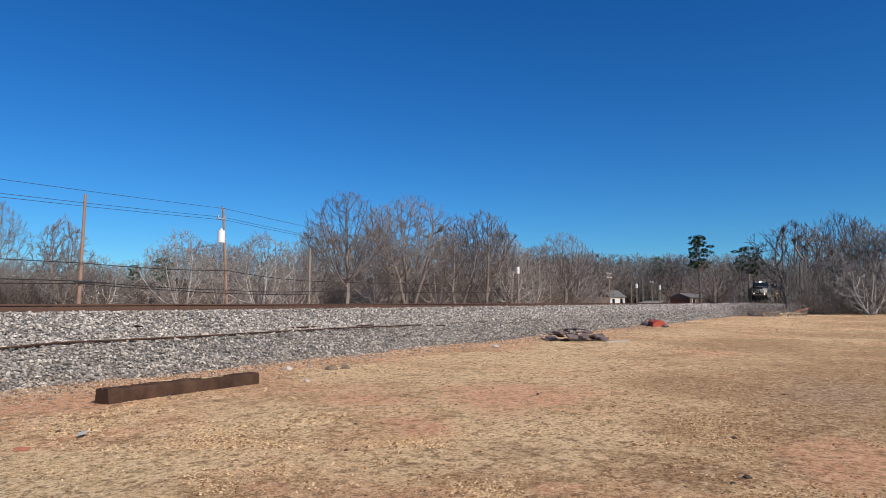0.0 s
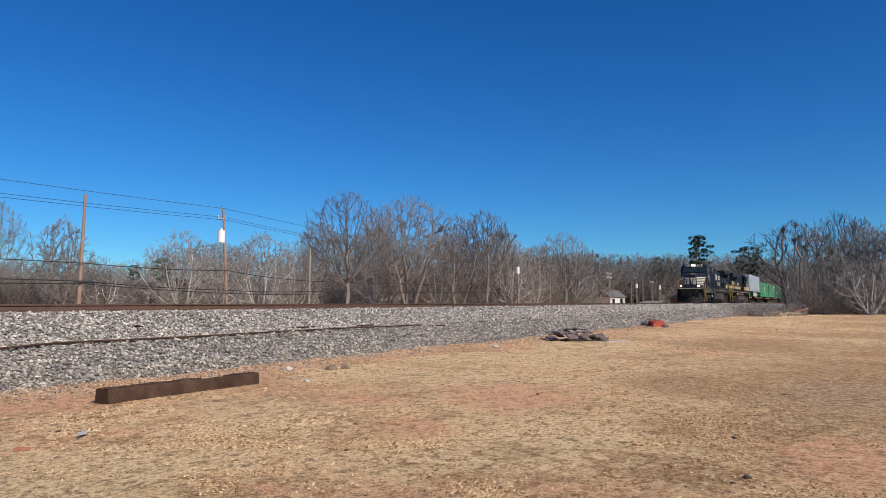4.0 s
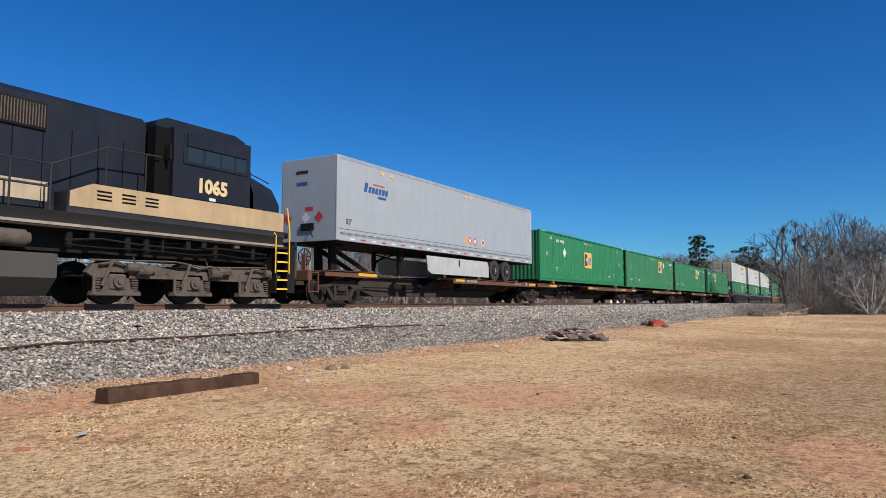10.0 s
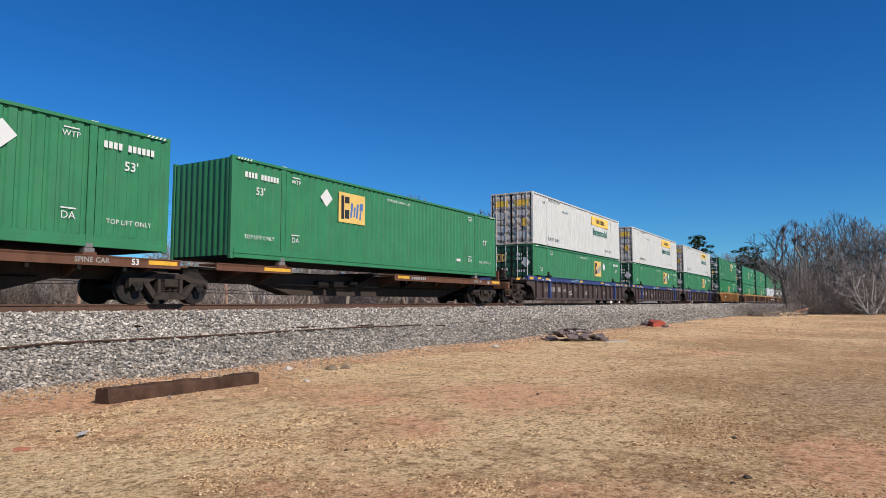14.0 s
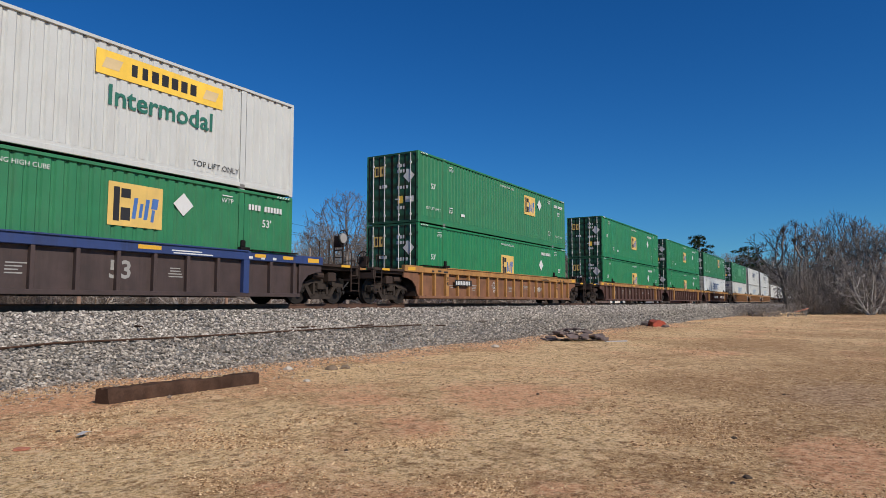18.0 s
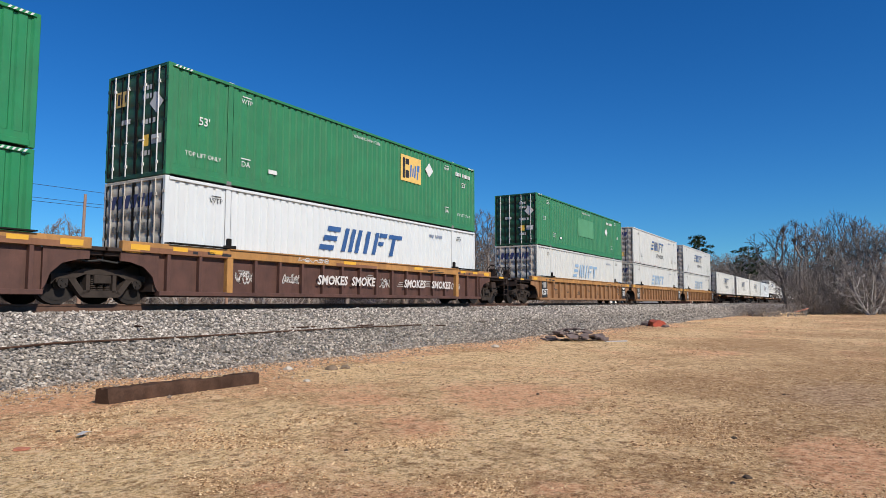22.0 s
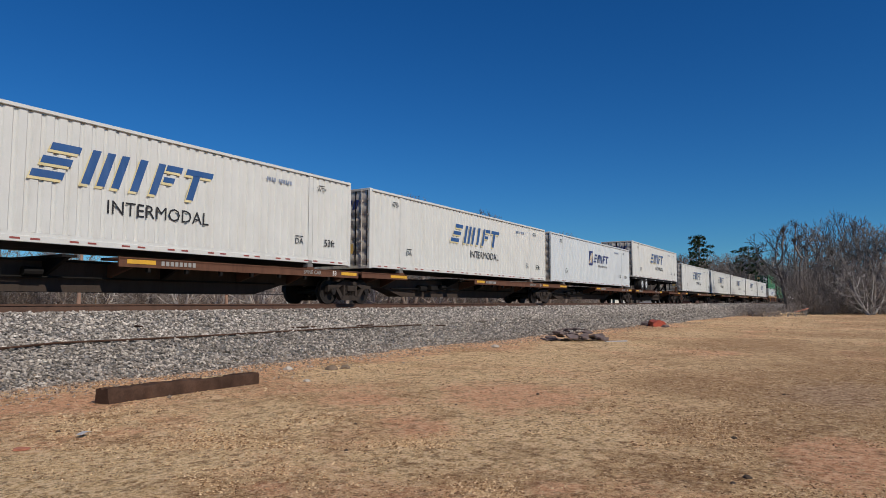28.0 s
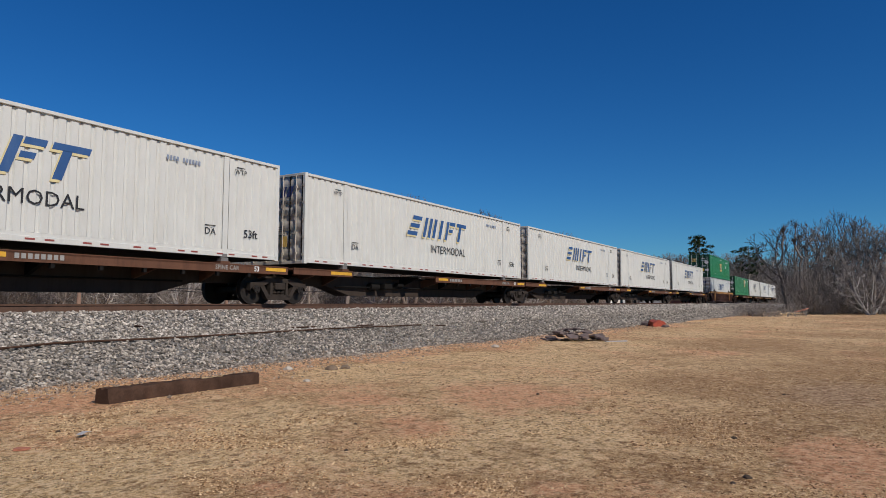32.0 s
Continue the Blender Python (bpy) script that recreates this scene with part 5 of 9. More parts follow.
def well_unit(style, left_end, right_end, marks=0):
    """One unit for a 53-foot well; its x = 0 is at the container's end. An open end carries a platform and coupler, a joint shares a truck."""
    sheet, chord, post, label = WELL_STYLE[style]
    sheet, chord, post = M[sheet], M[chord], M[post]
    c = thing("well_car", label, "rail car", "well cars of the train")
    lo, hi = -0.2, CL + 0.2
    a = -3.1 if left_end else -1.60
    b = CL + (3.1 if right_end else 1.60)
    for s in (-1, 1):
        y0, y1 = sorted((s * 1.33, s * 1.36))
        part("side_sheet", B(lo, hi, y0, y1, 0.30, 1.24), sheet, c, "riveted steel side sheet")
        y0, y1 = sorted((s * 1.33, s * 1.50))
        part("top_chord", Geo().box(lo - 1.0, hi + 1.0, y0, y1, 1.22, 1.47, 0.015), chord, c)
        part("top_flange", B(1.9, CL - 1.9, *sorted((s * 1.30, s * 1.54)), 1.452, 1.485), chord, c)
        part("bottom_chord", B(lo, hi, *sorted((s * 1.30, s * 1.50)), 0.20, 0.31, 0.01), sheet, c)
        far = Geo()
        for i in range(18):
            x = 0.05 + i * (CL - 0.1) / 17
            wide = i in (2, 15)
            w = 0.1 if wide else 0.045
            key = ("rib", wide, s, style)
            if key not in SHAPES:
                SHAPES[key] = B(-w, w, *sorted((s * 1.34, s * (1.50 if wide else 1.485))), 0.28, 1.23, 0.008).mesh("rib", post if wide or style == "orange" else sheet)
            if s < 0 or wide:
                part("rib", SHAPES[key], None, c, m=pose(x, 0, 0))
            else:
                far.box(x - w, x + w, 1.42, 1.485, 0.28, 1.23)
        if far.v:
            part("rib_row", far, sheet, c)
        for x, d in ((lo, -1), (hi, 1)):
            part("end_gusset", Geo().prism([(x, 0.30), (x, 1.22), (x + d * 1.0, 1.22), (x + d * 1.0, 1.0), (x + d * 0.75, 0.98), (x + d * 0.4, 0.88), (x + d * 0.16, 0.66), (x + d * 0.08, 0.42)], "y", *sorted((s * 1.38, s * 1.43))), sheet, c)
        for x in (1.98, CL - 1.98):
            part("guide_bracket", Geo().box(x - 0.16, x + 0.16, *sorted((s * 1.31, s * 1.5)), 1.48, 1.58, 0.02).box(x - 0.05, x + 0.1, *sorted((s * 1.3, s * 1.38)), 1.58, 1.78, 0.02), M["spine_dark"], c, "container guide bracket")
        for x in (0.9, CL - 0.9):
            part("grating_step", B(x - 0.9, x + 0.9, *sorted((s * 1.34, s * 1.58)), 1.49, 1.52), M["spine_dark"], c)
    for x in (0.6, CL / 2, CL - 0.6, CL / 4, CL * 3 / 4):
        part("cross_member", B(x - 0.2, x + 0.2, -1.4, 1.4, 0.24, 0.33), sheet, c)
    for x0, x1, open_end in ((a, lo, left_end), (hi, b, right_end)):
        part("end_platform", Geo().box(x0, x1, -0.45, 0.45, 0.80, 1.18, 0.02).box(x0, x1, -1.35, 1.35, 1.10, 1.20, 0.01).box(lo - 0.1 if x1 == lo else hi - 0.05, lo + 0.05 if x1 == lo else hi + 0.1, -1.35, 1.35, 0.3, 1.2), M["well_grime"], c)
        s = -1 if x1 == lo else 1
        xe = x0 if s < 0 else x1
        for sy in (-1, 1):
            part("side_shelf", B(*sorted((xe, (lo if s < 0 else hi) + s * 0.2)), *sorted((sy * 1.15, sy * 1.46)), 1.20, 1.29, 0.012), M["well_grime"], c)
            part("reflector", B(*sorted((xe - s * 0.5, xe - s * 0.95)), *sorted((sy * 1.455, sy * 1.467)), 1.205, 1.285), M["reflective"], c, "amber reflective strip")
        if open_end:
            part("end_sill", B(*sorted((xe, xe - s * 0.15)), -1.45, 1.45, 0.88, 1.20, 0.02), M["well_grime"], c)
            coupler(c, xe + s * 0.35, s)
            tall = style == "purple" and s > 0
            zw = 2.25 if tall else 1.62
            xb = xe - s * 0.3
            hand_wheel(c, xb, -0.98 if tall else -0.75, zw, M["spine_dark"], "y" if tall else "x")
            part("wheel_hub", Geo().cyl((xb if tall else xb - 0.03, -0.97 if tall else -0.75, zw), 0.17 if tall else 0.07, 0.05, "y" if tall else "x", 14), M["mark_pale" if tall else "spine_dark"], c, "hub plate of the hand brake")
            stand = Geo().box(xb - 0.02, xb + 0.1, -0.93, -0.57, zw - 0.3, zw + 0.1, 0.02)
            for y in (-0.95, -0.55):
                stand.tube([(xb + 0.04, y, 1.15), (xb + 0.04, y, zw - 0.1)], 0.03, 6)
            for k in range(3 if tall else 1):
                stand.tube([(xb + 0.04, -0.95, 1.35 + 0.25 * k), (xb + 0.04, -0.55, 1.35 + 0.25 * k)], 0.022, 5)
            part("brake_stand", stand, M["well_grime"], c, "grimy hand brake stand")
            part("grab_hoop", Geo().tube([(xb, -0.35, 1.15), (xb, -0.35, zw - 0.05), (xb, 0.1, zw - 0.05), (xb, 0.1, 1.15)], 0.022, 6).tube([(xb - s * 0.5, -1.36, 1.2), (xb - s * 0.5, -1.36, 1.75), (xb, -1.36, 1.75), (xb, -1.36, 1.2)], 0.018, 6), M["well_grime"], c, "bent grab hoop")
            part("brake_chain", Geo().tube([(xb, -0.8, 1.1), (xb - s * 0.5, -0.95, 0.8), (xb - s * 1.1, -1.0, 0.75), (xb - s * 1.7, -0.9, 0.9)], 0.03, 5), M["spine_dark"], c)
            part("valve_gear", Geo().box(xb - s * 0.9 - 0.2, xb - s * 0.9 + 0.2, -1.3, -0.95, 0.72, 1.02, 0.03).cyl((xb - s * 1.5, -1.12, 0.92), 0.12, 0.5, "x", 10), M["well_grime"], c)
            ladder(c, xe - s * 0.25, -1.47, 0.40, 1.28, 0.42, 4, M["well_grime"])
            ladder(c, xe - s * 0.25, 1.47, 0.40, 1.28, 0.42, 4, M["well_grime"])
            truck(c, -1.60 if s < 0 else CL + 1.60, 0.46)
        else:
            part("joint_box", B(*sorted((xe - s * 0.4, xe + s * 0.1)), -0.7, 0.7, 0.95, 1.32, 0.03), sheet, c)
            part("hose", Geo().tube([(xe - s * 0.9, -1.2, 1.15), (xe - s * 0.4, -1.3, 0.95), (xe, -1.25, 1.0), (xe + s * 0.1, -1.1, 1.2)], 0.025, 5), M["rubber"], c)
            if s > 0:
                truck(c, CL + 1.72, 0.46)
    # stencils, reflective patches and scrawls
    light = "mark_pale" if style in ("purple", "brown", "orange") else "mark_black"
    for sx in ((CL - 5.6,) if style == "purple" else (CL - 1.35,) if style == "tan" else ()):
        part("lettering", letters("53", 0.58, light, 0.014), None, c, "", pose(sx, -1.366, 0.78))
    if style == "tan":
        part("info_panel", plate(0.9, 0.86, "info_black"), None, c, "black stencil panel", pose(CL - 0.35, -1.487, 0.78))
        part("info_panel", plate(0.72, 0.86, "info_black"), None, c, "black stencil panel", pose(0.55, -1.487, 0.78))
        part("lettering", letters("125T", 0.42, "mark_white", 0.01), None, c, "", pose(0.55, -1.492, 0.62))
        part("info_print", cluster("info_print", [(0, 0.3, 0.3, 0.16), (-0.3, 0.33, 0.14, 0.1), (0.3, 0.33, 0.14, 0.1)] + [(0.0, 0.1 - 0.08 * i, 0.62 - 0.1 * (i % 2), 0.03) for i in range(5)], "mark_white"), None, c, "", pose(CL - 0.35, -1.492, 0.78))
        part("info_print", cluster("info_print", [(0.05, 0, 0.4, 0.3), (-0.25, 0.06, 0.1, 0.08)], "mark_pale"), None, c, "", pose(0.5, -1.492, 1.02))
    if style in ("tan", "orange"):
        for x in (1.95, CL - 1.95):
            part("lettering", letters("20", 0.2, "mark_black", 0.004), None, c, "", pose(x, -1.503, 1.02))
            part("lettering", letters("40", 0.2, "mark_black", 0.004), None, c, "", pose(x, -1.503, 0.82))
    if style == "orange":
        part("info_panel", plate(1.5, 0.26, "info_black"), None, c, "black number panel", pose(3.3, -1.4875, 0.88))
        part("serial_print", cluster("serial_print", [(-0.6 + 0.14 * i, 0, 0.09, 0.17) for i in range(9)], "mark_white"), None, c, "", pose(3.3, -1.492, 0.88))
    if style == "purple":
        part("serial_print", cluster("serial_print", [(-0.9 + 0.2 * i, 0, 0.12, 0.26) for i in range(9) if i != 4], "mark_pale"), None, c, "", pose(3.3, -1.366, 0.80))
    rnd = random.Random(marks)
    # reflective patches along the chord
    for x in (0.35, 1.45, 7.0, 11.2, CL - 1.45, CL - 0.35) if style in ("purple", "brown") else ():
        w = 0.42 if x < 2 or x > CL - 2 else 0.62
        part("reflector", plate(w, 0.1, "reflective"), None, c, "amber reflective strip", pose(x, -1.503, 1.36))
    for s in (-1, 1):
        xe = CL / 2 + s * (CL / 2 + 0.75)
        part("reflector", plate(0.5, 0.13, "reflective"), None, c, "amber reflective strip", pose(xe, -1.503, 1.34))
    part("chord_print", cluster("chord_print", [(0.8 + 0.5 * i, 0.02 * (i % 2), 0.16 + 0.08 * (i % 3), 0.07) for i in range(3)] + [(CL - 0.9 - 0.45 * i, 0.0, 0.14, 0.07) for i in range(3)] + [(CL - 3.9, 0.03, 0.9, 0.03), (CL - 3.7, -0.03, 1.2, 0.03)],
                                "mark_white" if style == "purple" else "mark_black"), None, c, "", pose(0, -1.503, 1.30))
    for k in range(6):
        x = 2.55 + k * 1.9
        if style == "purple" and k in (0, 4):
            continue
        rows = [(rnd.uniform(-0.05, 0.05), -0.07 * i, rnd.uniform(0.25, 0.55), 0.028) for i in range(rnd.randint(2, 4))]
        part("stencil_print", cluster("stencil_print", rows, light), None, c, "", pose(x, -1.364, rnd.uniform(0.75, 1.0)))
    if style == "purple":
        part("lettering", letters("125-T", 0.30, "spray_faint", 0.008), None, c, "", pose(1.5, -1.366, 0.76))
        scrawl(c, marks * 3 + 1, 6.2, 1.36, 1.9, 0.2, "spray_blue", 1.503)
        scrawl(c, marks * 3 + 2, 5.3, 0.62, 0.9, 0.35, "spray_white", 1.366)
    if style == "brown":
        bold = marks == SCRAWLED
        for k, x in enumerate((2.6, 4.4, 9.2, 14.3) if bold else (4.3, 6.4, 8.5, 10.6)):
            scrawl(c, marks * 11 + k, x, 0.74, 0.74 if bold else 0.5, 0.36 if bold else 0.26, "spray_white" if bold else "spray_faint", 1.366)
        for word, x in (("SMOKES", 6.15), ("SMOKE", 7.75), ("SMOKES", 10.95), ("SMOKES", 12.9)) if bold else ():
            part("sprayed_word", letters(word, 0.40, "spray_white", 0.012, 0.15), None, c, "white sprayed word", pose(x, -1.487, 0.74))
        if bold:
            scrawl(c, marks * 7, 5.2, 1.35, 1.5, 0.16, "spray_white", 1.503)
        for x in (0.55, CL - 0.55):
            both("rusty_panel", plate(2.6, 0.13, "well_rust"), c, x, 1.5015, 1.29, CL, "rusted lower half of the chord")
        both("rusty_panel", plate(2.2, 0.1, "well_rust"), c, 7.4, 1.5015, 1.28, CL, "rusted patch on the chord")
    if style == "orange":
        scrawl(c, 91, 6.65, 0.78, 0.6, 0.6, "spray_white", 1.366)
        scrawl(c, 92, 11.6, 0.74, 0.7, 0.3, "spray_white", 1.366)
    return c


# ---- spine cars ----
def spine_unit(left_end, right_end, loaded="box", hitch_left=False, hitch_right=False, marks=0):
    c = thing("spine_car", "rusty brown articulated spine car unit with yellow-tipped decks", "rail car", "spine cars of the train")
    a = -1.35 if left_end else -0.28
    b = CL + (1.35 if right_end else 0.75)
    part("centre_sill", Geo().prism([(a, 0.62), (a, 0.98), (b, 0.98), (b, 0.62), (CL - 2.2, 0.60), (CL - 3.4, 0.28), (3.4, 0.28), (2.2, 0.60)], "y", -0.32, 0.32), M["spine_sill"], c)
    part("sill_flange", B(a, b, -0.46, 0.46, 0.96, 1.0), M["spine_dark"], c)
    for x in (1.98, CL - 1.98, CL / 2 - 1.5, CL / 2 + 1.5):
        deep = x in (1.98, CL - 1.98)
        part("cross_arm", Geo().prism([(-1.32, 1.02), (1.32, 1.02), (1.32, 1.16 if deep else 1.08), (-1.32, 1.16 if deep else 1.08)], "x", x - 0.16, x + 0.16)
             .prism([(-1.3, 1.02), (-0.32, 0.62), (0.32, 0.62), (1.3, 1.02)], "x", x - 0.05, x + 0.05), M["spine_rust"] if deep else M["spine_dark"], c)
        if deep and loaded == "box":
            for s in (-1, 1):
                part("container_pedestal", B(x - 0.12, x + 0.12, s * 1.2 - 0.1, s * 1.2 + 0.1, 1.155, 1.255, 0.01), M["door_grey"], c)
    long0, long1 = (0.3, 9.3) if hitch_right else (7.7, CL + 0.35)
    short0, short1 = (12.2, CL + 0.8) if hitch_right else (-0.5, 2.3)
    for s in (-1, 1):
        y0, y1 = sorted((s * 0.62, s * 1.36))
        part("deck", Geo().box(long0, long1, y0, y1, 1.03, 1.09, 0.01).box(long0, long1, *sorted((s * 1.31, s * 1.36)), 0.87, 1.10), M["spine_rust"], c, "rusty steel wheel deck")
        part("deck", Geo().box(short0, short1, y0, y1, 1.03, 1.09, 0.01).box(short0, short1, *sorted((s * 1.31, s * 1.36)), 0.90, 1.10), M["spine_rust"], c, "rusty steel end deck")
        for x0, x1 in ((long0 + 0.2, long0 + 0.95), (long1 - 0.9, long1 - 0.1), (short1 - 1.1, short1 - 0.05)):
            part("safety_strip", B(x0, x1, *sorted((s * 1.355, s * 1.368)), 0.95, 1.05), M["reflective"], c, "amber safety strip")
        for x in (long0 + 0.4, (long0 + long1) / 2, long1 - 0.7, short0 + 0.9):
            part("deck_bracket", Geo().prism([(s * 0.32, 0.62), (s * 0.32, 0.98), (s * 1.34, 1.03), (s * 1.34, 0.88)], "x", x - 0.04, x + 0.04), M["spine_rust"], c)
        hooks = Geo()
        for i in range(7):
            x = long0 + 0.8 + i * (long1 - long0 - 1.2) / 7
            hooks.box(x - 0.04, x + 0.04, *sorted((s * 1.25, s * 1.34)), 0.76, 0.88)
        part("deck_hooks", hooks, M["spine_dark"], c)
    part("lettering", letters("53", 0.2, "mark_white", 0.006), None, c, "", pose(long1 - 1.25, -1.372, 0.985))
    part("serial_print", cluster("serial_print", [(i * 0.13, 0, 0.09, 0.11) for i in range(8)], "mark_pale"), None, c, "", pose(long0 + 1.15, -1.37, 0.99))
    part("lettering", letters("SPINE CAR", 0.17, "mark_pale", 0.003), None, c, "", pose(long1 - 2.3, -1.372, 0.985))
    part("brake_rigging", Geo().box(5.0, 5.5, -0.75, -0.35, 0.55, 0.75, 0.02).cyl((4.6, -0.5, 0.62), 0.14, 0.5, "x", 12).tube([(2.5, -0.42, 0.6), (4.4, -0.5, 0.6)], 0.025, 5)
         .tube([(5.4, -0.5, 0.6), (13.5, -0.42, 0.62)], 0.025, 5).cyl((6.2, -0.55, 0.72), 0.1, 0.4, "x", 10), M["under"], c)
    for flag, xe, s in ((left_end, a, -1), (right_end, b, 1)):
        if flag:
            part("end_sill", B(*sorted((xe, xe - s * 0.2)), -1.4, 1.4, 0.72, 1.06, 0.02), M["spine_rust"], c)
            coupler(c, xe + s * 0.35, s)
            hand_wheel(c, xe - s * 0.35, -0.9, 1.5, M["spine_dark"], "x")
            part("brake_stand", B(xe - s * 0.35 - 0.05, xe - s * 0.35 + 0.05, -0.98, -0.82, 1.05, 1.6, 0.01), M["spine_rust"], c)
            ladder(c, xe - s * 0.25, -1.4, 0.35, 1.05, 0.42, 3, M["spine_rust"])
            truck(c, xe - s * 2.0, 0.42)
    if not right_end:
        truck(c, CL + 0.30, 0.42)
    for flag, x, s in ((hitch_left, 1.0, 1), (hitch_right, CL - 1.0, -1)):
        if flag:
            g = Geo().box(x - 0.45, x + 0.45, -0.45, 0.45, 2.02, 2.11, 0.02)
            for sy in (-1, 1):
                g.prism([(x - 0.12, 1.05), (x + 0.2, 1.05), (x + 0.12, 2.04), (x - 0.14, 2.04)], "y", *sorted((sy * 0.25, sy * 0.40)))
                g.prism([(x + s * 0.1, 1.98), (x + s * 0.1, 1.82), (x + s * 2.2, 1.05), (x + s * 2.5, 1.05)], "y", *sorted((sy * 0.28, sy * 0.38)))
            part("trailer_hitch", g, M["spine_dark"], c, "folding steel trailer hitch")
            part("hitch_base", B(x - 0.5, x + 0.7, -0.5, 0.5, 1.0, 1.07), M["spine_dark"], c)
    return c


# ---- locomotives ----
def dusty(name, col, dust, z0, z1, rough=0.45):
    """Paint that road dust has covered from below, densest at height z0 and gone at z1."""
    m = paint(name, col, (0.018, 0.019, 0.022), 0.2, rough, gloss=0.25)
    nt = m.node_tree
    b = nt.nodes["Principled BSDF"]
    old = b.inputs["Base Color"].links[0].from_socket
    tc = nt.nodes.new("ShaderNodeTexCoord")
    sp = nt.nodes.new("ShaderNodeSeparateXYZ")
    nt.links.new(tc.outputs["Object"], sp.inputs[0])
    mr = nt.nodes.new("ShaderNodeMapRange")
    mr.inputs["From Min"].default_value, mr.inputs["From Max"].default_value = z1, z0
    nt.links.new(sp.outputs["Z"], mr.inputs["Value"])
    nz = noise_node(nt, 1.3, 6, 0.7, (1.0, 1.0, 2.2))
    mu = nt.nodes.new("ShaderNodeMath")
    mu.operation = "MULTIPLY"
    nt.links.new(mr.outputs[0], mu.inputs[0])
    nt.links.new(ramp(nt, nz, [(0.3, grey(0.45)), (0.75, grey(1.0))]), mu.inputs[1])
    nt.links.new(mix(nt, mu.outputs[0], old, dust), b.inputs["Base Color"])
    return m


M["loco"] = dusty("black_locomotive_paint_with_dust", (0.0115, 0.0145, 0.0225), (0.15, 0.118, 0.092), 1.2, 2.2)
M["sill_dust"] = paint("dusty_pale_stripe", (0.30, 0.25, 0.19), (0.10, 0.08, 0.06), 0.8, 0.7)
M["loco_sill"] = dusty("dust_covered_frame_paint", (0.008, 0.0075, 0.007), (0.085, 0.067, 0.052), 1.0, 1.9, 0.7)
M["loco_truck"] = paint("dust_caked_truck_steel", (0.098, 0.076, 0.06), (0.016, 0.0125, 0.010), 0.95, 0.85, scale=4, streak=False, bumps=0.35)
M["tank"] = paint("dusty_grey_black_tank", (0.06, 0.056, 0.052), (0.12, 0.098, 0.078), 0.6, 0.6, gloss=0.25)
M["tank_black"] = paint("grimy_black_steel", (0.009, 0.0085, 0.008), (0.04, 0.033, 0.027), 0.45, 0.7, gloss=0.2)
# near-black that paints the shade inside openings; also the exhaust's soot
M["dark_void"] = paint("recess_shade_and_soot_black", (0.005, 0.005, 0.005), (0.012, 0.011, 0.01), 0.3, 0.8, gloss=0.1)
M["stripe_gold"] = paint("dusty_gold_band_paint", (0.42, 0.30, 0.165), (0.2, 0.14, 0.08), 0.5, 0.55)


def glass_material():
    m, nt, b = nodes_of("tinted_window_glass")
    b.inputs["Base Color"].default_value = (0.02, 0.03, 0.035, 1)
    b.inputs["Roughness"].default_value = 0.05
    return m


M["glass"] = glass_material()


def six_wheel_truck(loco, x, spread, r=0.52):
    key = ("six", spread)
    if key not in GEAR:
        zc = r
        body = Geo().box(-0.5, 0.5, -1.0, 1.0, 0.55, 0.95, 0.03).box(-spread - 0.9, spread + 0.9, -0.5, 0.5, 0.62, 0.85, 0.03)
        fr = {}
        for s in (-1, 1):
            y0, y1 = sorted((s * 1.02, s * 1.18))
            g = Geo().prism([(-spread - 0.75, 0.72), (-spread - 0.6, 0.92), (-spread + 0.6, 0.98), (-0.5, 0.84), (0.5, 0.84), (spread - 0.6, 0.98), (spread + 0.6, 0.92), (spread + 0.75, 0.72),
                             (spread + 0.55, 0.60), (0.55, 0.62), (-0.55, 0.62), (-spread - 0.55, 0.60)], "y", y0, y1)
            for q in (-spread, 0.0, spread):
                g.prism([(q - 0.62, 0.20), (q - 0.60, 0.29), (q - 0.34, 0.36), (q - 0.27, 0.74), (q + 0.27, 0.74), (q + 0.34, 0.36), (q + 0.60, 0.29), (q + 0.62, 0.20)], "y", y0, y1)
                g.box(q - 0.22, q + 0.22, *sorted((s * 1.04, s * 1.22)), zc - 0.2, zc + 0.18, 0.04)
                g.cyl((q, s * 1.24, zc), 0.14, 0.08, "y", 14)
                g.cyl((q, s * 1.29, zc), 0.06, 0.05, "y", 8)
                for w in (-0.38, 0.38):
                    for k in range(5):
                        g.cyl((q + w * 1.22, s * 1.12, 0.33 + k * 0.058), 0.095, 0.034, "z", 10)
            fr[s] = g
            for q in (-spread - 0.2, 0.35, spread - 0.1):
                fr[s].cyl((q + 0.55, s * 1.25, 0.86), 0.12, 0.4, "x", 10)
                fr[s].tube([(q - 0.3, s * 1.25, 0.9), (q + 0.1, s * 1.27, 0.98), (q + 0.4, s * 1.25, 0.9)], 0.03, 5)
        GEAR[key] = (body.mesh("truck", M["under"]), fr[-1].mesh("side_frame", M["loco_truck"]), fr[1].mesh("side_frame", M["loco_truck"]), wheelset_geo(r).mesh("wheelset", M["wheel"]),
                     Geo().tube([(-spread - 0.7, -1.2, 1.0), (-0.6, -1.23, 1.06), (0.2, -1.22, 0.96), (spread + 0.4, -1.2, 1.04)], 0.022, 5).mesh("brake_pipe", M["loco_truck"]))
    q = GEAR[key]
    t = part("truck", q[0], None, loco, "dust-caked three-axle locomotive truck", pose(x, 0, 0))
    part("side_frame", q[1], None, t)
    part("side_frame", q[2], None, t)
    part("brake_pipe", q[4], None, t)
    for dx in (-spread, 0, spread):
        w = part("wheelset", q[3], None, t, "worn steel wheelset", pose(dx, 0, r))
        TURNING.append((w, dx, r, r))
    return t


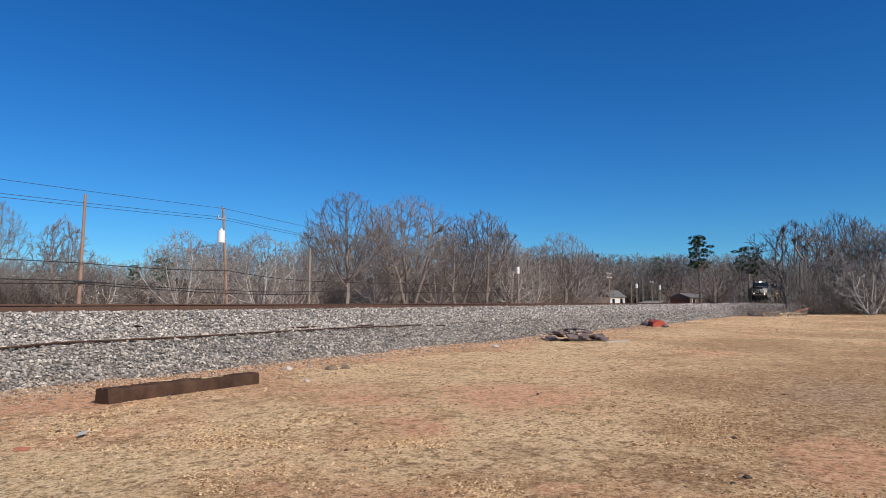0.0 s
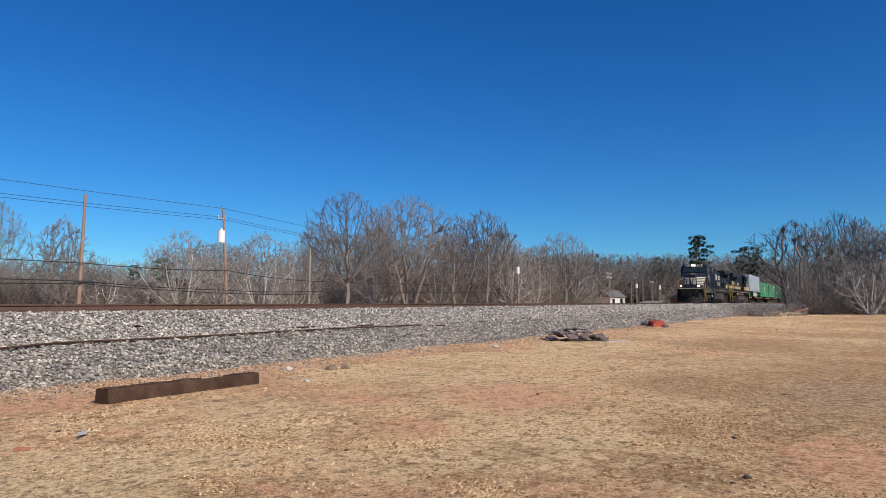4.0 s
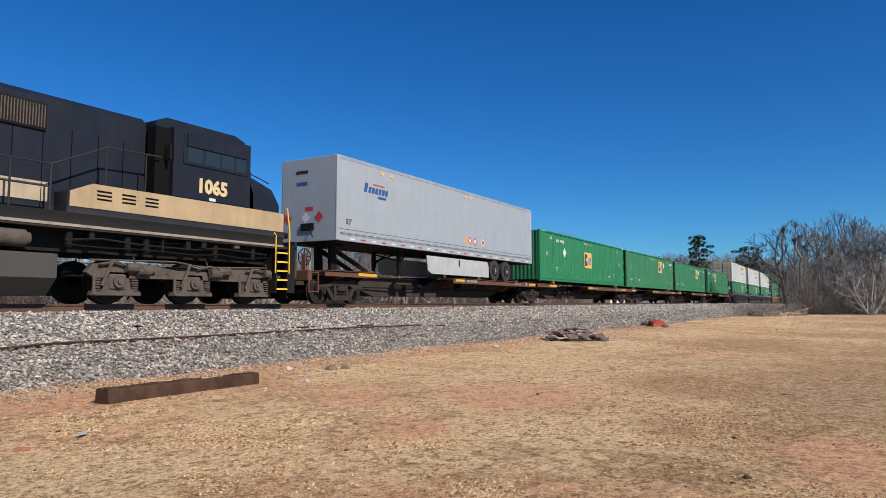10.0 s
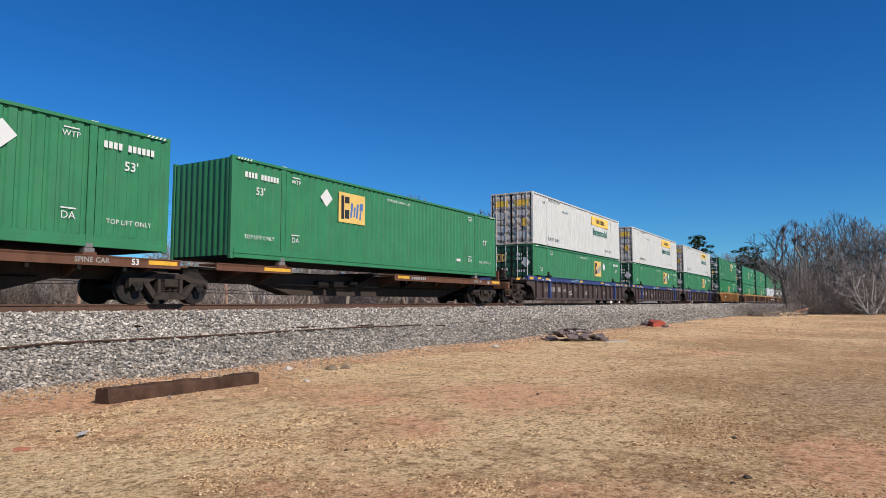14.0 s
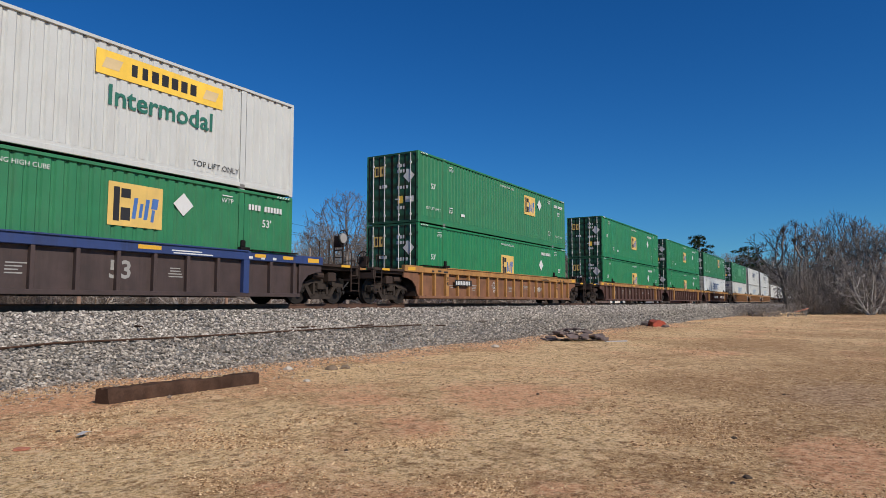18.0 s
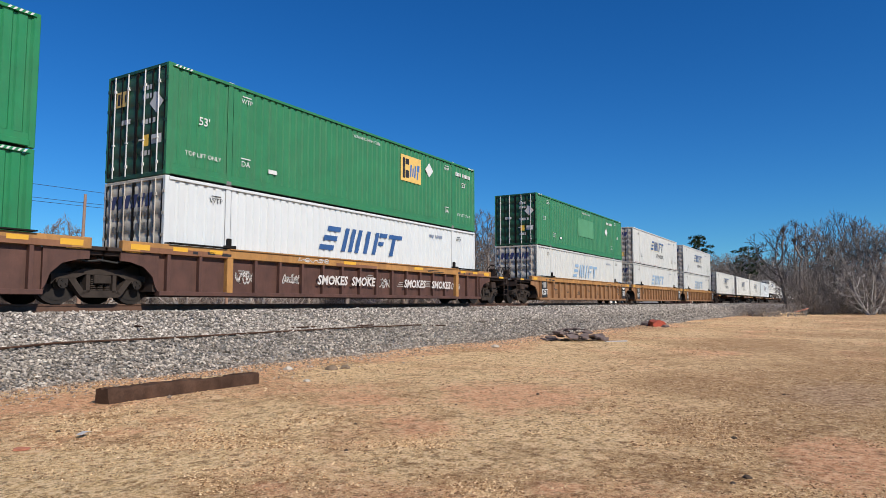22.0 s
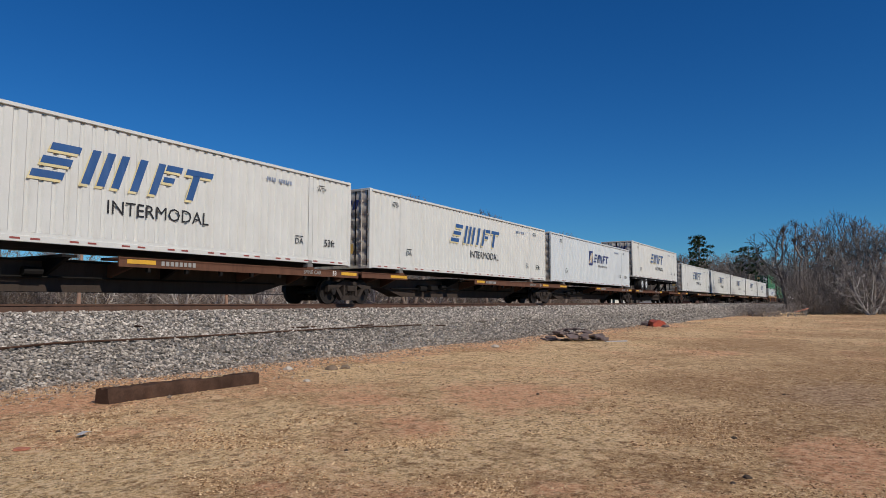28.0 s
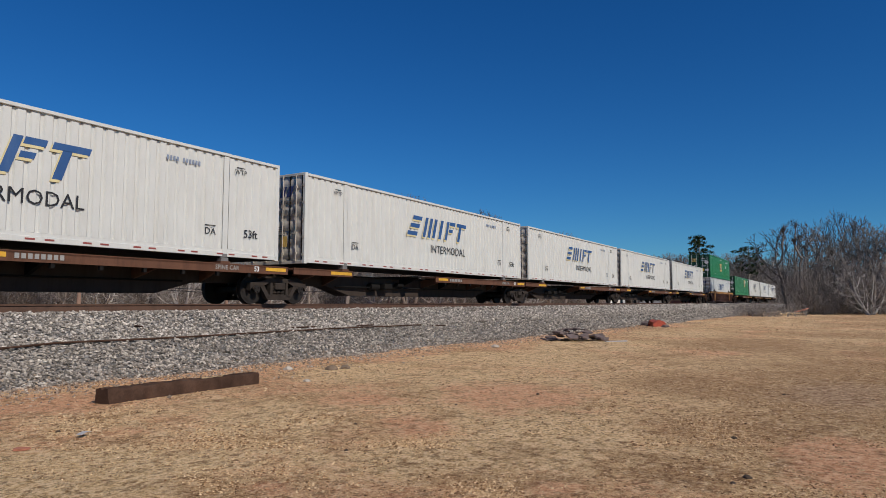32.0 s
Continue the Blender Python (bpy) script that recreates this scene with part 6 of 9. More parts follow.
def railing(loco, pts, y, z0, h, mat, n_end=2):
    """Posts with two rails along a walkway."""
    for x in pts:
        part("handrail_post", Geo().tube([(x, y, z0 - 0.15), (x, y, z0 + h)], 0.022, 6), mat, loco)
    part("handrail", Geo().tube([(pts[0], y, z0 + h), (pts[-1], y, z0 + h)], 0.02, 6), mat, loco)
    part("handrail", Geo().tube([(pts[0], y, z0 + h * 0.5), (pts[-1], y, z0 + h * 0.5)], 0.016, 6), mat, loco)


def step_well(loco, x0, x1, z0, z1, s, lean):
    """Corner steps with yellow edges."""
    g = Geo()
    y0, y1 = sorted((s * 0.95, s * 1.52))
    g.box(x0 - 0.04, x0, y0, y1, z0 - 0.1, z1).box(x1, x1 + 0.30, y0, y1, z0 - 0.1, z1)
    g.box(x0, x1, *sorted((s * 0.95, s * 0.98)), z0 - 0.1, z1)
    part("step_well", g, M["tank_black"], loco)
    for i in range(5):
        z = z0 + (z1 - z0) * i / 5
        st = part("step", B(x0, x1, *sorted((s * 1.05, s * 1.5)), z, z + 0.03), M["under"], loco)
        part("step_edge", B(x0, x1, *sorted((s * 1.5, s * 1.53)), z - 0.012, z + 0.035), M["safety"], st, "yellow step edge")


def grab(loco, pts):
    part("grab_rail", Geo().tube(pts, 0.02, 7), M["safety"], loco, "bright yellow grab rail")


def lamp_pair(loco, x, y, z, s, lit=True, gap=0.24):
    part("headlight_box", B(*sorted((x, x + s * 0.1)), y - gap, y + gap, z - 0.13, z + 0.13, 0.02), M["under"], loco)
    for d in (-gap / 2, gap / 2):
        part("headlight", Geo().cyl((x + s * 0.105, y + d, z), 0.1, 0.06, "x", 14), M["lamp"] if lit else M["glass"], loco, "round headlight lens")


def horn(loco, x, z):
    g = Geo().box(x - 0.25, x + 0.3, -0.12, 0.12, z, z + 0.06)
    for i, s in ((0, -1), (1, 1), (2, -1)):
        g.cyl((x - 0.2 + 0.2 * i, -0.2 + 0.2 * i, z + 0.16), 0.04, 0.4, "x", 8, 0.1 if s > 0 else 0.04)
        g.cyl((x - 0.2 + 0.2 * i + s * 0.2, -0.2 + 0.2 * i, z + 0.16), 0.1, 0.06, "x", 10)
    part("air_horn", g, M["under"], loco, "cluster of air horns")


def underfloor(c, spans, seed, z_top):
    """Pipes, brackets, small tanks and boxes that hang below the walkway."""
    rnd = random.Random(seed)
    for s in (-1, 1):
        for x0, x1 in spans:
            for k in range(3):
                z = z_top - 0.12 - 0.13 * k
                pts = [(x0 + (x1 - x0) * i / 7, s * (1.36 + 0.03 * k), z + rnd.uniform(-0.06, 0.05)) for i in range(8)]
                part("air_pipe", Geo().tube(pts, rnd.uniform(0.016, 0.03), 5), M[rnd.choice(("tank_black", "under", "under"))], c)
            x = x0
            while x < x1 - 0.3:
                w, h = rnd.uniform(0.1, 0.34), rnd.uniform(0.14, 0.42)
                kind = rnd.random()
                if kind < 0.4:
                    part("bracket", Geo().box(x, x + w * 0.4, *sorted((s * 1.15, s * 1.44)), z_top - h, z_top, 0.01), M["tank_black"], c)
                elif kind < 0.7:
                    part("junction_box", Geo().box(x, x + w, *sorted((s * 1.2, s * 1.46)), z_top - h, z_top - 0.05, 0.02), M[rnd.choice(("loco_truck", "tank_black"))], c)
                else:
                    part("filter_can", Geo().cyl((x + 0.1, s * 1.34, z_top - 0.28), 0.08, 0.34, "z", 10), M["under"], c)
                x += w + rnd.uniform(0.1, 0.6)


def truck_fittings(c, x, spread, seed):
    """Brake cylinders, dampers and sand hoses on a locomotive truck."""
    rnd = random.Random(seed)
    for s in (-1, 1):
        for q in (-spread, 0.0, spread):
            part("brake_cylinder", Geo().cyl((x + q + 0.62, s * 1.24, 0.80), 0.13, 0.34, "x", 12).cyl((x + q + 0.84, s * 1.24, 0.80), 0.05, 0.2, "x", 8), M["loco_truck"], c, "dusty brake cylinder")
            if seed > 2:
                part("damper", Geo().tube([(x + q - 0.42, s * 1.25, 0.42), (x + q - 0.30, s * 1.27, 0.72), (x + q - 0.18, s * 1.27, 1.02)], 0.04, 7), M["loco_truck"], c)
            part("sand_hose", Geo().tube([(x + q + 0.35, s * 1.2, 1.15), (x + q + 0.44, s * 1.26, 0.8), (x + q + 0.52, s * 1.1, 0.35), (x + q + 0.48, s * 0.85, 0.12)], 0.024, 6), M["rubber"], c)
            if seed > 2:
                part("brake_lever", Geo().box(x + q - 0.6, x + q - 0.54, *sorted((s * 1.16, s * 1.2)), 0.22, 0.82 + rnd.uniform(-0.05, 0.05)), M["loco_truck"], c)


def frame_and_tank(L, tank0, tank1, tank_z, sill_mat, c):
    # frame coloured black to carry the shade under the deck's overhang
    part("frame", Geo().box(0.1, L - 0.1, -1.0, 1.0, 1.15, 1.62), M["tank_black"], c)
    part("deck", B(0.05, L - 0.05, -1.5, 1.5, 1.62, 1.70), M["loco_sill"], c)
    part("fuel_tank", Geo().prism([(-1.1, 0.18), (1.1, 0.18), (1.5, 0.55), (1.5, tank_z), (1.3, tank_z + 0.02), (-1.3, tank_z + 0.02), (-1.5, tank_z), (-1.5, 0.55)], "x", tank0 + 0.15, tank1)
         .prism([(-1.1, 0.3), (1.1, 0.3), (1.35, 0.6), (1.35, tank_z), (-1.35, tank_z), (-1.35, 0.6)], "x", tank0, tank0 + 0.15), M["tank"], c, "dusty dark grey fuel tank")


def lead_locomotive():
    """Wide-cab six-axle locomotive; its nose looks to -x. x = 0 at the front pilot."""
    L = 21.3
    c = thing("locomotive", "black six-axle diesel locomotive with white nose stripes leading the train", "locomotive", "locomotives of the train")
    P = M["loco"]
    frame_and_tank(L, 7.3, 15.0, 1.30, M["loco_sill"], c)
    part("tank_filler", Geo().box(9.0, 9.3, -1.42, -1.2, 1.31, 1.42, 0.02), M["under"], c)
    part("bell", Geo().cyl((7.1, -1.3, 0.92), 0.16, 0.22, "z", 12, 0.08).box(7.0, 7.2, -1.35, -1.25, 1.02, 1.3), M["steel"], c, "brass-grey bell")
    for s in (-1, 1):
        part("sill_stripe", B(0.9, L - 0.3, *sorted((s * 1.5, s * 1.515)), 1.66, 1.71), M["sill_dust"], c, "thin dusty pale sill stripe")
        part("side_sill", B(8.7, L - 0.3, *sorted((s * 1.40, s * 1.50)), 1.40, 1.76, 0.01), M["loco_sill"], c)
        part("side_sill", B(0.9, 8.7, *sorted((s * 1.40, s * 1.50)), 1.66, 1.76, 0.01), M["loco_sill"], c)
    # nose with chamfered edges, windshield and cab
    nose = Geo()
    ring0 = [(-0.66, 1.72), (-0.70, 2.90), (-0.45, 3.38), (0.45, 3.38), (0.70, 2.90), (0.66, 1.72)]
    ring1 = [(-1.48, 1.72), (-1.48, 3.05), (-1.30, 3.66), (1.30, 3.66), (1.48, 3.05), (1.48, 1.72)]
    nose.v = [(0.45, y, z) for y, z in ring0] + [(2.45, y, z) for y, z in ring1]
    nose.f = [tuple(range(6))] + [(i, (i + 1) % 6, 6 + (i + 1) % 6, 6 + i) for i in range(6)]
    part("nose", nose, P, c)

    def nose_y(x, z):
        k = (x - 0.45) / 2.0
        lo = 0.66 + 0.04 * (z - 1.72) / 1.18
        return lo + (1.48 - lo) * k
    for i in range(5):
        z = 2.20 + i * 0.195
        x1 = 1.80 + i * 0.13
        for s in (-1, 1):
            g = Geo()
            for x, zz in ((0.44, z), (x1 - 0.05, z), (x1, z + 0.11), (0.44, z + 0.11)):
                g.v.append((x, s * (nose_y(x, zz) + 0.012), zz))
            g.f = [(0, 1, 2, 3)]
            part("nose_stripe", g, M["stripe_white"], c, "white nose stripe")
    part("nose_emblem", Geo().prism([(-0.62, 2.2), (-0.2, 2.2), (0.02, 3.0), (-0.64, 3.0)], "x", 0.435, 0.446), M["stripe_white"], c, "white emblem patch on the nose")
    for i in range(4):
        part("nose_stripe", Geo().box(0.435, 0.447, 0.12, 0.62, 2.24 + i * 0.22, 2.36 + i * 0.22), M["stripe_white"], c)
    part("nose_door", B(0.43, 0.446, 0.1, 0.6, 1.75, 2.2, 0.004), P, c)
    cab = Geo().prism([(2.30, 1.72), (2.30, 3.62), (2.72, 4.46), (2.80, 4.66), (3.05, 4.76), (5.0, 4.76), (5.0, 1.72)], "y", -1.28, 1.28)
    part("cab", cab, P, c)
    for s in (-1, 1):
        y0, y1 = sorted((s * 1.28, s * 1.50))
        part("cab_side", Geo().prism([(2.42, 1.72), (2.42, 3.2), (2.75, 4.30), (2.90, 4.42), (5.0, 4.42), (5.0, 1.72)], "y", y0, y1).prism([(2.90, 4.42), (3.0, 4.60), (5.0, 4.60), (5.0, 4.42)], "y", *sorted((s * 1.2, s * 1.44))), P, c)
        for x0, x1, z0, z1 in ((2.98, 3.36, 3.68, 4.22), (3.48, 3.90, 3.62, 4.18), (3.93, 4.36, 3.60, 4.16), (4.50, 4.88, 3.58, 4.10)):
            w = part("side_window", B(x0, x1, *sorted((s * 1.49, s * 1.507)), z0, z1), M["glass"], c, "dark cab side window")
            part("window_frame", Geo().box(x0 - 0.03, x0, *sorted((s * 1.48, s * 1.525)), z0 - 0.03, z1 + 0.03).box(x1, x1 + 0.03, *sorted((s * 1.48, s * 1.525)), z0 - 0.03, z1 + 0.03)
                 .box(x0, x1, *sorted((s * 1.48, s * 1.525)), z0 - 0.03, z0).box(x0, x1, *sorted((s * 1.48, s * 1.525)), z1, z1 + 0.03), M["door_grey"], w)
        part("cab_vent", B(3.6, 4.15, *sorted((s * 1.49, s * 1.51)), 2.05, 2.55, 0.005), M["under"], c)
        part("lower_ledge", Geo().box(2.5, 5.0, *sorted((s * 1.49, s * 1.53)), 2.72, 2.76), P, c)
    me = letters("4315", 0.48, "mark_white", 0.01)
    part("road_number", me, None, c, "white painted road number", pose(4.0, -1.508, 3.18))
    part("road_number", me, None, c, "white painted road number", pose(4.0, 1.508, 3.18, 0, 0, 180))
    part("stencil", plate(0.22, 0.08, "mark_white"), None, c, "", pose(4.0, -1.508, 2.86))
    part("stencil", plate(0.45, 0.06, "mark_white"), None, c, "", pose(4.75, -1.508, 2.80))
    # windshield and number boards
    for y0, y1 in ((-1.22, -0.66), (-0.60, -0.05), (0.05, 0.60), (0.66, 1.22)):
        g = Geo()
        for y in (y0, y1):
            for x, z in ((2.345, 3.74), (2.66, 4.37)):
                g.v.append((x - 0.03, y, z))
        g.f = [(0, 2, 3, 1)]
        g2 = Geo()
        g2.v = g.v + [(x + 0.02, y, z) for x, y, z in g.v]
        g2.f = [(0, 2, 3, 1), (4, 5, 7, 6), (0, 1, 5, 4), (2, 6, 7, 3), (0, 4, 6, 2), (1, 3, 7, 5)]
        part("windshield", g2, M["glass"], c, "dark windshield pane")
    part("brow_band", Geo().prism([(2.66, 4.40), (2.60, 4.42), (2.66, 4.70), (2.80, 4.70)], "y", -1.0, 1.0), M["stripe_white"], c, "white band over the windshield")
    for y in (-0.58, 0.58):
        part("number_board", B(2.55, 2.68, y - 0.32, y + 0.32, 4.48, 4.70, 0.03), M["mark_black"], c, "black number board")
        me = letters("4315", 0.2, "mark_white", 0.008)
        part("board_number", me, None, c, "", pose(2.545, y, 4.595, 0, 0, -90))
    lamp_pair(c, 2.62, 0.0, 4.58, -1)
    part("roof_gear", Geo().box(3.2, 4.6, -0.5, 0.5, 4.75, 4.82, 0.02).box(3.0, 3.2, -0.7, -0.5, 4.75, 4.84, 0.01).box(4.7, 4.95, 0.2, 0.6, 4.75, 4.85, 0.02), M["under"], c)
    # front platform, pilot and plough
    part("pilot", Geo().box(0.0, 0.12, -1.0, 1.0, 0.75, 1.66, 0.02), M["tank_black"], c)
    part("platform_edge", B(-0.02, 0.02, -1.3, 1.3, 1.66, 1.76), M["cream_stripe"], c)
    plow = Geo()
    for i in range(6):                       # a curved blade, swept back to both sides
        k = i / 5
        x, z = 0.02 - 0.34 * k ** 2, 1.12 - 0.98 * k
        w = 1.36 + 0.14 * k
        for j in range(9):
            u = -1 + 2 * j / 8
            plow.v.append((x + 0.55 * abs(u) ** 1.6 - 0.10, w * u, z if abs(u) > 0.3 else min(z, 0.72)))
    plow.f = [(9 * i + j, 9 * i + j + 1, 9 * i + j + 10, 9 * i + j + 9) for i in range(5) for j in range(8)]
    n = len(plow.v)
    plow.f += [tuple(q + n for q in f[::-1]) for f in plow.f]
    plow.v += [(x + 0.04, y, z) for x, y, z in plow.v]
    rim = [9 * 0 + j for j in range(9)] + [9 * i + 8 for i in range(1, 6)] + [45 + j for j in range(7, -1, -1)] + [9 * i for i in range(4, 0, -1)]
    plow.f += [(p, q, q + n, p + n) for p, q in zip(rim, rim[1:] + rim[:1])]
    part("plough", plow, M["tank_black"], c, "black steel snow plough")
    coupler(c, -0.35, -1, 0.88)
    for y in (-1.0, 1.0):
        part("ditch_light", Geo().cyl((0.03, y, 2.02), 0.12, 0.12, "x", 14), M["under"], c)
        part("light_hood", Geo().tube([(-0.13, y + 0.115 * math.cos(k * math.pi / 8), 2.02 + 0.115 * math.sin(k * math.pi / 8)) for k in range(17)], 0.012, 5).tube([(-0.03, y + 0.115 * math.cos(k * math.pi / 8), 2.02 + 0.115 * math.sin(k * math.pi / 8)) for k in range(17)], 0.05, 5), M["under"], c, "round hood of the ditch light")
        part("ditch_lens", Geo().cyl((-0.055, y, 2.02), 0.085, 0.02, "x", 14), M["lamp"], c, "lit ditch light lens")
        part("ditch_bracket", B(0.0, 0.15, y - 0.05, y + 0.05, 1.7, 1.93), M["under"], c)
    for y in (-0.75, -0.35, 0.35, 0.75):
        part("handrail_post", B(0.03, 0.1, y - 0.05, y + 0.05, 1.70, 2.78, 0.01), M["mark_black"], c)
    for y0, y1 in ((-0.75, -0.35), (0.35, 0.75)):
        part("handrail", Geo().tube([(0.06, y0, 2.78), (0.06, y1, 2.78)], 0.025, 6), M["mark_black"], c)
    for k in range(5):
        y = -0.7 + 0.35 * k
        part("air_hose", Geo().tube([(0.0, y, 1.45), (-0.18, y - 0.05, 1.3), (-0.22, y + 0.1, 1.05), (-0.1, y + 0.2, 0.95)], 0.028, 6), M["rubber"], c)
    for s in (-1, 1):
        step_well(c, 0.42, 0.95, 0.42, 1.66, s, 0)
        step_well(c, L - 0.95, L - 0.42, 0.42, 1.66, s, 0)
        grab(c, [(0.36, s * 1.52, 1.25), (0.36, s * 1.52, 2.1), (0.50, s * 1.25, 2.80), (0.50, s * 1.1, 2.80)])
        grab(c, [(1.24, s * 1.56, 0.9), (1.24, s * 1.56, 2.2), (0.98, s * 1.45, 2.75), (0.88, s * 1.40, 2.77)])
        grab(c, [(L - 0.36, s * 1.54, 0.9), (L - 0.36, s * 1.54, 2.3), (L - 0.46, s * 1.3, 2.72)])
        grab(c, [(L - 1.0, s * 1.54, 1.7), (L - 1.0, s * 1.54, 2.6), (L - 1.1, s * 1.5, 2.7)])
    # equipment boxes and hood behind the cab
    part("equipment_box", Geo().box(5.0, 8.65, -1.49, 1.49, 1.72, 3.42, 0.02), P, c)
    part("upper_box", Geo().prism([(-1.36, 3.3), (-1.36, 4.46), (-1.0, 4.72), (1.0, 4.72), (1.36, 4.46), (1.36, 3.3)], "x", 5.0, 9.3)
         .prism([(-1.05, 3.3), (-1.05, 4.45), (-0.85, 4.66), (0.85, 4.66), (1.05, 4.45), (1.05, 3.3)], "x", 9.3, 10.9), P, c)
    part("lower_hood", B(8.6, 10.9, -0.98, 0.98, 1.70, 3.35, 0.01), P, c)
    part("roof_lip", Geo().box(5.0, 9.6, -1.40, 1.40, 4.44, 4.48), M["tank_black"], c)
    for s in (-1, 1):
        for i, x in enumerate((5.5, 6.55, 7.6)):
            y0, y1 = sorted((s * 1.36, s * 1.39))
            # dark backing paints the shade behind the slats
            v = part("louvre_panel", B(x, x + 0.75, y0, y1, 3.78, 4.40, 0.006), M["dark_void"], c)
            for k in range(6):
                part("slat", Geo().prism([(s * 1.385, 3.82 + k * 0.095), (s * 1.425, 3.80 + k * 0.095), (s * 1.425, 3.815 + k * 0.095), (s * 1.385, 3.855 + k * 0.095)], "x", x + 0.03, x + 0.72), M["under"], v)
            part("post", B(x + 0.80, x + 0.87, *sorted((s * 1.36, s * 1.42)), 3.74, 4.42), M["steel"], c, "bare metal louvre post")
        part("box_rail", Geo().tube([(5.1, s * 1.46, 3.5), (9.3, s * 1.46, 3.5)], 0.02, 5), M["under"], c)
        part("conduit", Geo().tube([(8.8, s * 1.08, 3.9), (9.6, s * 1.0, 3.3), (10.4, s * 1.0, 2.9)], 0.03, 5), M["under"], c)
        part("conduit", Geo().tube([(9.4, s * 1.1, 4.5), (10.0, s * 1.06, 3.7), (10.7, s * 1.06, 3.0)], 0.03, 5), M["under"], c)
        part("grille", B(10.0, 10.55, *sorted((s * 1.05, s * 1.08)), 3.85, 4.25, 0.006), M["under"], c)
        for x in (5.0, 6.2, 7.5, 8.64):
            part("panel_joint", B(x - 0.012, x + 0.012, *sorted((s * 1.488, s * 1.498)), 1.8, 3.40), M["dark_void"], c)
        part("box_ledge", B(5.0, 8.6, *sorted((s * 1.49, s * 1.53)), 2.30, 2.34), P, c)
    hood = Geo().prism([(-0.95, 1.70), (-0.95, 4.10), (-0.72, 4.33), (0.72, 4.33), (0.95, 4.10), (0.95, 1.70)], "x", 10.9, 16.3)
    part("engine_hood", hood, P, c)
    for s in (-1, 1):
        for i in range(9):
            x = 11.2 + i * 0.58
            part("hood_door", B(x, x + 0.54, *sorted((s * 0.95, s * 0.968)), 1.95, 3.95, 0.004), P, c)
        part("hood_post", B(10.85, 11.05, *sorted((s * 0.9, s * 1.02)), 1.7, 4.5, 0.01), P, c)
    horn(c, 13.0, 4.33)
    part("exhaust_stack", Geo().box(14.1, 15.5, -0.5, 0.5, 4.33, 4.52, 0.03).box(14.0, 15.6, -0.58, 0.58, 4.52, 4.56), M["dark_void"], c, "sooty exhaust stack")
    # radiator cab with overhanging wings
    part("radiator_hood", B(16.3, 20.9, -0.95, 0.95, 1.70, 4.2, 0.02), P, c)
    part("radiator_wing", Geo().prism([(-1.0, 3.62), (-1.52, 4.02), (-1.56, 4.08), (-1.56, 4.36), (-1.48, 4.42), (1.48, 4.42), (1.56, 4.36), (1.56, 4.08), (1.52, 4.02), (1.0, 3.62)], "x", 16.4, 21.0), P, c, "overhanging radiator wing")
    for s in (-1, 1):
        # black sheet on the wing's underside puts the overhang's shade into colour
        q = part("radiator_screen", Geo().prism([(s * 1.0, 3.612), (s * 1.525, 4.016), (s * 1.525, 4.0), (s * 1.0, 3.596)], "x", 16.5, 20.9), M["dark_void"], c, "radiator intake screen coloured black for the shade under the wing")
        for k in range(9):
            part("slat", Geo().prism([(s * 1.02, 3.60), (s * 1.50, 3.97), (s * 1.50, 3.94), (s * 1.02, 3.57)], "x", 16.6 + k * 0.53, 16.64 + k * 0.53), M["tank_black"], q)
    part("radiator_top", Geo().box(16.5, 20.8, -1.2, 1.2, 4.42, 4.48, 0.01), M["under"], c)
    for s in (-1, 1):
        for i in range(6):
            x = 16.6 + i * 0.7
            d = part("hood_door", B(x, x + 0.62, *sorted((s * 0.95, s * 0.972)), 1.95, 3.45, 0.006), P, c)
            for k in range(9):
                part("slat", B(x + 0.1 + k * 0.05, x + 0.12 + k * 0.05, *sorted((s * 0.97, s * 0.985)), 2.1, 2.85), M["under"], d)
        for x in (18.2, 19.5, 20.3):
            part("data_plate", plate(0.2, 0.14, "mark_white"), None, c, "white data plate", pose(x, s * 0.985, 3.15, 0, 0, 0 if s < 0 else 180))
        pts = []
        for i in range(17):
            a = 2 * math.pi * i / 16
            pts.append((18.75 + 0.3 * math.cos(a), s * 1.03, 2.85 + 0.3 * math.sin(a)))
        part("fan_guard", Geo().tube(pts, 0.03, 5).cyl((18.75, s * 1.0, 2.85), 0.1, 0.08, "y", 10).tube([pts[0], pts[8]], 0.015, 4).tube([pts[4], pts[12]], 0.015, 4), M["under"], c)
        railing(c, [8.75, 9.6, 11.2, 13.2, 15.2, 17.2, 19.0, 20.2, 20.95], s * 1.47, 1.76, 0.98, M["mark_black"])
        railing(c, [L - 0.08, L - 0.02], s * 0.6, 1.76, 0.98, M["mark_black"])
    part("rear_hood_end", B(20.9, 20.94, -0.9, 0.9, 1.8, 4.1), P, c)
    for k in range(7):
        part("rung", Geo().tube([(20.95, -0.85, 2.3 + 0.28 * k), (21.03, -0.85, 2.3 + 0.28 * k), (21.03, -0.5, 2.3 + 0.28 * k), (20.95, -0.5, 2.3 + 0.28 * k)], 0.014, 5), M["under"], c)
    lamp_pair(c, 20.96, 0.0, 3.7, 1, False)
    part("rear_pilot", B(L - 0.12, L, -1.5, 1.5, 0.75, 1.72, 0.02), M["loco_sill"], c)
    coupler(c, L + 0.3, 1, 0.88)
    for k in range(5):
        y = -0.7 + 0.3 * k
        part("air_hose", Geo().tube([(L, y, 1.5), (L + 0.25, y - 0.05, 1.25), (L + 0.4, y + 0.1, 1.0), (L + 0.62, y, 1.15)], 0.028, 6), M["rubber"], c)
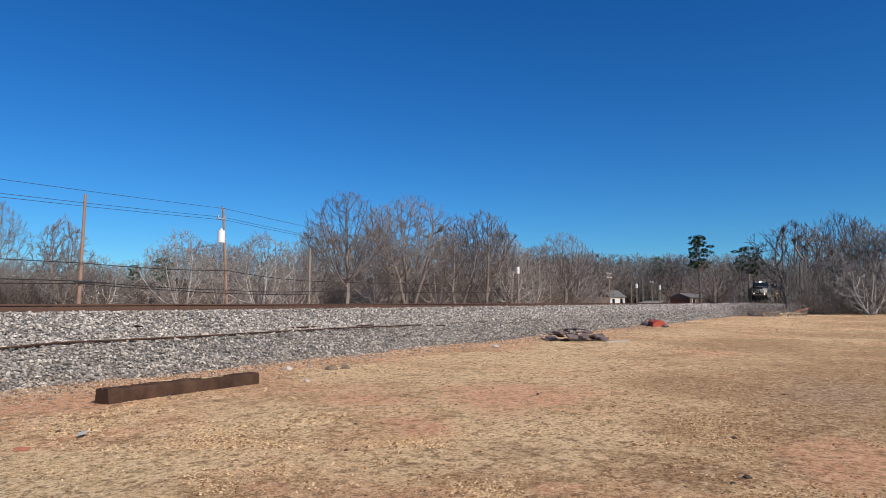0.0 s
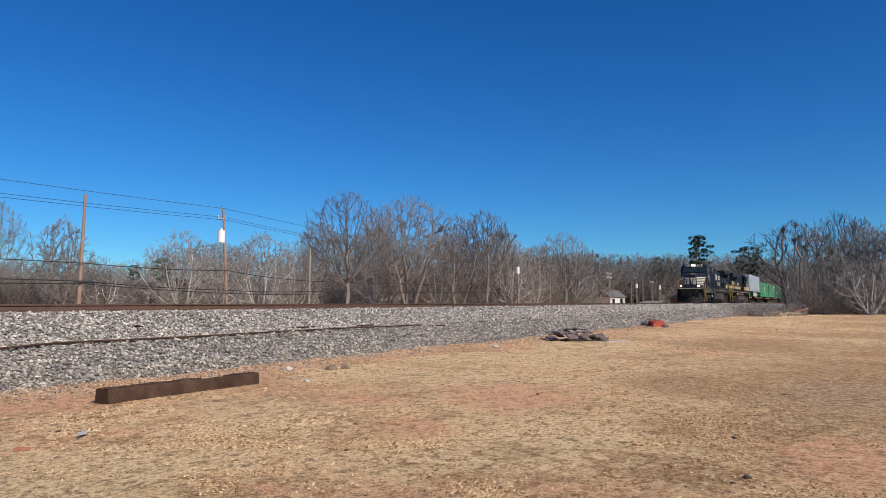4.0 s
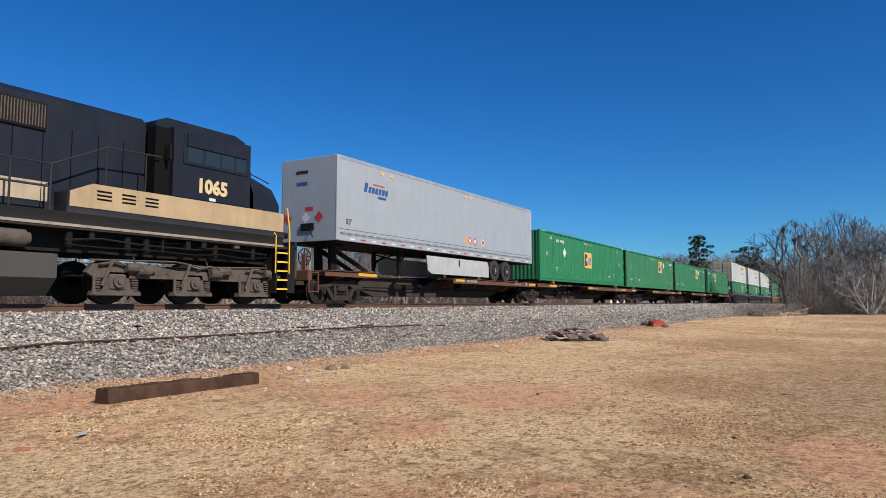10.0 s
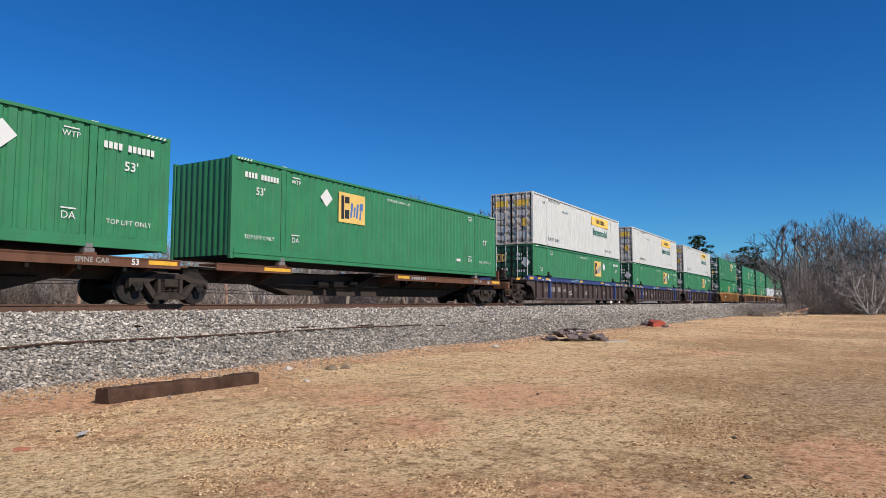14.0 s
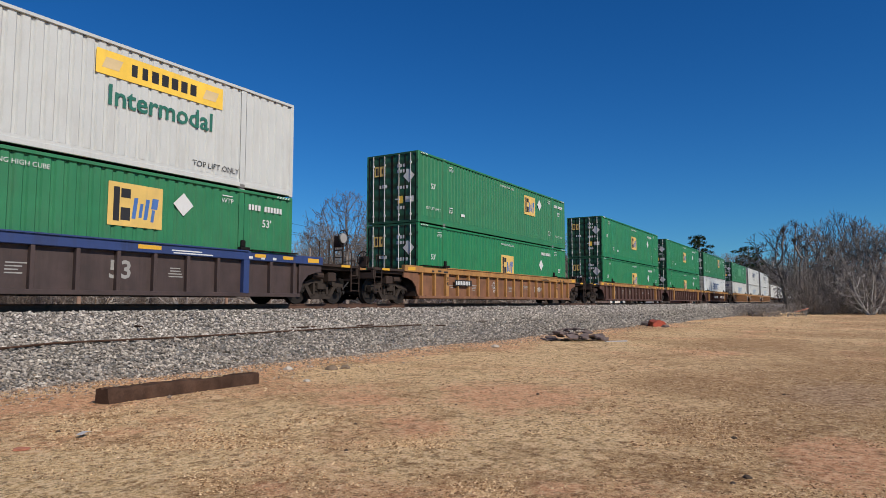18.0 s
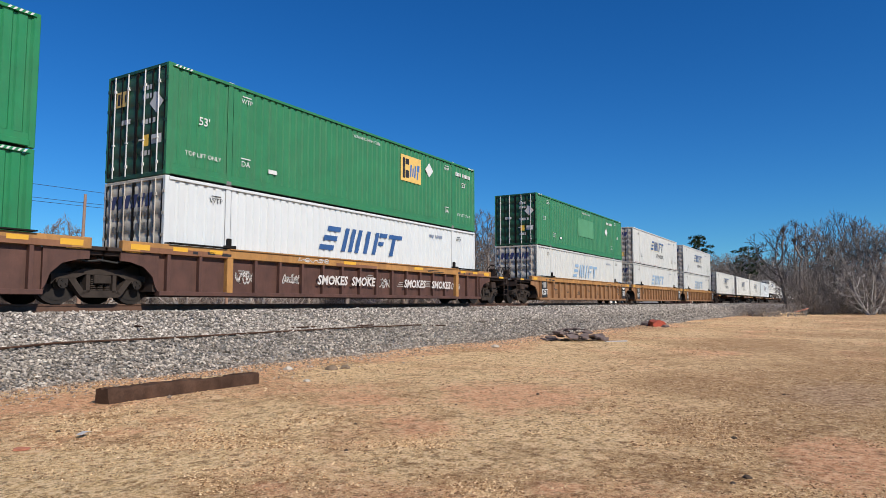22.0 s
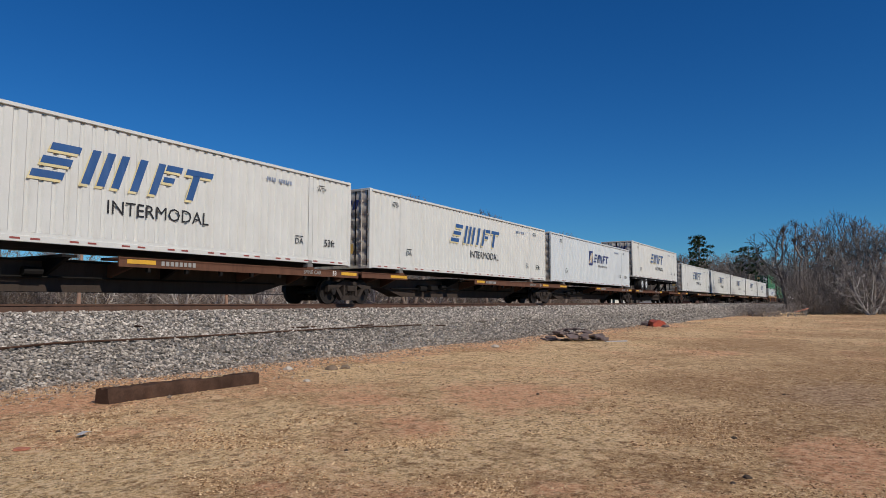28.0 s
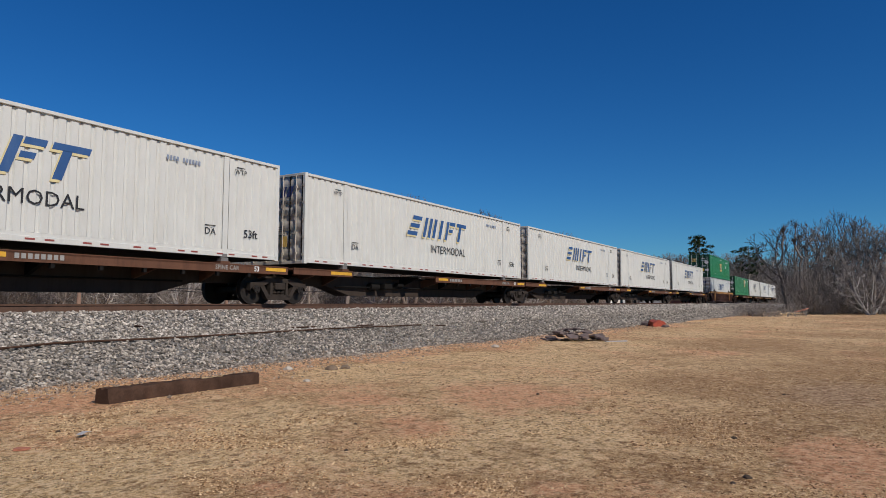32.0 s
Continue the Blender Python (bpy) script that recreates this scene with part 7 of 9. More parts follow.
    # emblem of stacked slanted stripes and a pale block, with bars for the words
    for s in (-1, 1):
        rz = 0 if s < 0 else 180
        for i in range(5):
            part("emblem_stripe", plate(1.75 - 0.12 * i, 0.105, "stripe_white", 0.5), None, c, "", pose(12.78 - 0.06 * (4 - i) + 0.06 * i * 0, s * 0.975, 3.18 + 0.145 * i, 0, 0, rz))
        for dx, w, h, sl in ((14.35, 0.22, 0.62, -0.5), (14.72, 0.2, 0.6, 0.15), (15.02, 0.2, 0.6, 0.15)):
            part("emblem_shape", plate(w, h, "stripe_white", sl), None, c, "", pose(dx, s * 0.975, 3.4, 0, 0, rz))
        for dz in (-0.2, 0.0, 0.2):
            part("emblem_shape", plate(0.5, 0.13, "stripe_white", 0.15), None, c, "", pose(15.45, s * 0.975, 3.4 + dz, 0, 0, rz))
        for row, n in ((2.74, 7), (2.48, 8)):
            for i in range(n):
                part("word_bar", plate(0.15, 0.17, "stripe_white", 0.15), None, c, "", pose(13.9 + i * 0.22, s * 0.975, row, 0, 0, rz))
    six_wheel_truck(c, 4.2, 2.09)
    six_wheel_truck(c, 18.2, 2.09)
    underfloor(c, ((15.1, 20.2),), 7, 1.5)
    for s in (-1, 1):
        part("side_skirt", Geo().prism([(1.25, 1.22), (1.25, 1.66), (8.7, 1.66), (8.7, 1.34), (8.2, 1.22)], "y", *sorted((s * 1.44, s * 1.5))), M["loco"], c, "dust-covered skirt below the cab")
    truck_fittings(c, 4.2, 2.09, 1)
    truck_fittings(c, 18.2, 2.09, 2)
    return c


def second_locomotive():
    """Older livery six-axle locomotive coupled with its long hood to -x and its cab at the +x end."""
    L = 21.75
    c = thing("locomotive", "black diesel locomotive with tan band and gold lettering, cab trailing", "locomotive", "locomotives of the train")
    P = M["loco"]
    frame_and_tank(L, 7.3, 14.6, 1.06, M["loco_sill"], c)
    for s in (-1, 1):
        part("side_sill", B(0.9, L - 0.6, *sorted((s * 1.40, s * 1.50)), 1.66, 1.98, 0.01), M["loco_sill"], c)
        part("sill_stripe", B(0.9, L - 0.6, *sorted((s * 1.5, s * 1.515)), 1.67, 1.73), M["sill_dust"], c, "thin dusty pale sill stripe")
        for x0, x1 in ((7.4, 10.0), (10.5, 14.0)):
            part("air_reservoir", Geo().cyl(((x0 + x1) / 2, s * 1.3, 1.36), 0.19, x1 - x0, "x", 16).cyl((x0 - 0.04, s * 1.3, 1.36), 0.13, 0.12, "x", 14).cyl((x1 + 0.04, s * 1.3, 1.36), 0.13, 0.12, "x", 14), M["loco_truck"], c, "dusty cylindrical air reservoir")
        part("valve_box", Geo().box(6.95, 7.15, *sorted((s * 1.2, s * 1.44)), 1.25, 1.5, 0.03).cyl((7.05, s * 1.46, 1.4), 0.05, 0.06, "y", 10), M["safety"], c, "yellow valve box")
        part("valve_gear", Geo().box(10.08, 10.4, *sorted((s * 1.2, s * 1.45)), 1.15, 1.55, 0.03).cyl((10.24, s * 1.45, 1.3), 0.08, 0.15, "y", 8), M["under"], c)
    # long hood end with cut corners
    hood_end = Geo().prism([(0.30, -0.45), (1.22, -0.97), (2.6, -0.97), (2.6, 0.97), (1.22, 0.97), (0.30, 0.45)], "z", 1.85, 4.55)
    part("hood_end", hood_end, P, c)
    part("hood_end_cap", Geo().prism([(0.32, -0.42), (1.22, -0.92), (2.6, -0.92), (2.6, 0.92), (1.22, 0.92), (0.32, 0.42)], "z", 4.55, 4.64), P, c)
    part("end_panel", B(0.285, 0.30, -0.36, 0.36, 1.95, 4.45), M["dark_void"], c)
    lamp_pair(c, 0.30, -0.02, 3.9, -1, False)
    ang = math.degrees(math.atan2(0.52, 0.92))
    for s in (-1, 1):
        me = letters("1065", 0.36, "mark_pale", 0.006)
        part("road_number", me, None, c, "white painted road number", pose(0.76, s * 0.725, 4.05, 0, 0, -ang if s < 0 else 180 + ang))
        part("tan_band", plate(0.98, 0.48, "cream_stripe"), None, c, "dusty tan band", pose(0.755, s * 0.722, 2.45, 0, 0, -ang if s < 0 else 180 + ang))
        for k in range(7):
            part("rung", Geo().tube([(0.28, s * 0.42, 2.6 + 0.27 * k), (0.2, s * 0.42, 2.6 + 0.27 * k), (0.2, s * 0.2, 2.6 + 0.27 * k), (0.28, s * 0.2, 2.6 + 0.27 * k)], 0.014, 5), M["under"], c)
        v = part("vent_panel", B(1.32, 2.5, *sorted((s * 0.97, s * 0.99)), 4.0, 4.45, 0.004), P, c)
        for i in range(4):
            for k in range(7):
                part("slat", B(1.38 + i * 0.28, 1.58 + i * 0.28, *sorted((s * 0.985, s * 1.0)), 4.05 + k * 0.05, 4.07 + k * 0.05), M["dark_void"], v)
        q = part("blower_grille", B(1.3, 2.55, *sorted((s * 0.97, s * 0.985)), 2.05, 3.3), M["dark_void"], c)
        for i in range(9):
            part("slat", Geo().prism([(1.36 + i * 0.135, s * 0.985), (1.39 + i * 0.135, s * 1.05), (1.41 + i * 0.135, s * 1.05), (1.38 + i * 0.135, s * 0.985)], "z", 2.1, 3.25), M["loco"], q)
        for x in (1.6, 2.1):
            part("data_plate", plate(0.16, 0.08, "mark_white"), None, c, "", pose(x, s * 1.0, 3.95, 0, 0, 0 if s < 0 else 180))
    part("radiator_wing", Geo().prism([(-0.97, 3.40), (-1.50, 3.95), (-1.52, 4.02), (-1.52, 4.40), (-1.38, 4.52), (1.38, 4.52), (1.52, 4.40), (1.52, 4.02), (1.50, 3.95), (0.97, 3.40)], "x", 2.6, 7.55)
         .prism([(7.55, 3.95), (7.55, 4.5), (7.9, 4.4), (7.6, 3.95)], "y", -1.45, 1.45), P, c, "flared radiator wing")
    for s in (-1, 1):
        # black sheet again paints the shade below the flared wing
        q = part("radiator_screen", Geo().prism([(s * 0.98, 3.385), (s * 1.505, 3.935), (s * 1.505, 3.915), (s * 0.98, 3.365)], "x", 2.68, 7.5), M["dark_void"], c, "radiator intake screen coloured black for the shade under the wing")
        for k in range(9):
            part("slat", Geo().prism([(s * 0.99, 3.37), (s * 1.49, 3.90), (s * 1.49, 3.87), (s * 0.99, 3.34)], "x", 2.8 + k * 0.57, 2.84 + k * 0.57), M["tank_black"], q)
    part("radiator_fans", Geo().cyl((3.6, 0, 4.54), 0.7, 0.08, "z", 20).cyl((5.1, 0, 4.54), 0.7, 0.08, "z", 20).cyl((6.6, 0, 4.54), 0.7, 0.08, "z", 20), M["under"], c)
    part("radiator_hood", B(2.6, 8.0, -0.97, 0.97, 1.85, 4.2), P, c)
    part("engine_hood", Geo().prism([(-0.97, 1.85), (-0.97, 4.0), (-0.7, 4.30), (0.7, 4.30), (0.97, 4.0), (0.97, 1.85)], "x", 8.0, 12.0), P, c)
    part("rear_hood", Geo().prism([(-0.97, 1.85), (-0.97, 4.48), (-0.8, 4.62), (0.8, 4.62), (0.97, 4.48), (0.97, 1.85)], "x", 12.0, 16.9), P, c)
    part("dynamic_brake_hatch", Geo().box(10.6, 12.0, -0.75, 0.75, 4.3, 4.52, 0.04), P, c)
    horn(c, 8.6, 4.32)
    for s in (-1, 1):
        rz = 0 if s < 0 else 180
        part("tan_band", B(2.62, 14.6, *sorted((s * 0.97, s * 0.982)), 2.22, 2.64), M["cream_stripe"], c, "dusty tan band along the hood")
        for x in np.arange(3.3, 16.6, 0.62):
            part("panel_joint", B(x - 0.008, x + 0.008, *sorted((s * 0.97, s * 0.984)), 1.95, 3.9 if x > 8 else 3.35), M["dark_void"], c)
        # the long gold name as one bar for each letter
        spots = [4.95 + 0.42 * i for i in range(8)] + [9.0] + [10.1 + 0.39 * i for i in range(7)]
        for x in spots:
            part("name_bar", plate(0.25, 0.36, "mark_gold", 0.0), None, c, "", pose(x if s < 0 else x, s * 0.988, 3.0, 0, 0, rz))
        for x in (5.4, 5.9):
            part("data_plate", plate(0.3, 0.1, "mark_white"), None, c, "", pose(x, s * 0.988, 3.32, 0, 0, rz))
        pts = []
        for i in range(17):
            a = 2 * math.pi * i / 16
            pts.append((2.95 + 0.32 * math.cos(a), s * 1.05, 3.0 + 0.36 * math.sin(a)))
        part("fan_guard", Geo().tube(pts, 0.035, 5).cyl((2.95, s * 1.02, 3.0), 0.3, 0.05, "y", 14), M["under"], c)
        part("grille", B(13.2, 14.5, *sorted((s * 0.97, s * 1.02)), 3.75, 4.35, 0.01), M["under"], c)
        g = c.children[-1]
        for i in range(20):
            part("slat", B(13.25 + i * 0.062, 13.275 + i * 0.062, *sorted((s * 1.02, s * 1.04)), 3.8, 4.3), M["loco_truck"], g)
        # walkway rails
        railing(c, [1.35, 2.2, 3.6, 5.0, 6.4, 7.6, 8.8, 10.0, 11.2, 12.4, 13.6, 14.4], s * 1.47, 1.98, 0.98, M["mark_black"])
        part("handrail", Geo().tube([(14.4, s * 1.47, 2.96), (15.6, s * 1.47, 3.55), (17.0, s * 1.47, 3.6)], 0.02, 6), M["mark_black"], c)
        part("handrail_post", Geo().tube([(15.6, s * 1.47, 2.6), (15.6, s * 1.47, 3.55)], 0.02, 5), M["mark_black"], c)
        part("handrail_post", Geo().tube([(16.6, s * 1.47, 2.6), (16.6, s * 1.47, 3.58)], 0.02, 5), M["mark_black"], c)
        # cab
        part("cab_base", Geo().prism([(14.75, 1.9), (14.75, 2.45), (15.3, 2.68), (21.2, 2.68), (21.2, 1.9)], "y", *sorted((s * 0.97, s * 1.49))), P, c)
        part("gold_band", Geo().prism([(14.8, 2.12), (14.8, 2.45), (15.3, 2.67), (21.15, 2.67), (21.15, 2.12)], "y", *sorted((s * 1.49, s * 1.502))), M["stripe_gold"], c, "tan band under the cab")
        for x in (15.4, 16.0, 16.6):
            for k in range(3):
                part("vent_slot", B(x, x + 0.35, *sorted((s * 1.5, s * 1.508)), 2.32 + k * 0.09, 2.36 + k * 0.09), M["dark_void"], c)
        part("cab_side", B(17.35, 19.85, *sorted((s * 1.2, s * 1.49)), 2.68, 4.46, 0.02), P, c)
        # solid dark block; the doorway's inner shade is only its colour
        part("cab_doorway", B(16.92, 17.35, *sorted((s * 1.0, s * 1.36)), 2.0, 4.4, 0.02), M["dark_void"], c, "cab doorway with its recess shade coloured black")
        part("window_panel", B(17.62, 19.72, *sorted((s * 1.49, s * 1.52)), 3.55, 4.35, 0.01), P, c)
        part("sun_visor", Geo().prism([(17.7, 4.02), (17.7, 4.32), (19.66, 4.32), (19.66, 4.02)], "y", *sorted((s * 1.52, s * 1.56))), P, c)
        for x0, x1 in ((17.72, 18.2), (18.26, 18.75), (18.8, 19.22), (19.28, 19.64)):
            part("side_window", B(x0, x1, *sorted((s * 1.515, s * 1.53)), 3.62, 4.0), M["glass"], c, "cab side window")
        me = letters("1065", 0.50, "mark_gold", 0.024)
        part("road_number", me, None, c, "gold painted road number", pose(18.55, s * 1.496, 3.05, 0, 0, rz))
        part("stencil", plate(0.2, 0.08, "mark_white"), None, c, "", pose(18.55, s * 1.496, 2.74, 0, 0, rz))
        part("side_mirror", Geo().box(17.15, 17.2, *sorted((s * 1.42, s * 1.62)), 3.55, 3.95, 0.01), M["under"], c)
        step_well(c, 0.42, 0.85, 0.42, 1.75, s, 0)
        step_well(c, L - 0.85, L - 0.42, 0.42, 1.75, s, 0)
        grab(c, [(0.36, s * 1.5, 1.0), (0.36, s * 1.52, 2.0), (0.15, s * 1.2, 2.75), (0.12, s * 1.0, 2.78)])
        grab(c, [(1.2, s * 1.55, 0.75), (1.2, s * 1.55, 1.9), (1.1, s * 1.55, 2.2), (1.15, s * 1.53, 2.8), (1.4, s * 1.53, 2.83)])
        grab(c, [(L - 0.36, s * 1.52, 0.9), (L - 0.36, s * 1.52, 2.2), (L - 0.15, s * 1.2, 2.9)])
        grab(c, [(L - 0.92, s * 1.53, 0.9), (L - 0.92, s * 1.53, 2.0), (L - 1.0, s * 1.4, 2.2)])
    part("cab", Geo().prism([(17.0, 1.9), (17.0, 4.55), (17.3, 4.70), (19.5, 4.70), (19.85, 4.58), (20.1, 3.75), (20.1, 1.9)], "y", -1.22, 1.22), P, c)
    for y0, y1 in ((-1.1, -0.1), (0.1, 1.1)):
        part("windshield", Geo().prism([(19.90, 4.46), (20.09, 3.85), (20.12, 3.85), (19.93, 4.46)], "y", y0, y1), M["glass"], c, "dark windshield pane")
    nose = Geo()
    r0 = [(-1.45, 1.9), (-1.45, 3.1), (-1.2, 3.66), (1.2, 3.66), (1.45, 3.1), (1.45, 1.9)]
    r1 = [(-0.95, 1.9), (-0.95, 2.95), (-0.7, 3.45), (0.7, 3.45), (0.95, 2.95), (0.95, 1.9)]
    nose.v = [(20.0, y, z) for y, z in r0] + [(21.25, y * 1.25, z) for y, z in r1]
    nose.f = [tuple(range(6, 12))] + [(i, (i + 1) % 6, 6 + (i + 1) % 6, 6 + i) for i in range(6)]
    part("nose", nose, P, c)
    part("roof_gear", Geo().box(17.6, 19.0, -0.6, 0.6, 4.68, 4.78, 0.03).box(19.1, 19.4, -0.4, 0.4, 4.68, 4.76, 0.02).tube([(20.2, -1.1, 3.75), (21.0, -1.0, 3.6)], 0.015, 5), M["under"], c)
    for x, s in ((0.0, -1), (L, 1)):
        part("pilot", B(*sorted((x, x - s * 0.12)), -1.5, 1.5, 0.75, 1.88, 0.02), M["loco_sill"], c)
        g = Geo()
        for z, w, d in ((0.85, 1.2, 0.0), (0.16, 1.45, 0.25)):
            g.v += [(x - s * 0.3, -w, z), (x + s * (0.15 + d), -0.3, z), (x + s * (0.15 + d), 0.3, z), (x - s * 0.3, w, z)]
        g.f = [(0, 1, 5, 4), (1, 2, 6, 5), (2, 3, 7, 6)]
        g.v += [(q[0] - s * 0.05, q[1], q[2]) for q in g.v[:8]]
        g.f += [(8, 9, 13, 12), (9, 10, 14, 13), (10, 11, 15, 14), (4, 5, 13, 12), (5, 6, 14, 13), (6, 7, 15, 14), (0, 4, 12, 8), (3, 7, 15, 11)]
        part("plough", g, M["tank_black"], c, "black steel snow plough")
        coupler(c, x + s * 0.25, s, 0.88)
        for k in range(5):
            y = -0.9 + 0.3 * k
            part("air_hose", Geo().tube([(x, y, 1.55), (x + s * 0.25, y - 0.08, 1.25), (x + s * 0.35, y + 0.1, 0.9), (x + s * 0.2, y + 0.25, 0.75)], 0.03, 6), M["rubber"], c)
        for y in (-0.95, 0.95):
            part("ditch_light", Geo().cyl((x - s * 0.0, y, 2.1), 0.1, 0.14, "x", 12), M["under"], c)
            part("ditch_lens", Geo().cyl((x + s * 0.075, y, 2.1), 0.08, 0.02, "x", 12), M["steel"], c)
        railing(c, [x - s * 0.08, x - s * 0.02], -0.6, 1.88, 0.98, M["mark_black"])
        railing(c, [x - s * 0.08, x - s * 0.02], 0.6, 1.88, 0.98, M["mark_black"])
    six_wheel_truck(c, 4.02, 2.11)
    six_wheel_truck(c, 18.28, 2.11)
    underfloor(c, ((1.2, 6.8), (14.8, 20.6)), 9, 1.68)
    truck_fittings(c, 4.02, 2.11, 3)
    truck_fittings(c, 18.28, 2.11, 4)
    return c


# ---- road trailers on the train ----
def tyre_pair(c, x, z, y, s, rim):
    w = part("tyre", Geo().cyl((x, s * y, z), 0.49, 0.26, "y", 26).cyl((x, s * (y - 0.32), z), 0.49, 0.26, "y", 26), M["rubber"], c, "black rubber tyre")
    part("rim", Geo().cyl((x, s * (y + 0.125), z), 0.27, 0.03, "y", 20, 0.29).cyl((x, s * (y + 0.10), z), 0.12, 0.16, "y", 14).cyl((x, s * (y + 0.13), z), 0.2, 0.03, "y", 8), rim, w, "dished steel wheel rim")
    ring = Geo()
    for k in range(10):
        a = 6.283 * k / 10
        ring.cyl((x + 0.145 * math.cos(a), s * (y + 0.15), z + 0.145 * math.sin(a)), 0.018, 0.03, "y", 6)
    part("wheel_nut_row", ring.cyl((x, s * (y + 0.185), z), 0.07, 0.02, "y", 12), M["steel"], w)


def landing_legs(c, x, z0, z1):
    for s in (-1, 1):
        part("landing_leg", Geo().box(x - 0.07, x + 0.07, s * 0.62 - 0.07, s * 0.62 + 0.07, z0 + 0.35, z1).box(x - 0.05, x + 0.05, s * 0.62 - 0.05, s * 0.62 + 0.05, z0 + 0.04, z0 + 0.4)
             .box(x - 0.15, x + 0.15, s * 0.62 - 0.13, s * 0.62 + 0.13, z0, z0 + 0.04).tube([(x + 0.05, s * 0.62, z0 + 0.5), (x + 0.75, s * 0.5, z1)], 0.035, 5), M["under"], c, "telescopic landing leg")
    part("leg_brace", Geo().tube([(x, -0.6, z0 + 0.6), (x, 0.6, z1 - 0.1)], 0.03, 5).tube([(x, 0.6, z0 + 0.6), (x, -0.6, z1 - 0.1)], 0.03, 5), M["under"], c)


def road_trailer():
    L, Z0, Z1, W = 16.05, 2.12, 5.03, 1.295
    c = thing("semi_trailer", "pale grey smooth-sided road trailer riding on a spine car", "trailer", "road trailers on the train")
    P = M["trailer"]
    for s in (-1, 1):
        for i in range(13):
            x = 0.12 + i * 1.217
            part("side_panel", B(x, x + 1.2165, *sorted((s * (W - 0.03), s * W)), Z0 + 0.3, Z1 - 0.12), P, c)
        part("top_rail", B(0.05, L - 0.02, *sorted((s * (W - 0.05), s * (W + 0.012))), Z1 - 0.13, Z1, 0.012), M["steel"], c)
        part("bottom_rail", Geo().box(0.1, L - 0.02, *sorted((s * (W - 0.05), s * (W + 0.012))), Z0, Z0 + 0.2, 0.008).box(0.1, L - 0.02, *sorted((s * (W - 0.04), s * (W + 0.02))), Z0 + 0.2, Z0 + 0.3, 0.01), M["trailer"], c)
        for z in (Z0 + 0.235, Z0 + 0.265, Z0 + 0.30, Z0 + 0.40):
            part("rail_groove", B(0.14, L - 0.1, *sorted((s * W, s * (W + (0.022 if z < Z0 + 0.3 else 0.006)))), z - 0.006, z + 0.006), M["under"], c)
        for i in range(25):
            part("reflector", plate(0.26, 0.055, "mark_red" if i % 2 else "mark_white"), None, c, "", pose(0.8 + i * 0.61, s * (W + 0.014), Z0 + 0.09, 0, 0, 0 if s < 0 else 180))
        part("corner_post", B(0.0, 0.14, *sorted((s * (W - 0.1), s * (W + 0.006))), Z0, Z1, 0.03), P, c)
        part("rear_post", B(L - 0.1, L, *sorted((s * (W - 0.1), s * (W + 0.006))), Z0, Z1, 0.01), M["steel"], c)
        part("side_skirt", Geo().prism([(5.6, 1.95), (5.7, 1.35), (6.0, 1.22), (11.05, 1.22), (11.05, 1.70), (10.9, 1.95)], "y", *sorted((s * (W - 0.06), s * (W - 0.03)))), M["skirt"], c, "pale grey aerodynamic side skirt")
        part("side_skirt_brace", B(8.2, 8.3, *sorted((s * (W - 0.04), s * (W - 0.02))), 1.6, 1.9), M["under"], c)
        for i, x in enumerate((2.5, 3.1, 8.7, 9.2)):
            part("marker_light", Geo().cyl((x, s * (W + 0.01), Z1 - 0.28), 0.06, 0.02, "y", 10), M["mark_yellow"], c)
        rz = 0 if s < 0 else 180
        part("emblem_bar", plate(0.18, 0.34, "mark_blue", 0.25), None, c, "", pose(1.55, s * (W + 0.004), 4.12, 0, 0, rz))
        for i in range(6):
            part("emblem_bar", plate(0.16, 0.22, "mark_blue", 0.25), None, c, "", pose(1.78 + 0.2 * i, s * (W + 0.004), 4.06, 0, 0, rz))
        part("emblem_bar", plate(0.7, 0.05, "mark_red", 0.8), None, c, "", pose(2.3, s * (W + 0.004), 4.28, 0, 0, rz))
        part("emblem_bar", plate(0.5, 0.09, "mark_blue", 0.25), None, c, "", pose(2.5, s * (W + 0.004), 3.84, 0, 0, rz))
        part("lettering", letters("53'", 0.26, "mark_black", 0.006), None, c, "", pose(0.62, s * (W + 0.004), 2.78, 0, 0, rz))
        part("placard", plate(0.34, 0.17, "reflective"), None, c, "", pose(8.75, s * (W + 0.004), 2.82, 0, 0, rz))
        for x, mt in ((9.15, "mark_white"), (9.65, "mark_white"), (10.4, "mark_red")):
            q = Geo().prism([(0, -0.19), (0.19, 0), (0, 0.19), (-0.19, 0)], "y", -0.002, 0)
            q = part("placard", q, M["mark_red" if mt == "mark_white" else "mark_white"], c, "diamond hazard placard", pose(x, s * (W + 0.004), 2.82, 0, 0, rz))
            part("placard_print", Geo().prism([(0, -0.12), (0.12, 0), (0, 0.12), (-0.12, 0)], "y", -0.004, -0.002).box(-0.09, 0.09, -0.0055, -0.004, -0.03, 0.03), M["mark_white" if mt == "mark_white" else "mark_red"], q)
        for x in (11.7, 12.95):
            tyre_pair(c, x, 1.58, 1.12, s, M["under"])
        part("mud_flap", B(13.65, 13.68, *sorted((s * 0.75, s * 1.25)), 1.25, 1.9), M["rubber"], c)
    part("front_wall", B(0.0, 0.05, -W + 0.05, W - 0.05, Z0, Z1, 0.01), P, c)
    part("rear_doors", B(L - 0.06, L - 0.01, -W + 0.1, W - 0.1, Z0 + 0.1, Z1 - 0.1), P, c)
    part("roof", B(0.05, L - 0.02, -W + 0.03, W - 0.03, Z1 - 0.04, Z1 + 0.005), P, c)
    part("floor", B(0.05, L - 0.02, -W + 0.05, W - 0.05, Z0 - 0.04, Z0 + 0.1), M["under"], c)
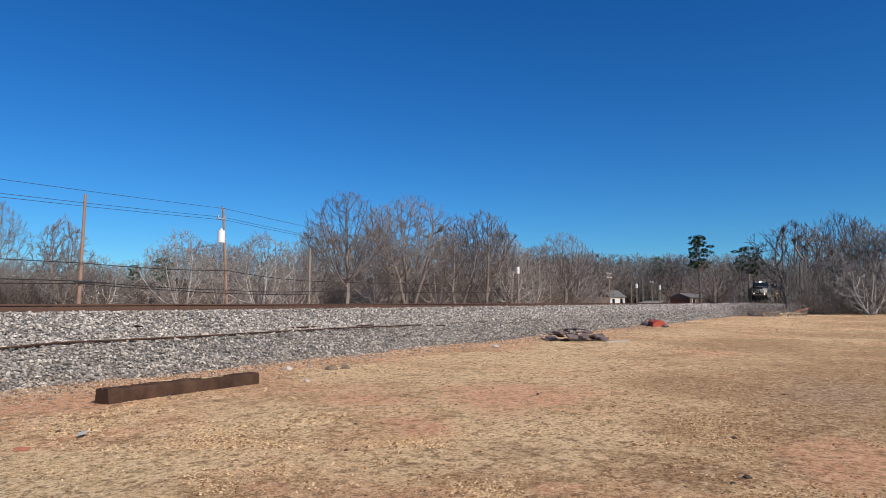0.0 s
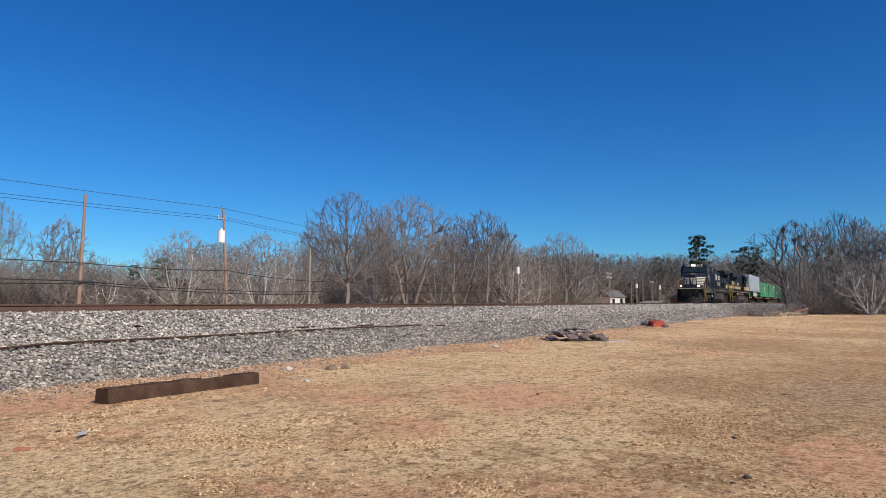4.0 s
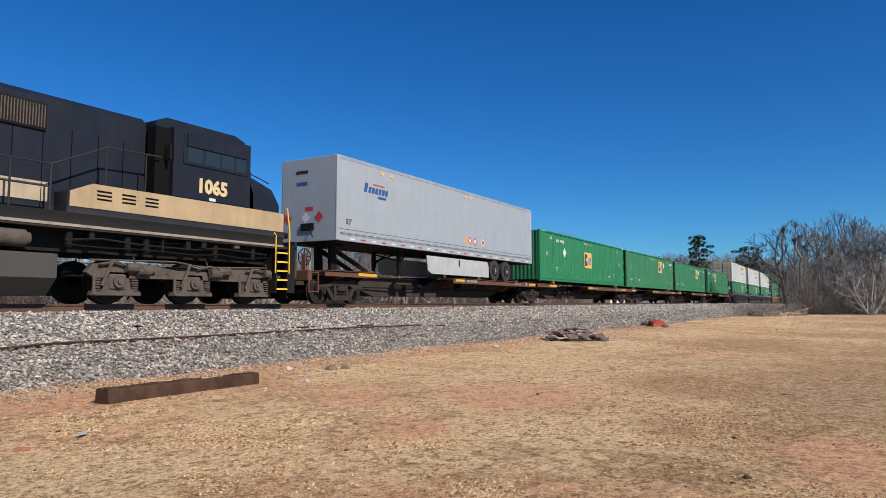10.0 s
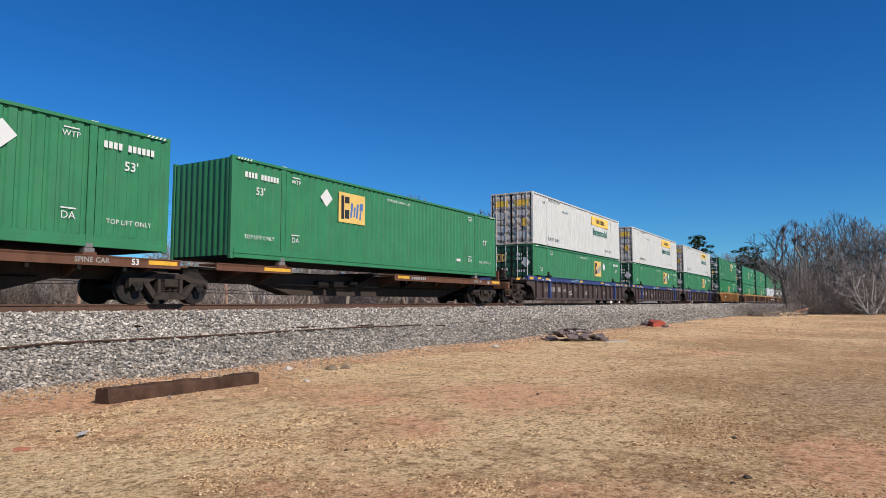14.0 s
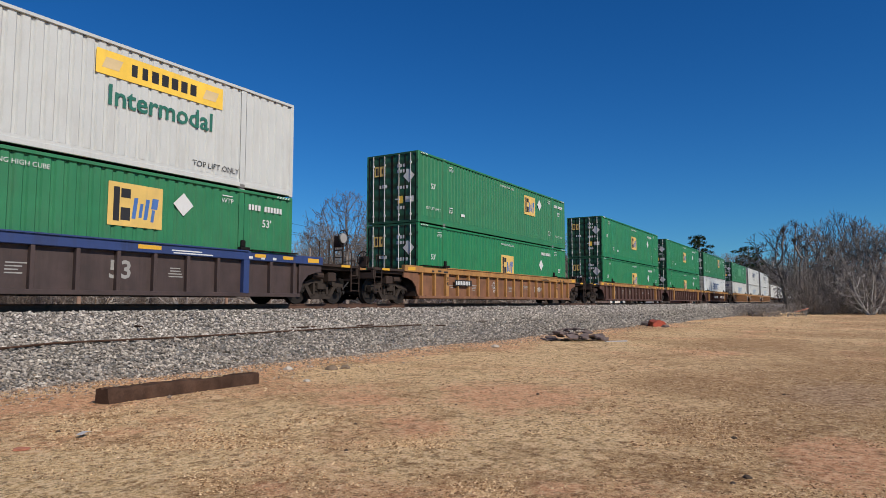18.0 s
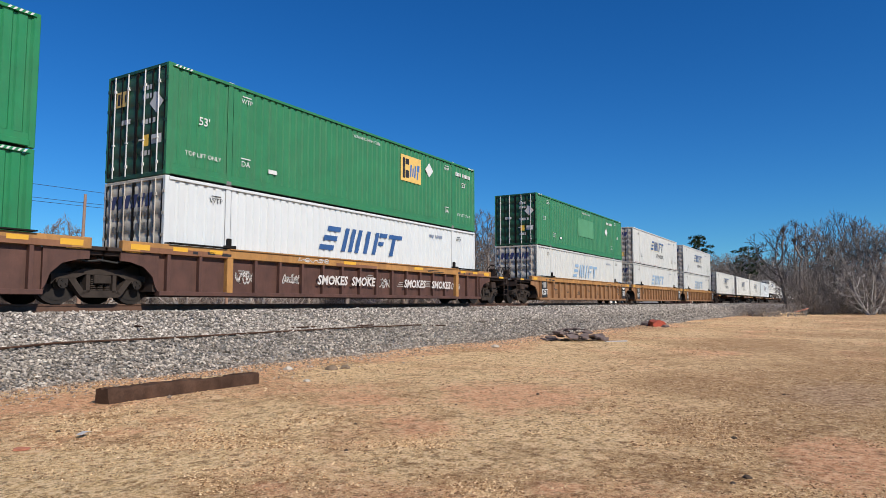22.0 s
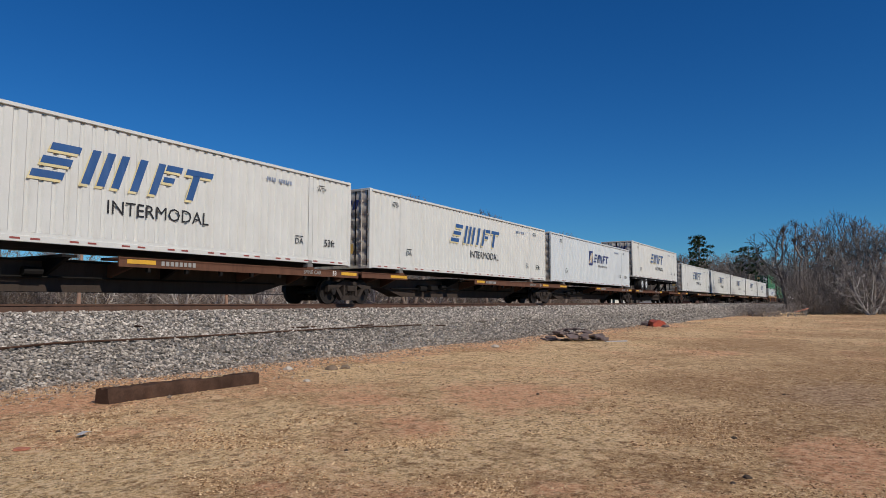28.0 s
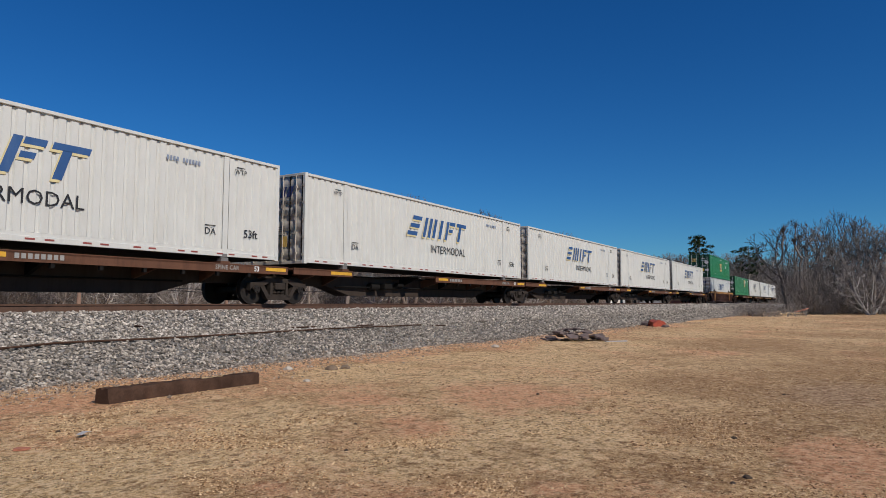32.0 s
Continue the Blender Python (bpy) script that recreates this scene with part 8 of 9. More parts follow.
    part("slider_frame", Geo().box(10.6, 14.2, -0.55, -0.42, 1.7, 2.08).box(10.6, 14.2, 0.42, 0.55, 1.7, 2.08).cyl((11.7, 0, 1.58), 0.07, 2.0, "y", 8).cyl((12.95, 0, 1.58), 0.07, 2.0, "y", 8), M["under"], c)
    part("gladhand_box", Geo().box(-0.06, 0.0, -0.3, 0.3, 2.5, 2.75, 0.02).tube([(-0.04, -0.2, 2.6), (-0.12, -0.25, 2.4), (-0.06, -0.3, 2.25)], 0.02, 5), M["under"], c)
    for y, z, w, h, mt in ((0.3, 4.55, 0.55, 0.12, "mark_black"), (0.3, 4.15, 0.5, 0.12, "mark_blue"), (-0.05, 3.25, 0.36, 0.14, "mark_red")):
        part("front_mark", plate(w, h, mt), None, c, "", pose(-0.004, y, z, 0, 0, -90))
    for y, mt in ((0.1, "mark_white"), (-0.5, "mark_red"), (0.95, "mark_red")):
        part("placard", Geo().prism([(0, -0.2), (0.2, 0), (0, 0.2), (-0.2, 0)], "y", -0.002, 0), M[mt], c, "diamond hazard placard", pose(-0.004, y, 2.95, 0, 0, -90))
    landing_legs(c, 4.55, 1.09, 2.08)
    return c


def container_chassis():
    c = thing("container_chassis", "black road chassis with white-rimmed wheels under a container", "trailer", "road trailers on the train")
    for s in (-1, 1):
        part("main_beam", Geo().prism([(0.1, 1.84), (0.1, 2.10), (16.1, 2.10), (16.1, 1.96), (12.9, 1.96), (12.4, 1.78), (1.0, 1.78)], "y", *sorted((s * 0.42, s * 0.56))), M["spine_dark"], c)
        part("side_rail", B(0.1, 16.1, *sorted((s * 1.15, s * 1.25)), 1.96, 2.11, 0.01), M["spine_dark"], c)
        for x in (3.0, 4.3):
            tyre_pair(c, x, 1.58, 1.12, s, M["bright"])
        for i in range(5):
            part("reflector", plate(0.3, 0.06, "mark_white"), None, c, "", pose(1.0 + i * 3.2, s * 1.26, 2.02, 0, 0, 0 if s < 0 else 180))
    for x in (0.15, 2.0, 5.5, 9.0, 12.0, 14.0, 16.0):
        part("cross_member", B(x - 0.06, x + 0.06, -1.24, 1.24, 1.92, 2.08), M["spine_dark"], c)
    part("axle_frame", Geo().box(2.2, 5.2, -0.6, -0.45, 1.55, 1.8).box(2.2, 5.2, 0.45, 0.6, 1.55, 1.8).cyl((3.0, 0, 1.58), 0.07, 2.0, "y", 8).cyl((4.3, 0, 1.58), 0.07, 2.0, "y", 8), M["spine_dark"], c)
    part("tail_bumper", Geo().box(0.1, 0.2, -1.1, 1.1, 1.5, 1.62).box(0.1, 0.2, -0.7, -0.6, 1.6, 1.9).box(0.1, 0.2, 0.6, 0.7, 1.6, 1.9), M["spine_dark"], c)
    landing_legs(c, 10.9, 1.09, 1.95)
    return c


# ---- the consist ----
ride(lead_locomotive(), 154.9)
ride(second_locomotive(), 177.2)
ride(road_trailer(), 201.0)

PROTO = {}


def again(key, make, *a, **k):
    """The first of a kind is built, the next are copies of it."""
    if key not in PROTO:
        PROTO[key] = make(*a, **k)
        return PROTO[key]
    src = PROTO[key]
    ob = copy_thing(src, Matrix())
    for o in ob.children_recursive:
        if o.name.startswith("wheelset"):
            p = o.matrix_basis.translation
            TURNING.append((o, p.x, p.z, p.z))
    return ob


SPINE_Z = 1.255
# five-unit spine car with the trailer and four green containers
ride(spine_unit(True, False, "trailer", hitch_left=True), 200.9)
for u in (218.19, 235.21, 252.48):
    ride(again("spine_mid", spine_unit, False, False), u)
ride(again("spine_last", spine_unit, False, True), 270.61)
ride(again("green_std", green_container, "green", True, 1), 218.19, SPINE_Z, CL)
ride(again("green_mid", green_container, "green_b", True, 2), 235.21, SPINE_Z)
ride(again("green_mid", green_container), 252.48, SPINE_Z)
ride(again("green_mid", green_container), 270.61, SPINE_Z, CL)

WELL_LOW, WELL_HIGH = 0.335, 3.255
# three-unit maroon well car
for i, u in enumerate((291.33, 311.18, 330.74)):
    ride(well_unit("purple", i == 0, i == 2, i), u)
    ride(again("green_mid", green_container), u, WELL_LOW)
    ride(again("banner", banner_container), u, WELL_HIGH)
# single tan well car
ride(well_unit("orange", True, True, 4), 353.9)
ride(again("green_std", green_container), 353.9, WELL_LOW)
ride(again("green_mid", green_container), 353.9, WELL_HIGH)
# three-unit brown well car
for i, u in enumerate((377.34, 396.97, 416.25)):
    ride(well_unit("brown", i == 0, i == 2, 10 + i), u)
    if i < 2:
        ride(again("green_std", green_container), u, WELL_LOW)
        ride(again("green_std", green_container), u, WELL_HIGH)
    else:
        ride(again("white_low", white_container, "bright", "blue", False), u, WELL_LOW)
        ride(again("green_mid", green_container), u, WELL_HIGH)
# three-unit tan well car
for i, u in enumerate((439.59, 459.09, 478.45)):
    ride(well_unit("tan", i == 0, i == 2, 20 + i), u)
    ride(again("white_worn", white_container, "white", "worn", False), u, WELL_LOW)
    if i == 0:
        ride(again("green_faded", green_container, "green_b", False, 1, True), u, WELL_HIGH)
    else:
        ride(again("white_full", white_container, "white", "full"), u, WELL_HIGH)
# five-unit spine car with white containers, the last on a road chassis
for i, u in enumerate((499.13, 517.85, 535.06, 552.09)):
    ride(again("spine_first", spine_unit, True, False) if i == 0 else again("spine_mid", spine_unit), u)
    ride(again("white_cream", white_container, "cream", "full") if i < 3 else white_container("bright", "shield"), u, SPINE_Z)
ride(spine_unit(False, True, "trailer", hitch_right=True), 569.4)
ride(container_chassis(), 569.25)
ride(again("white_cream", white_container), 569.3, 2.115)
# five-unit spine car with white containers
for i, u in enumerate((587.99, 605.25, 622.4, 639.56, 657.0)):
    ride(again("spine_first", spine_unit) if i == 0 else again("spine_last", spine_unit) if i == 4 else again("spine_mid", spine_unit), u)
    ride(again("white_cream", white_container), u, SPINE_Z)
# the cars behind
ride(well_unit("brown", True, True, 31), 678.6)
ride(again("white_low", white_container), 678.6, WELL_LOW)
ride(again("green_std", green_container), 678.6, WELL_HIGH)
for i, u in enumerate((700.2, 718.0, 735.6, 752.8)):
    ride(again("spine_first", spine_unit) if i == 0 else again("spine_mid", spine_unit), u)
    ride(again("green_mid", green_container) if i == 0 else again("white_cream", white_container), u, SPINE_Z)

# ---- poles and wires beyond the track ----
M["pole"] = paint("weathered_pole_wood", (0.28, 0.185, 0.135), (0.14, 0.088, 0.06), 0.6, 0.9, scale=3, bumps=0.5)
M["pole_grey"] = paint("grey_pole_wood", (0.26, 0.22, 0.18), (0.13, 0.11, 0.09), 0.5, 0.9, scale=3, bumps=0.5)
M["wire"] = paint("black_cable", (0.015, 0.015, 0.016), (0.03, 0.03, 0.03), 0.3, 0.7, streak=False, bumps=0)
M["can"] = paint("pale_grey_enamel", (0.72, 0.73, 0.73), (0.5, 0.5, 0.48), 0.25, 0.4)


def utility_pole(x, y, z_top, lean, wood, label, transformer=False, arms=0, can=0.0, r=0.125):
    z0 = ground_z(x, y) - 0.3
    c = thing("utility_pole", label, "utility pole", "utility poles beyond the track")
    c.matrix_basis = pose(x, y, 0)
    part("pole", Geo().tube([(0, 0, z0), (lean * 0.5, 0, (z0 + z_top) / 2), (lean, 0, z_top)], r, 10, r * 0.68), M[wood], c)
    if transformer:
        t = part("transformer", Geo().cyl((-0.36 + lean * 0.75, -0.1, z_top - 2.2), 0.27, 0.86, "z", 20).cyl((-0.36 + lean * 0.75, -0.1, z_top - 1.74), 0.28, 0.06, "z", 20), M["can"], c, "pale grey cylindrical transformer")
        part("bushing", Geo().cyl((-0.40 + lean * 0.75, -0.1, z_top - 1.62), 0.05, 0.2, "z", 8).cyl((-0.28 + lean * 0.75, -0.1, z_top - 1.64), 0.04, 0.16, "z", 8), M["can"], t)
        part("bracket", Geo().box(-0.2 + lean * 0.75, 0.05 + lean * 0.75, -0.14, 0.05, z_top - 2.4, z_top - 2.3).box(-0.2 + lean * 0.75, 0.05 + lean * 0.75, -0.14, 0.05, z_top - 1.95, z_top - 1.85), M["steel"], c)
        part("insulator", Geo().tube([(lean - 0.02, 0, z_top - 0.1), (lean - 0.16, 0, z_top + 0.05), (lean - 0.14, 0, z_top + 0.2)], 0.05, 6), M["pole"], c, "bent top bracket with insulator")
        part("crossarm", Geo().box(-0.5 + lean, 0.2 + lean, -0.06, 0.06, z_top - 0.82, z_top - 0.72).cyl((-0.45 + lean, 0, z_top - 0.62), 0.05, 0.18, "z", 8).cyl((0.16 + lean, 0, z_top - 0.62), 0.05, 0.18, "z", 8), M["steel"], c)
    for k in range(arms):
        z = z_top - 0.35 - 0.8 * k
        part("crossarm", Geo().box(-1.5, 1.5, -0.06, 0.06, z - 0.06, z + 0.06), M["pole_grey"], c)
        for q in (-1.4, -0.7, 0.7, 1.4):
            part("insulator", Geo().cyl((q, 0, z + 0.14), 0.07, 0.16, "z", 8), M["can"], c)
    if can:
        part("transformer", Geo().cyl((-0.3, -0.1, z_top - can), 0.26, 0.95, "z", 16), M["can"], c, "pale grey cylindrical transformer")
    return c


utility_pole(23.35, 25.0, 6.85, 0.15, "pole", "bare leaning wooden utility pole with telephone cables")
utility_pole(34.97, 25.0, 7.25, -0.66, "pole", "wooden utility pole with a pale grey transformer", transformer=True)
utility_pole(44.0, 25.0, 4.9, 0.02, "pole_grey", "short weathered wooden pole in the scrub")
utility_pole(88.0, 25.0, 5.5, 0.1, "pole_grey", "wooden utility pole with a small transformer", can=0.75, r=0.17)
for px, d, zt, arms, can in ((973, 110, 4.6, 0, 0.0), (1078, 128, 6.0, 2, 0.0), (1117, 140, 3.8, 0, 0.0), (1126, 145, 4.6, 0, 0.9), (1137, 150, 5.8, 0, 0.0), (1153, 150, 5.0, 1, 0.0), (1167, 150, 4.2, 0, 0.7), (1265, 140, 3.9, 0, 0.0)):
    x, y = bearing_spot(px, d)
    utility_pole(x, y, zt, 0.05, "pole_grey", "distant wooden utility pole by the road", arms=arms, can=can)


def cable(pts, r, label, name="overhead_wire", sag=0.25):
    g = Geo()
    for a, b in zip(pts, pts[1:]):
        a, b = Vector(a), Vector(b)
        row = []
        for i in range(11):
            k = i / 10
            p = a.lerp(b, k)
            p.z -= sag * 4 * k * (1 - k)
            row.append(tuple(p))
        g.tube(row, r, 5)
    return tagged(part(name, g, M["wire"], None), label, "wire", "wires between the poles")


cable([(-20, 25, 7.4), (34.5, 25, 7.28), (88, 25, 5.5)], 0.014, "thin bare overhead wire between the utility poles", sag=0.35)
cable([(-20, 25, 6.7), (34.35, 25, 6.6), (88, 25, 5.0)], 0.014, "thin bare overhead wire between the utility poles", sag=0.5)
cable([(-20, 25.3, 6.5), (34.8, 25.3, 6.45), (88, 25.2, 4.9)], 0.014, "thin bare overhead wire between the utility poles", sag=0.5)
cable([(-20, 24.8, 2.9), (23.5, 24.8, 2.5), (34.7, 24.8, 2.5), (44, 24.8, 1.95), (88, 24.8, 2.6)], 0.028, "black telephone cable strung along the poles", sag=0.12)
cable([(-20, 24.8, 1.7), (23.5, 24.8, 1.38), (34.7, 24.8, 1.0), (44, 24.8, 1.05), (88, 24.8, 1.6)], 0.03, "black telephone cable strung along the poles", sag=0.1)
cable([(-20, 24.8, 0.6), (23.5, 24.8, 1.22), (34.7, 24.8, 0.75), (44, 24.8, 0.8)], 0.03, "black telephone cable strung along the poles", sag=0.06)
tagged(part("cable_splice", Geo().tube([(22.9, 24.75, 1.33), (24.9, 24.75, 1.3)], 0.055, 7), M["wire"], None), "black splice case on the telephone cable", "cable splice")

# ---- far houses and road ----
M["siding"] = paint("pale_house_siding", (0.62, 0.60, 0.56), (0.4, 0.38, 0.35), 0.3, 0.7)
M["brick_far"] = paint("dark_brick_wall", (0.16, 0.09, 0.07), (0.08, 0.05, 0.04), 0.4, 0.85)
M["shingle"] = paint("grey_shingle_roof", (0.13, 0.125, 0.12), (0.07, 0.065, 0.06), 0.5, 0.9)
M["road"] = paint("pale_worn_asphalt", (0.24, 0.23, 0.22), (0.15, 0.14, 0.13), 0.4, 0.9, scale=0.4, streak=False)


def house(px, d, w, dp, h, roof, wall, turn, label):
    x, y = bearing_spot(px, d)
    c = thing("house", label, "house", "houses beyond the track")
    c.matrix_basis = pose(x, y, ground_z(x, y) - 0.1, 0, 0, turn)
    part("wall", B(-w / 2, w / 2, -dp / 2, dp / 2, 0, h), M[wall], c)
    part("roof", Geo().prism([(-dp / 2 - 0.4, h - 0.1), (dp / 2 + 0.4, h - 0.1), (0, h + roof)], "x", -w / 2 - 0.3, w / 2 + 0.3), M["shingle"], c)
    n = max(2, int(w / 2.4))
    for i in range(n):
        xx = -w / 2 + w * (i + 0.5) / n
        win = part("window", B(xx - 0.45, xx + 0.45, -dp / 2 - 0.03, -dp / 2 + 0.02, 0.9, 2.1), M["glass"], c)
        part("frame", Geo().box(xx - 0.52, xx - 0.45, -dp / 2 - 0.05, -dp / 2, 0.85, 2.15).box(xx + 0.45, xx + 0.52, -dp / 2 - 0.05, -dp / 2, 0.85, 2.15), M["siding"], win)


house(1078, 165, 5.6, 5, 2.6, 1.6, "siding", -25, "small white gabled house among the bare trees")
house(1222, 168, 8.5, 6, 2.5, 1.0, "brick_far", -28, "low dark brick house with a shingled roof")
house(48, 62, 3.8, 4.5, 1.9, 1.0, "siding", 20, "pale house half hidden behind the scrub")
g = Geo()
a, b = bearing_spot(1128, 120), bearing_spot(1168, 230)
for p in (a, b):
    for s in (-2.8, 2.8):
        g.v.append((p[0] + s * 0.6, p[1] - s * 0.8, ground_z(*p) + (0.05 if p is a else 2.6)))
g.f = [(0, 1, 3, 2)]
tagged(part("road", g, M["road"], None), "pale asphalt side road running away uphill between trees", "road", kind="structure")

# ---- clutter on the lawn and the ballast ----
M["old_tie"] = paint("weathered_dark_tie_wood", (0.075, 0.042, 0.028), (0.018, 0.010, 0.008), 0.8, 0.9, scale=2.5, streak=False, bumps=0.8, vary=0.4, gloss=0.1)
M["slab"] = paint("broken_asphalt", (0.17, 0.13, 0.12), (0.07, 0.052, 0.048), 0.5, 0.95, scale=5, streak=False, bumps=0.6, vary=0.3, gloss=0.1)
M["red_plastic"] = paint("faded_red_plastic", (0.40, 0.07, 0.035), (0.10, 0.035, 0.03), 0.5, 0.6, streak=False)
M["log"] = paint("cut_log_bark", (0.21, 0.15, 0.10), (0.09, 0.065, 0.045), 0.6, 0.9, scale=4, bumps=0.5, vary=0.3)
M["log_pale"] = paint("split_pale_wood", (0.50, 0.36, 0.20), (0.28, 0.19, 0.1), 0.5, 0.85, scale=4, bumps=0.3, vary=0.2)
M["clod"] = paint("dark_dung_and_clods", (0.07, 0.045, 0.028), (0.03, 0.02, 0.014), 0.5, 0.95, scale=20, streak=False, bumps=0.6)
M["paper"] = paint("dirty_white_litter", (0.42, 0.40, 0.40), (0.25, 0.22, 0.22), 0.4, 0.7, streak=False, bumps=0)
M["redclay_brick"] = paint("red_clay_brick", (0.40, 0.15, 0.085), (0.25, 0.10, 0.06), 0.5, 0.9, streak=False, bumps=0.4)
M["pale_stone"] = paint("pale_rough_stone", (0.46, 0.40, 0.33), (0.25, 0.21, 0.17), 0.5, 0.9, scale=6, streak=False, bumps=0.6)


def timber():
    """A used railway tie lying in the grass, with a split along its top."""
    rnd = random.Random(8)
    g = Geo()
    n = 40
    for i in range(n + 1):
        x = 2.66 * i / n
        j = lambda s: rnd.uniform(-s, s) * 2.2
        ring = [(-0.115 + j(0.004), -0.02), (0.115 + j(0.004), -0.02), (0.118 + j(0.004), 0.205 + j(0.004)), (0.10 + j(0.003), 0.235 + j(0.006)), (0.03, 0.238 + j(0.005)),
                (0.012, 0.222 + j(0.006)), (-0.01, 0.238 + j(0.004)), (-0.10 + j(0.003), 0.235 + j(0.006)), (-0.118 + j(0.004), 0.205 + j(0.004))]
        g.v += [(x + (j(0.012) if i in (0, n) else 0), y, z) for y, z in ring]
    m = 9
    g.f = [(i * m + k, i * m + (k + 1) % m, (i + 1) * m + (k + 1) % m, (i + 1) * m + k) for i in range(n) for k in range(m)]
    g.f += [tuple(range(m)), tuple(range(n * m + m - 1, n * m - 1, -1))]
    return g


t = thing("railway_tie", "weathered dark brown railway tie lying loose on the grass", "railway tie")
part("timber", timber(), M["old_tie"], t)
part("splinter", Geo().box(1.55, 1.95, -0.06, -0.03, 0.235, 0.246), M["log_pale"], t, "pale splinter on the top")
t.matrix_basis = pose(4.93, -7.72, -1.275, 0, 1.0, 4.5)


def lump(name, x, y, r, mat, seed, label, category, z=None, flat=0.6, group=""):
    """One irregular rounded lump resting on the ground."""
    rnd = random.Random(seed)
    bm = bmesh.new()
    bmesh.ops.create_icosphere(bm, subdivisions=2, radius=1.0)
    for v in bm.verts:
        k = 1 + 0.35 * noise.noise(v.co * 1.6 + Vector((seed, 0, 0))) + 0.12 * noise.noise(v.co * 4 + Vector((0, seed, 0)))
        v.co = Vector((v.co.x * r * k * rnd.uniform(0.97, 1.03), v.co.y * r * k, max(v.co.z * r * k * flat, -r * flat * 0.35)))
    me = bpy.data.meshes.new(name)
    bm.to_mesh(me)
    bm.free()
    me.materials.append(mat)
    ob = new(name, me)
    ob.matrix_basis = pose(x, y, (lawn_z(x, y) if z is None else z) + r * flat * 0.2, 0, 0, rnd.uniform(0, 360))
    return tagged(ob, label, category, group)


def slab_pile():
    rnd = random.Random(17)
    for i in range(52):
        n = rnd.randint(5, 7)
        r = rnd.uniform(0.12, 0.27)
        poly = [(r * rnd.uniform(0.75, 1.1) * math.cos(6.283 * k / n), r * rnd.uniform(0.6, 1.0) * math.sin(6.283 * k / n)) for k in range(n)]
        q = part("asphalt_slab", Geo().prism(poly, "z", 0, rnd.uniform(0.03, 0.065)), M["slab"], None)
        a, b = rnd.uniform(-1, 1), rnd.gauss(0, 0.35)
        hgt = max(0.0, 0.40 * (1 - a * a)) * (i / 52)
        q.matrix_basis = pose(21.7 + 0.34 * a + 0.94 * b, -7.75 - 0.94 * a + 0.34 * b, -1.25 + hgt + 0.02, rnd.gauss(0, 8), rnd.gauss(-4, 8), rnd.uniform(0, 360))
        tagged(q, "broken dark asphalt slab in a dumped heap", "asphalt slab", "slabs of the dumped heap")


slab_pile()
tagged(part("plank", Geo().box(-0.4, 0.4, -0.05, 0.05, 0, 0.03), M["paper"], None, m=pose(21.6, -9.2, -1.24, 0, 0, -40)), "short pale board lying beside the slabs", "board")

# red crushed drum by the ballast foot
c = thing("plastic_drum", "crushed faded red plastic drum by the foot of the ballast", "drum")
c.matrix_basis = pose(36.3, -7.0, -1.12, 20, 82, 65)
shell = Geo()
for i in range(9):                 # dented skin
    for k in range(18):
        w = 2 * math.pi * k / 18
        r = (0.30 - 0.012 * i) * (1.0 + 0.55 * noise.noise((math.cos(w) * 1.7, math.sin(w) * 1.7, i * 0.35)))
        shell.v.append((r * math.cos(w) * 0.8, r * math.sin(w) * 1.1, -0.28 + 0.09 * i + 0.04 * math.sin(3 * w)))
shell.f = [(i * 18 + k, i * 18 + (k + 1) % 18, (i + 1) * 18 + (k + 1) % 18, (i + 1) * 18 + k) for i in range(8) for k in range(18)] + [tuple(range(18)), tuple(range(161, 143, -1))]
part("shell", shell, M["red_plastic"], c)
part("rim", Geo().cyl((0.05, 0, 0.46), 0.24, 0.05, "z", 14, 0.2), M["red_plastic"], c)
part("lid", Geo().cyl((0.02, 0, 0.53), 0.2, 0.03, "z", 12), M["slab"], c)
for i, (x, y, r) in enumerate(((37.3, -6.3, 0.34), (36.9, -6.6, 0.26), (38.0, -6.0, 0.3), (35.6, -7.6, 0.2))):
    lump("debris_lump", x, y, r, M["slab"], 40 + i, "dark broken lump of rubble beside the red drum", "rubble")

# stones and clods
for i, (x, y, r, mt, lab, cat) in enumerate((
        (9.45, -6.45, 0.10, "pale_stone", "pale rough stone at the edge of the grass", "stone"), (17.2, -7.0, 0.12, "pale_stone", "pale rough stone at the edge of the grass", "stone"),
        (9.9, -7.15, 0.12, "log", "rotten stump end lying in the grass", "wood"), (10.25, -7.2, 0.10, "log", "dark lump of wood and earth in the grass", "wood"),
        (6.85, -14.74, 0.028, "clod", "small dark clod on the dry grass", "clod"), (5.42, -15.02, 0.034, "clod", "small dark clod on the dry grass", "clod"), (5.2, -14.95, 0.019, "clod", "small dark clod on the dry grass", "clod"),
        (8.6, -12.0, 0.025, "clod", "small dark clod on the dry grass", "clod"), (9.3, -13.0, 0.019, "clod", "small dark clod on the dry grass", "clod"), (5.6, -11.2, 0.022, "clod", "small dark clod on the dry grass", "clod"),
        (7.2, -11.5, 0.019, "clod", "small dark clod on the dry grass", "clod"), (4.6, -11.9, 0.019, "clod", "small dark clod on the dry grass", "clod"), (10.5, -14.9, 0.025, "clod", "small dark clod on the dry grass", "clod"),
        (3.2, -9.33, 0.07, "redclay_brick", "half-buried red clay lump", "clay lump"), (3.75, -8.9, 0.025, "clod", "small dark clod on the dry grass", "clod"), (8.3, -8.0, 0.06, "pale_stone", "pale rough stone at the edge of the grass", "stone"))):
    lump(cat.replace(" ", "_"), x, y, r, M[mt], 60 + i, lab, cat, group="small lumps on the lawn", flat=0.3 if cat == "clay lump" else 0.6)
lit = thing("litter_paper", "crumpled dirty white litter on the dry grass", "litter")
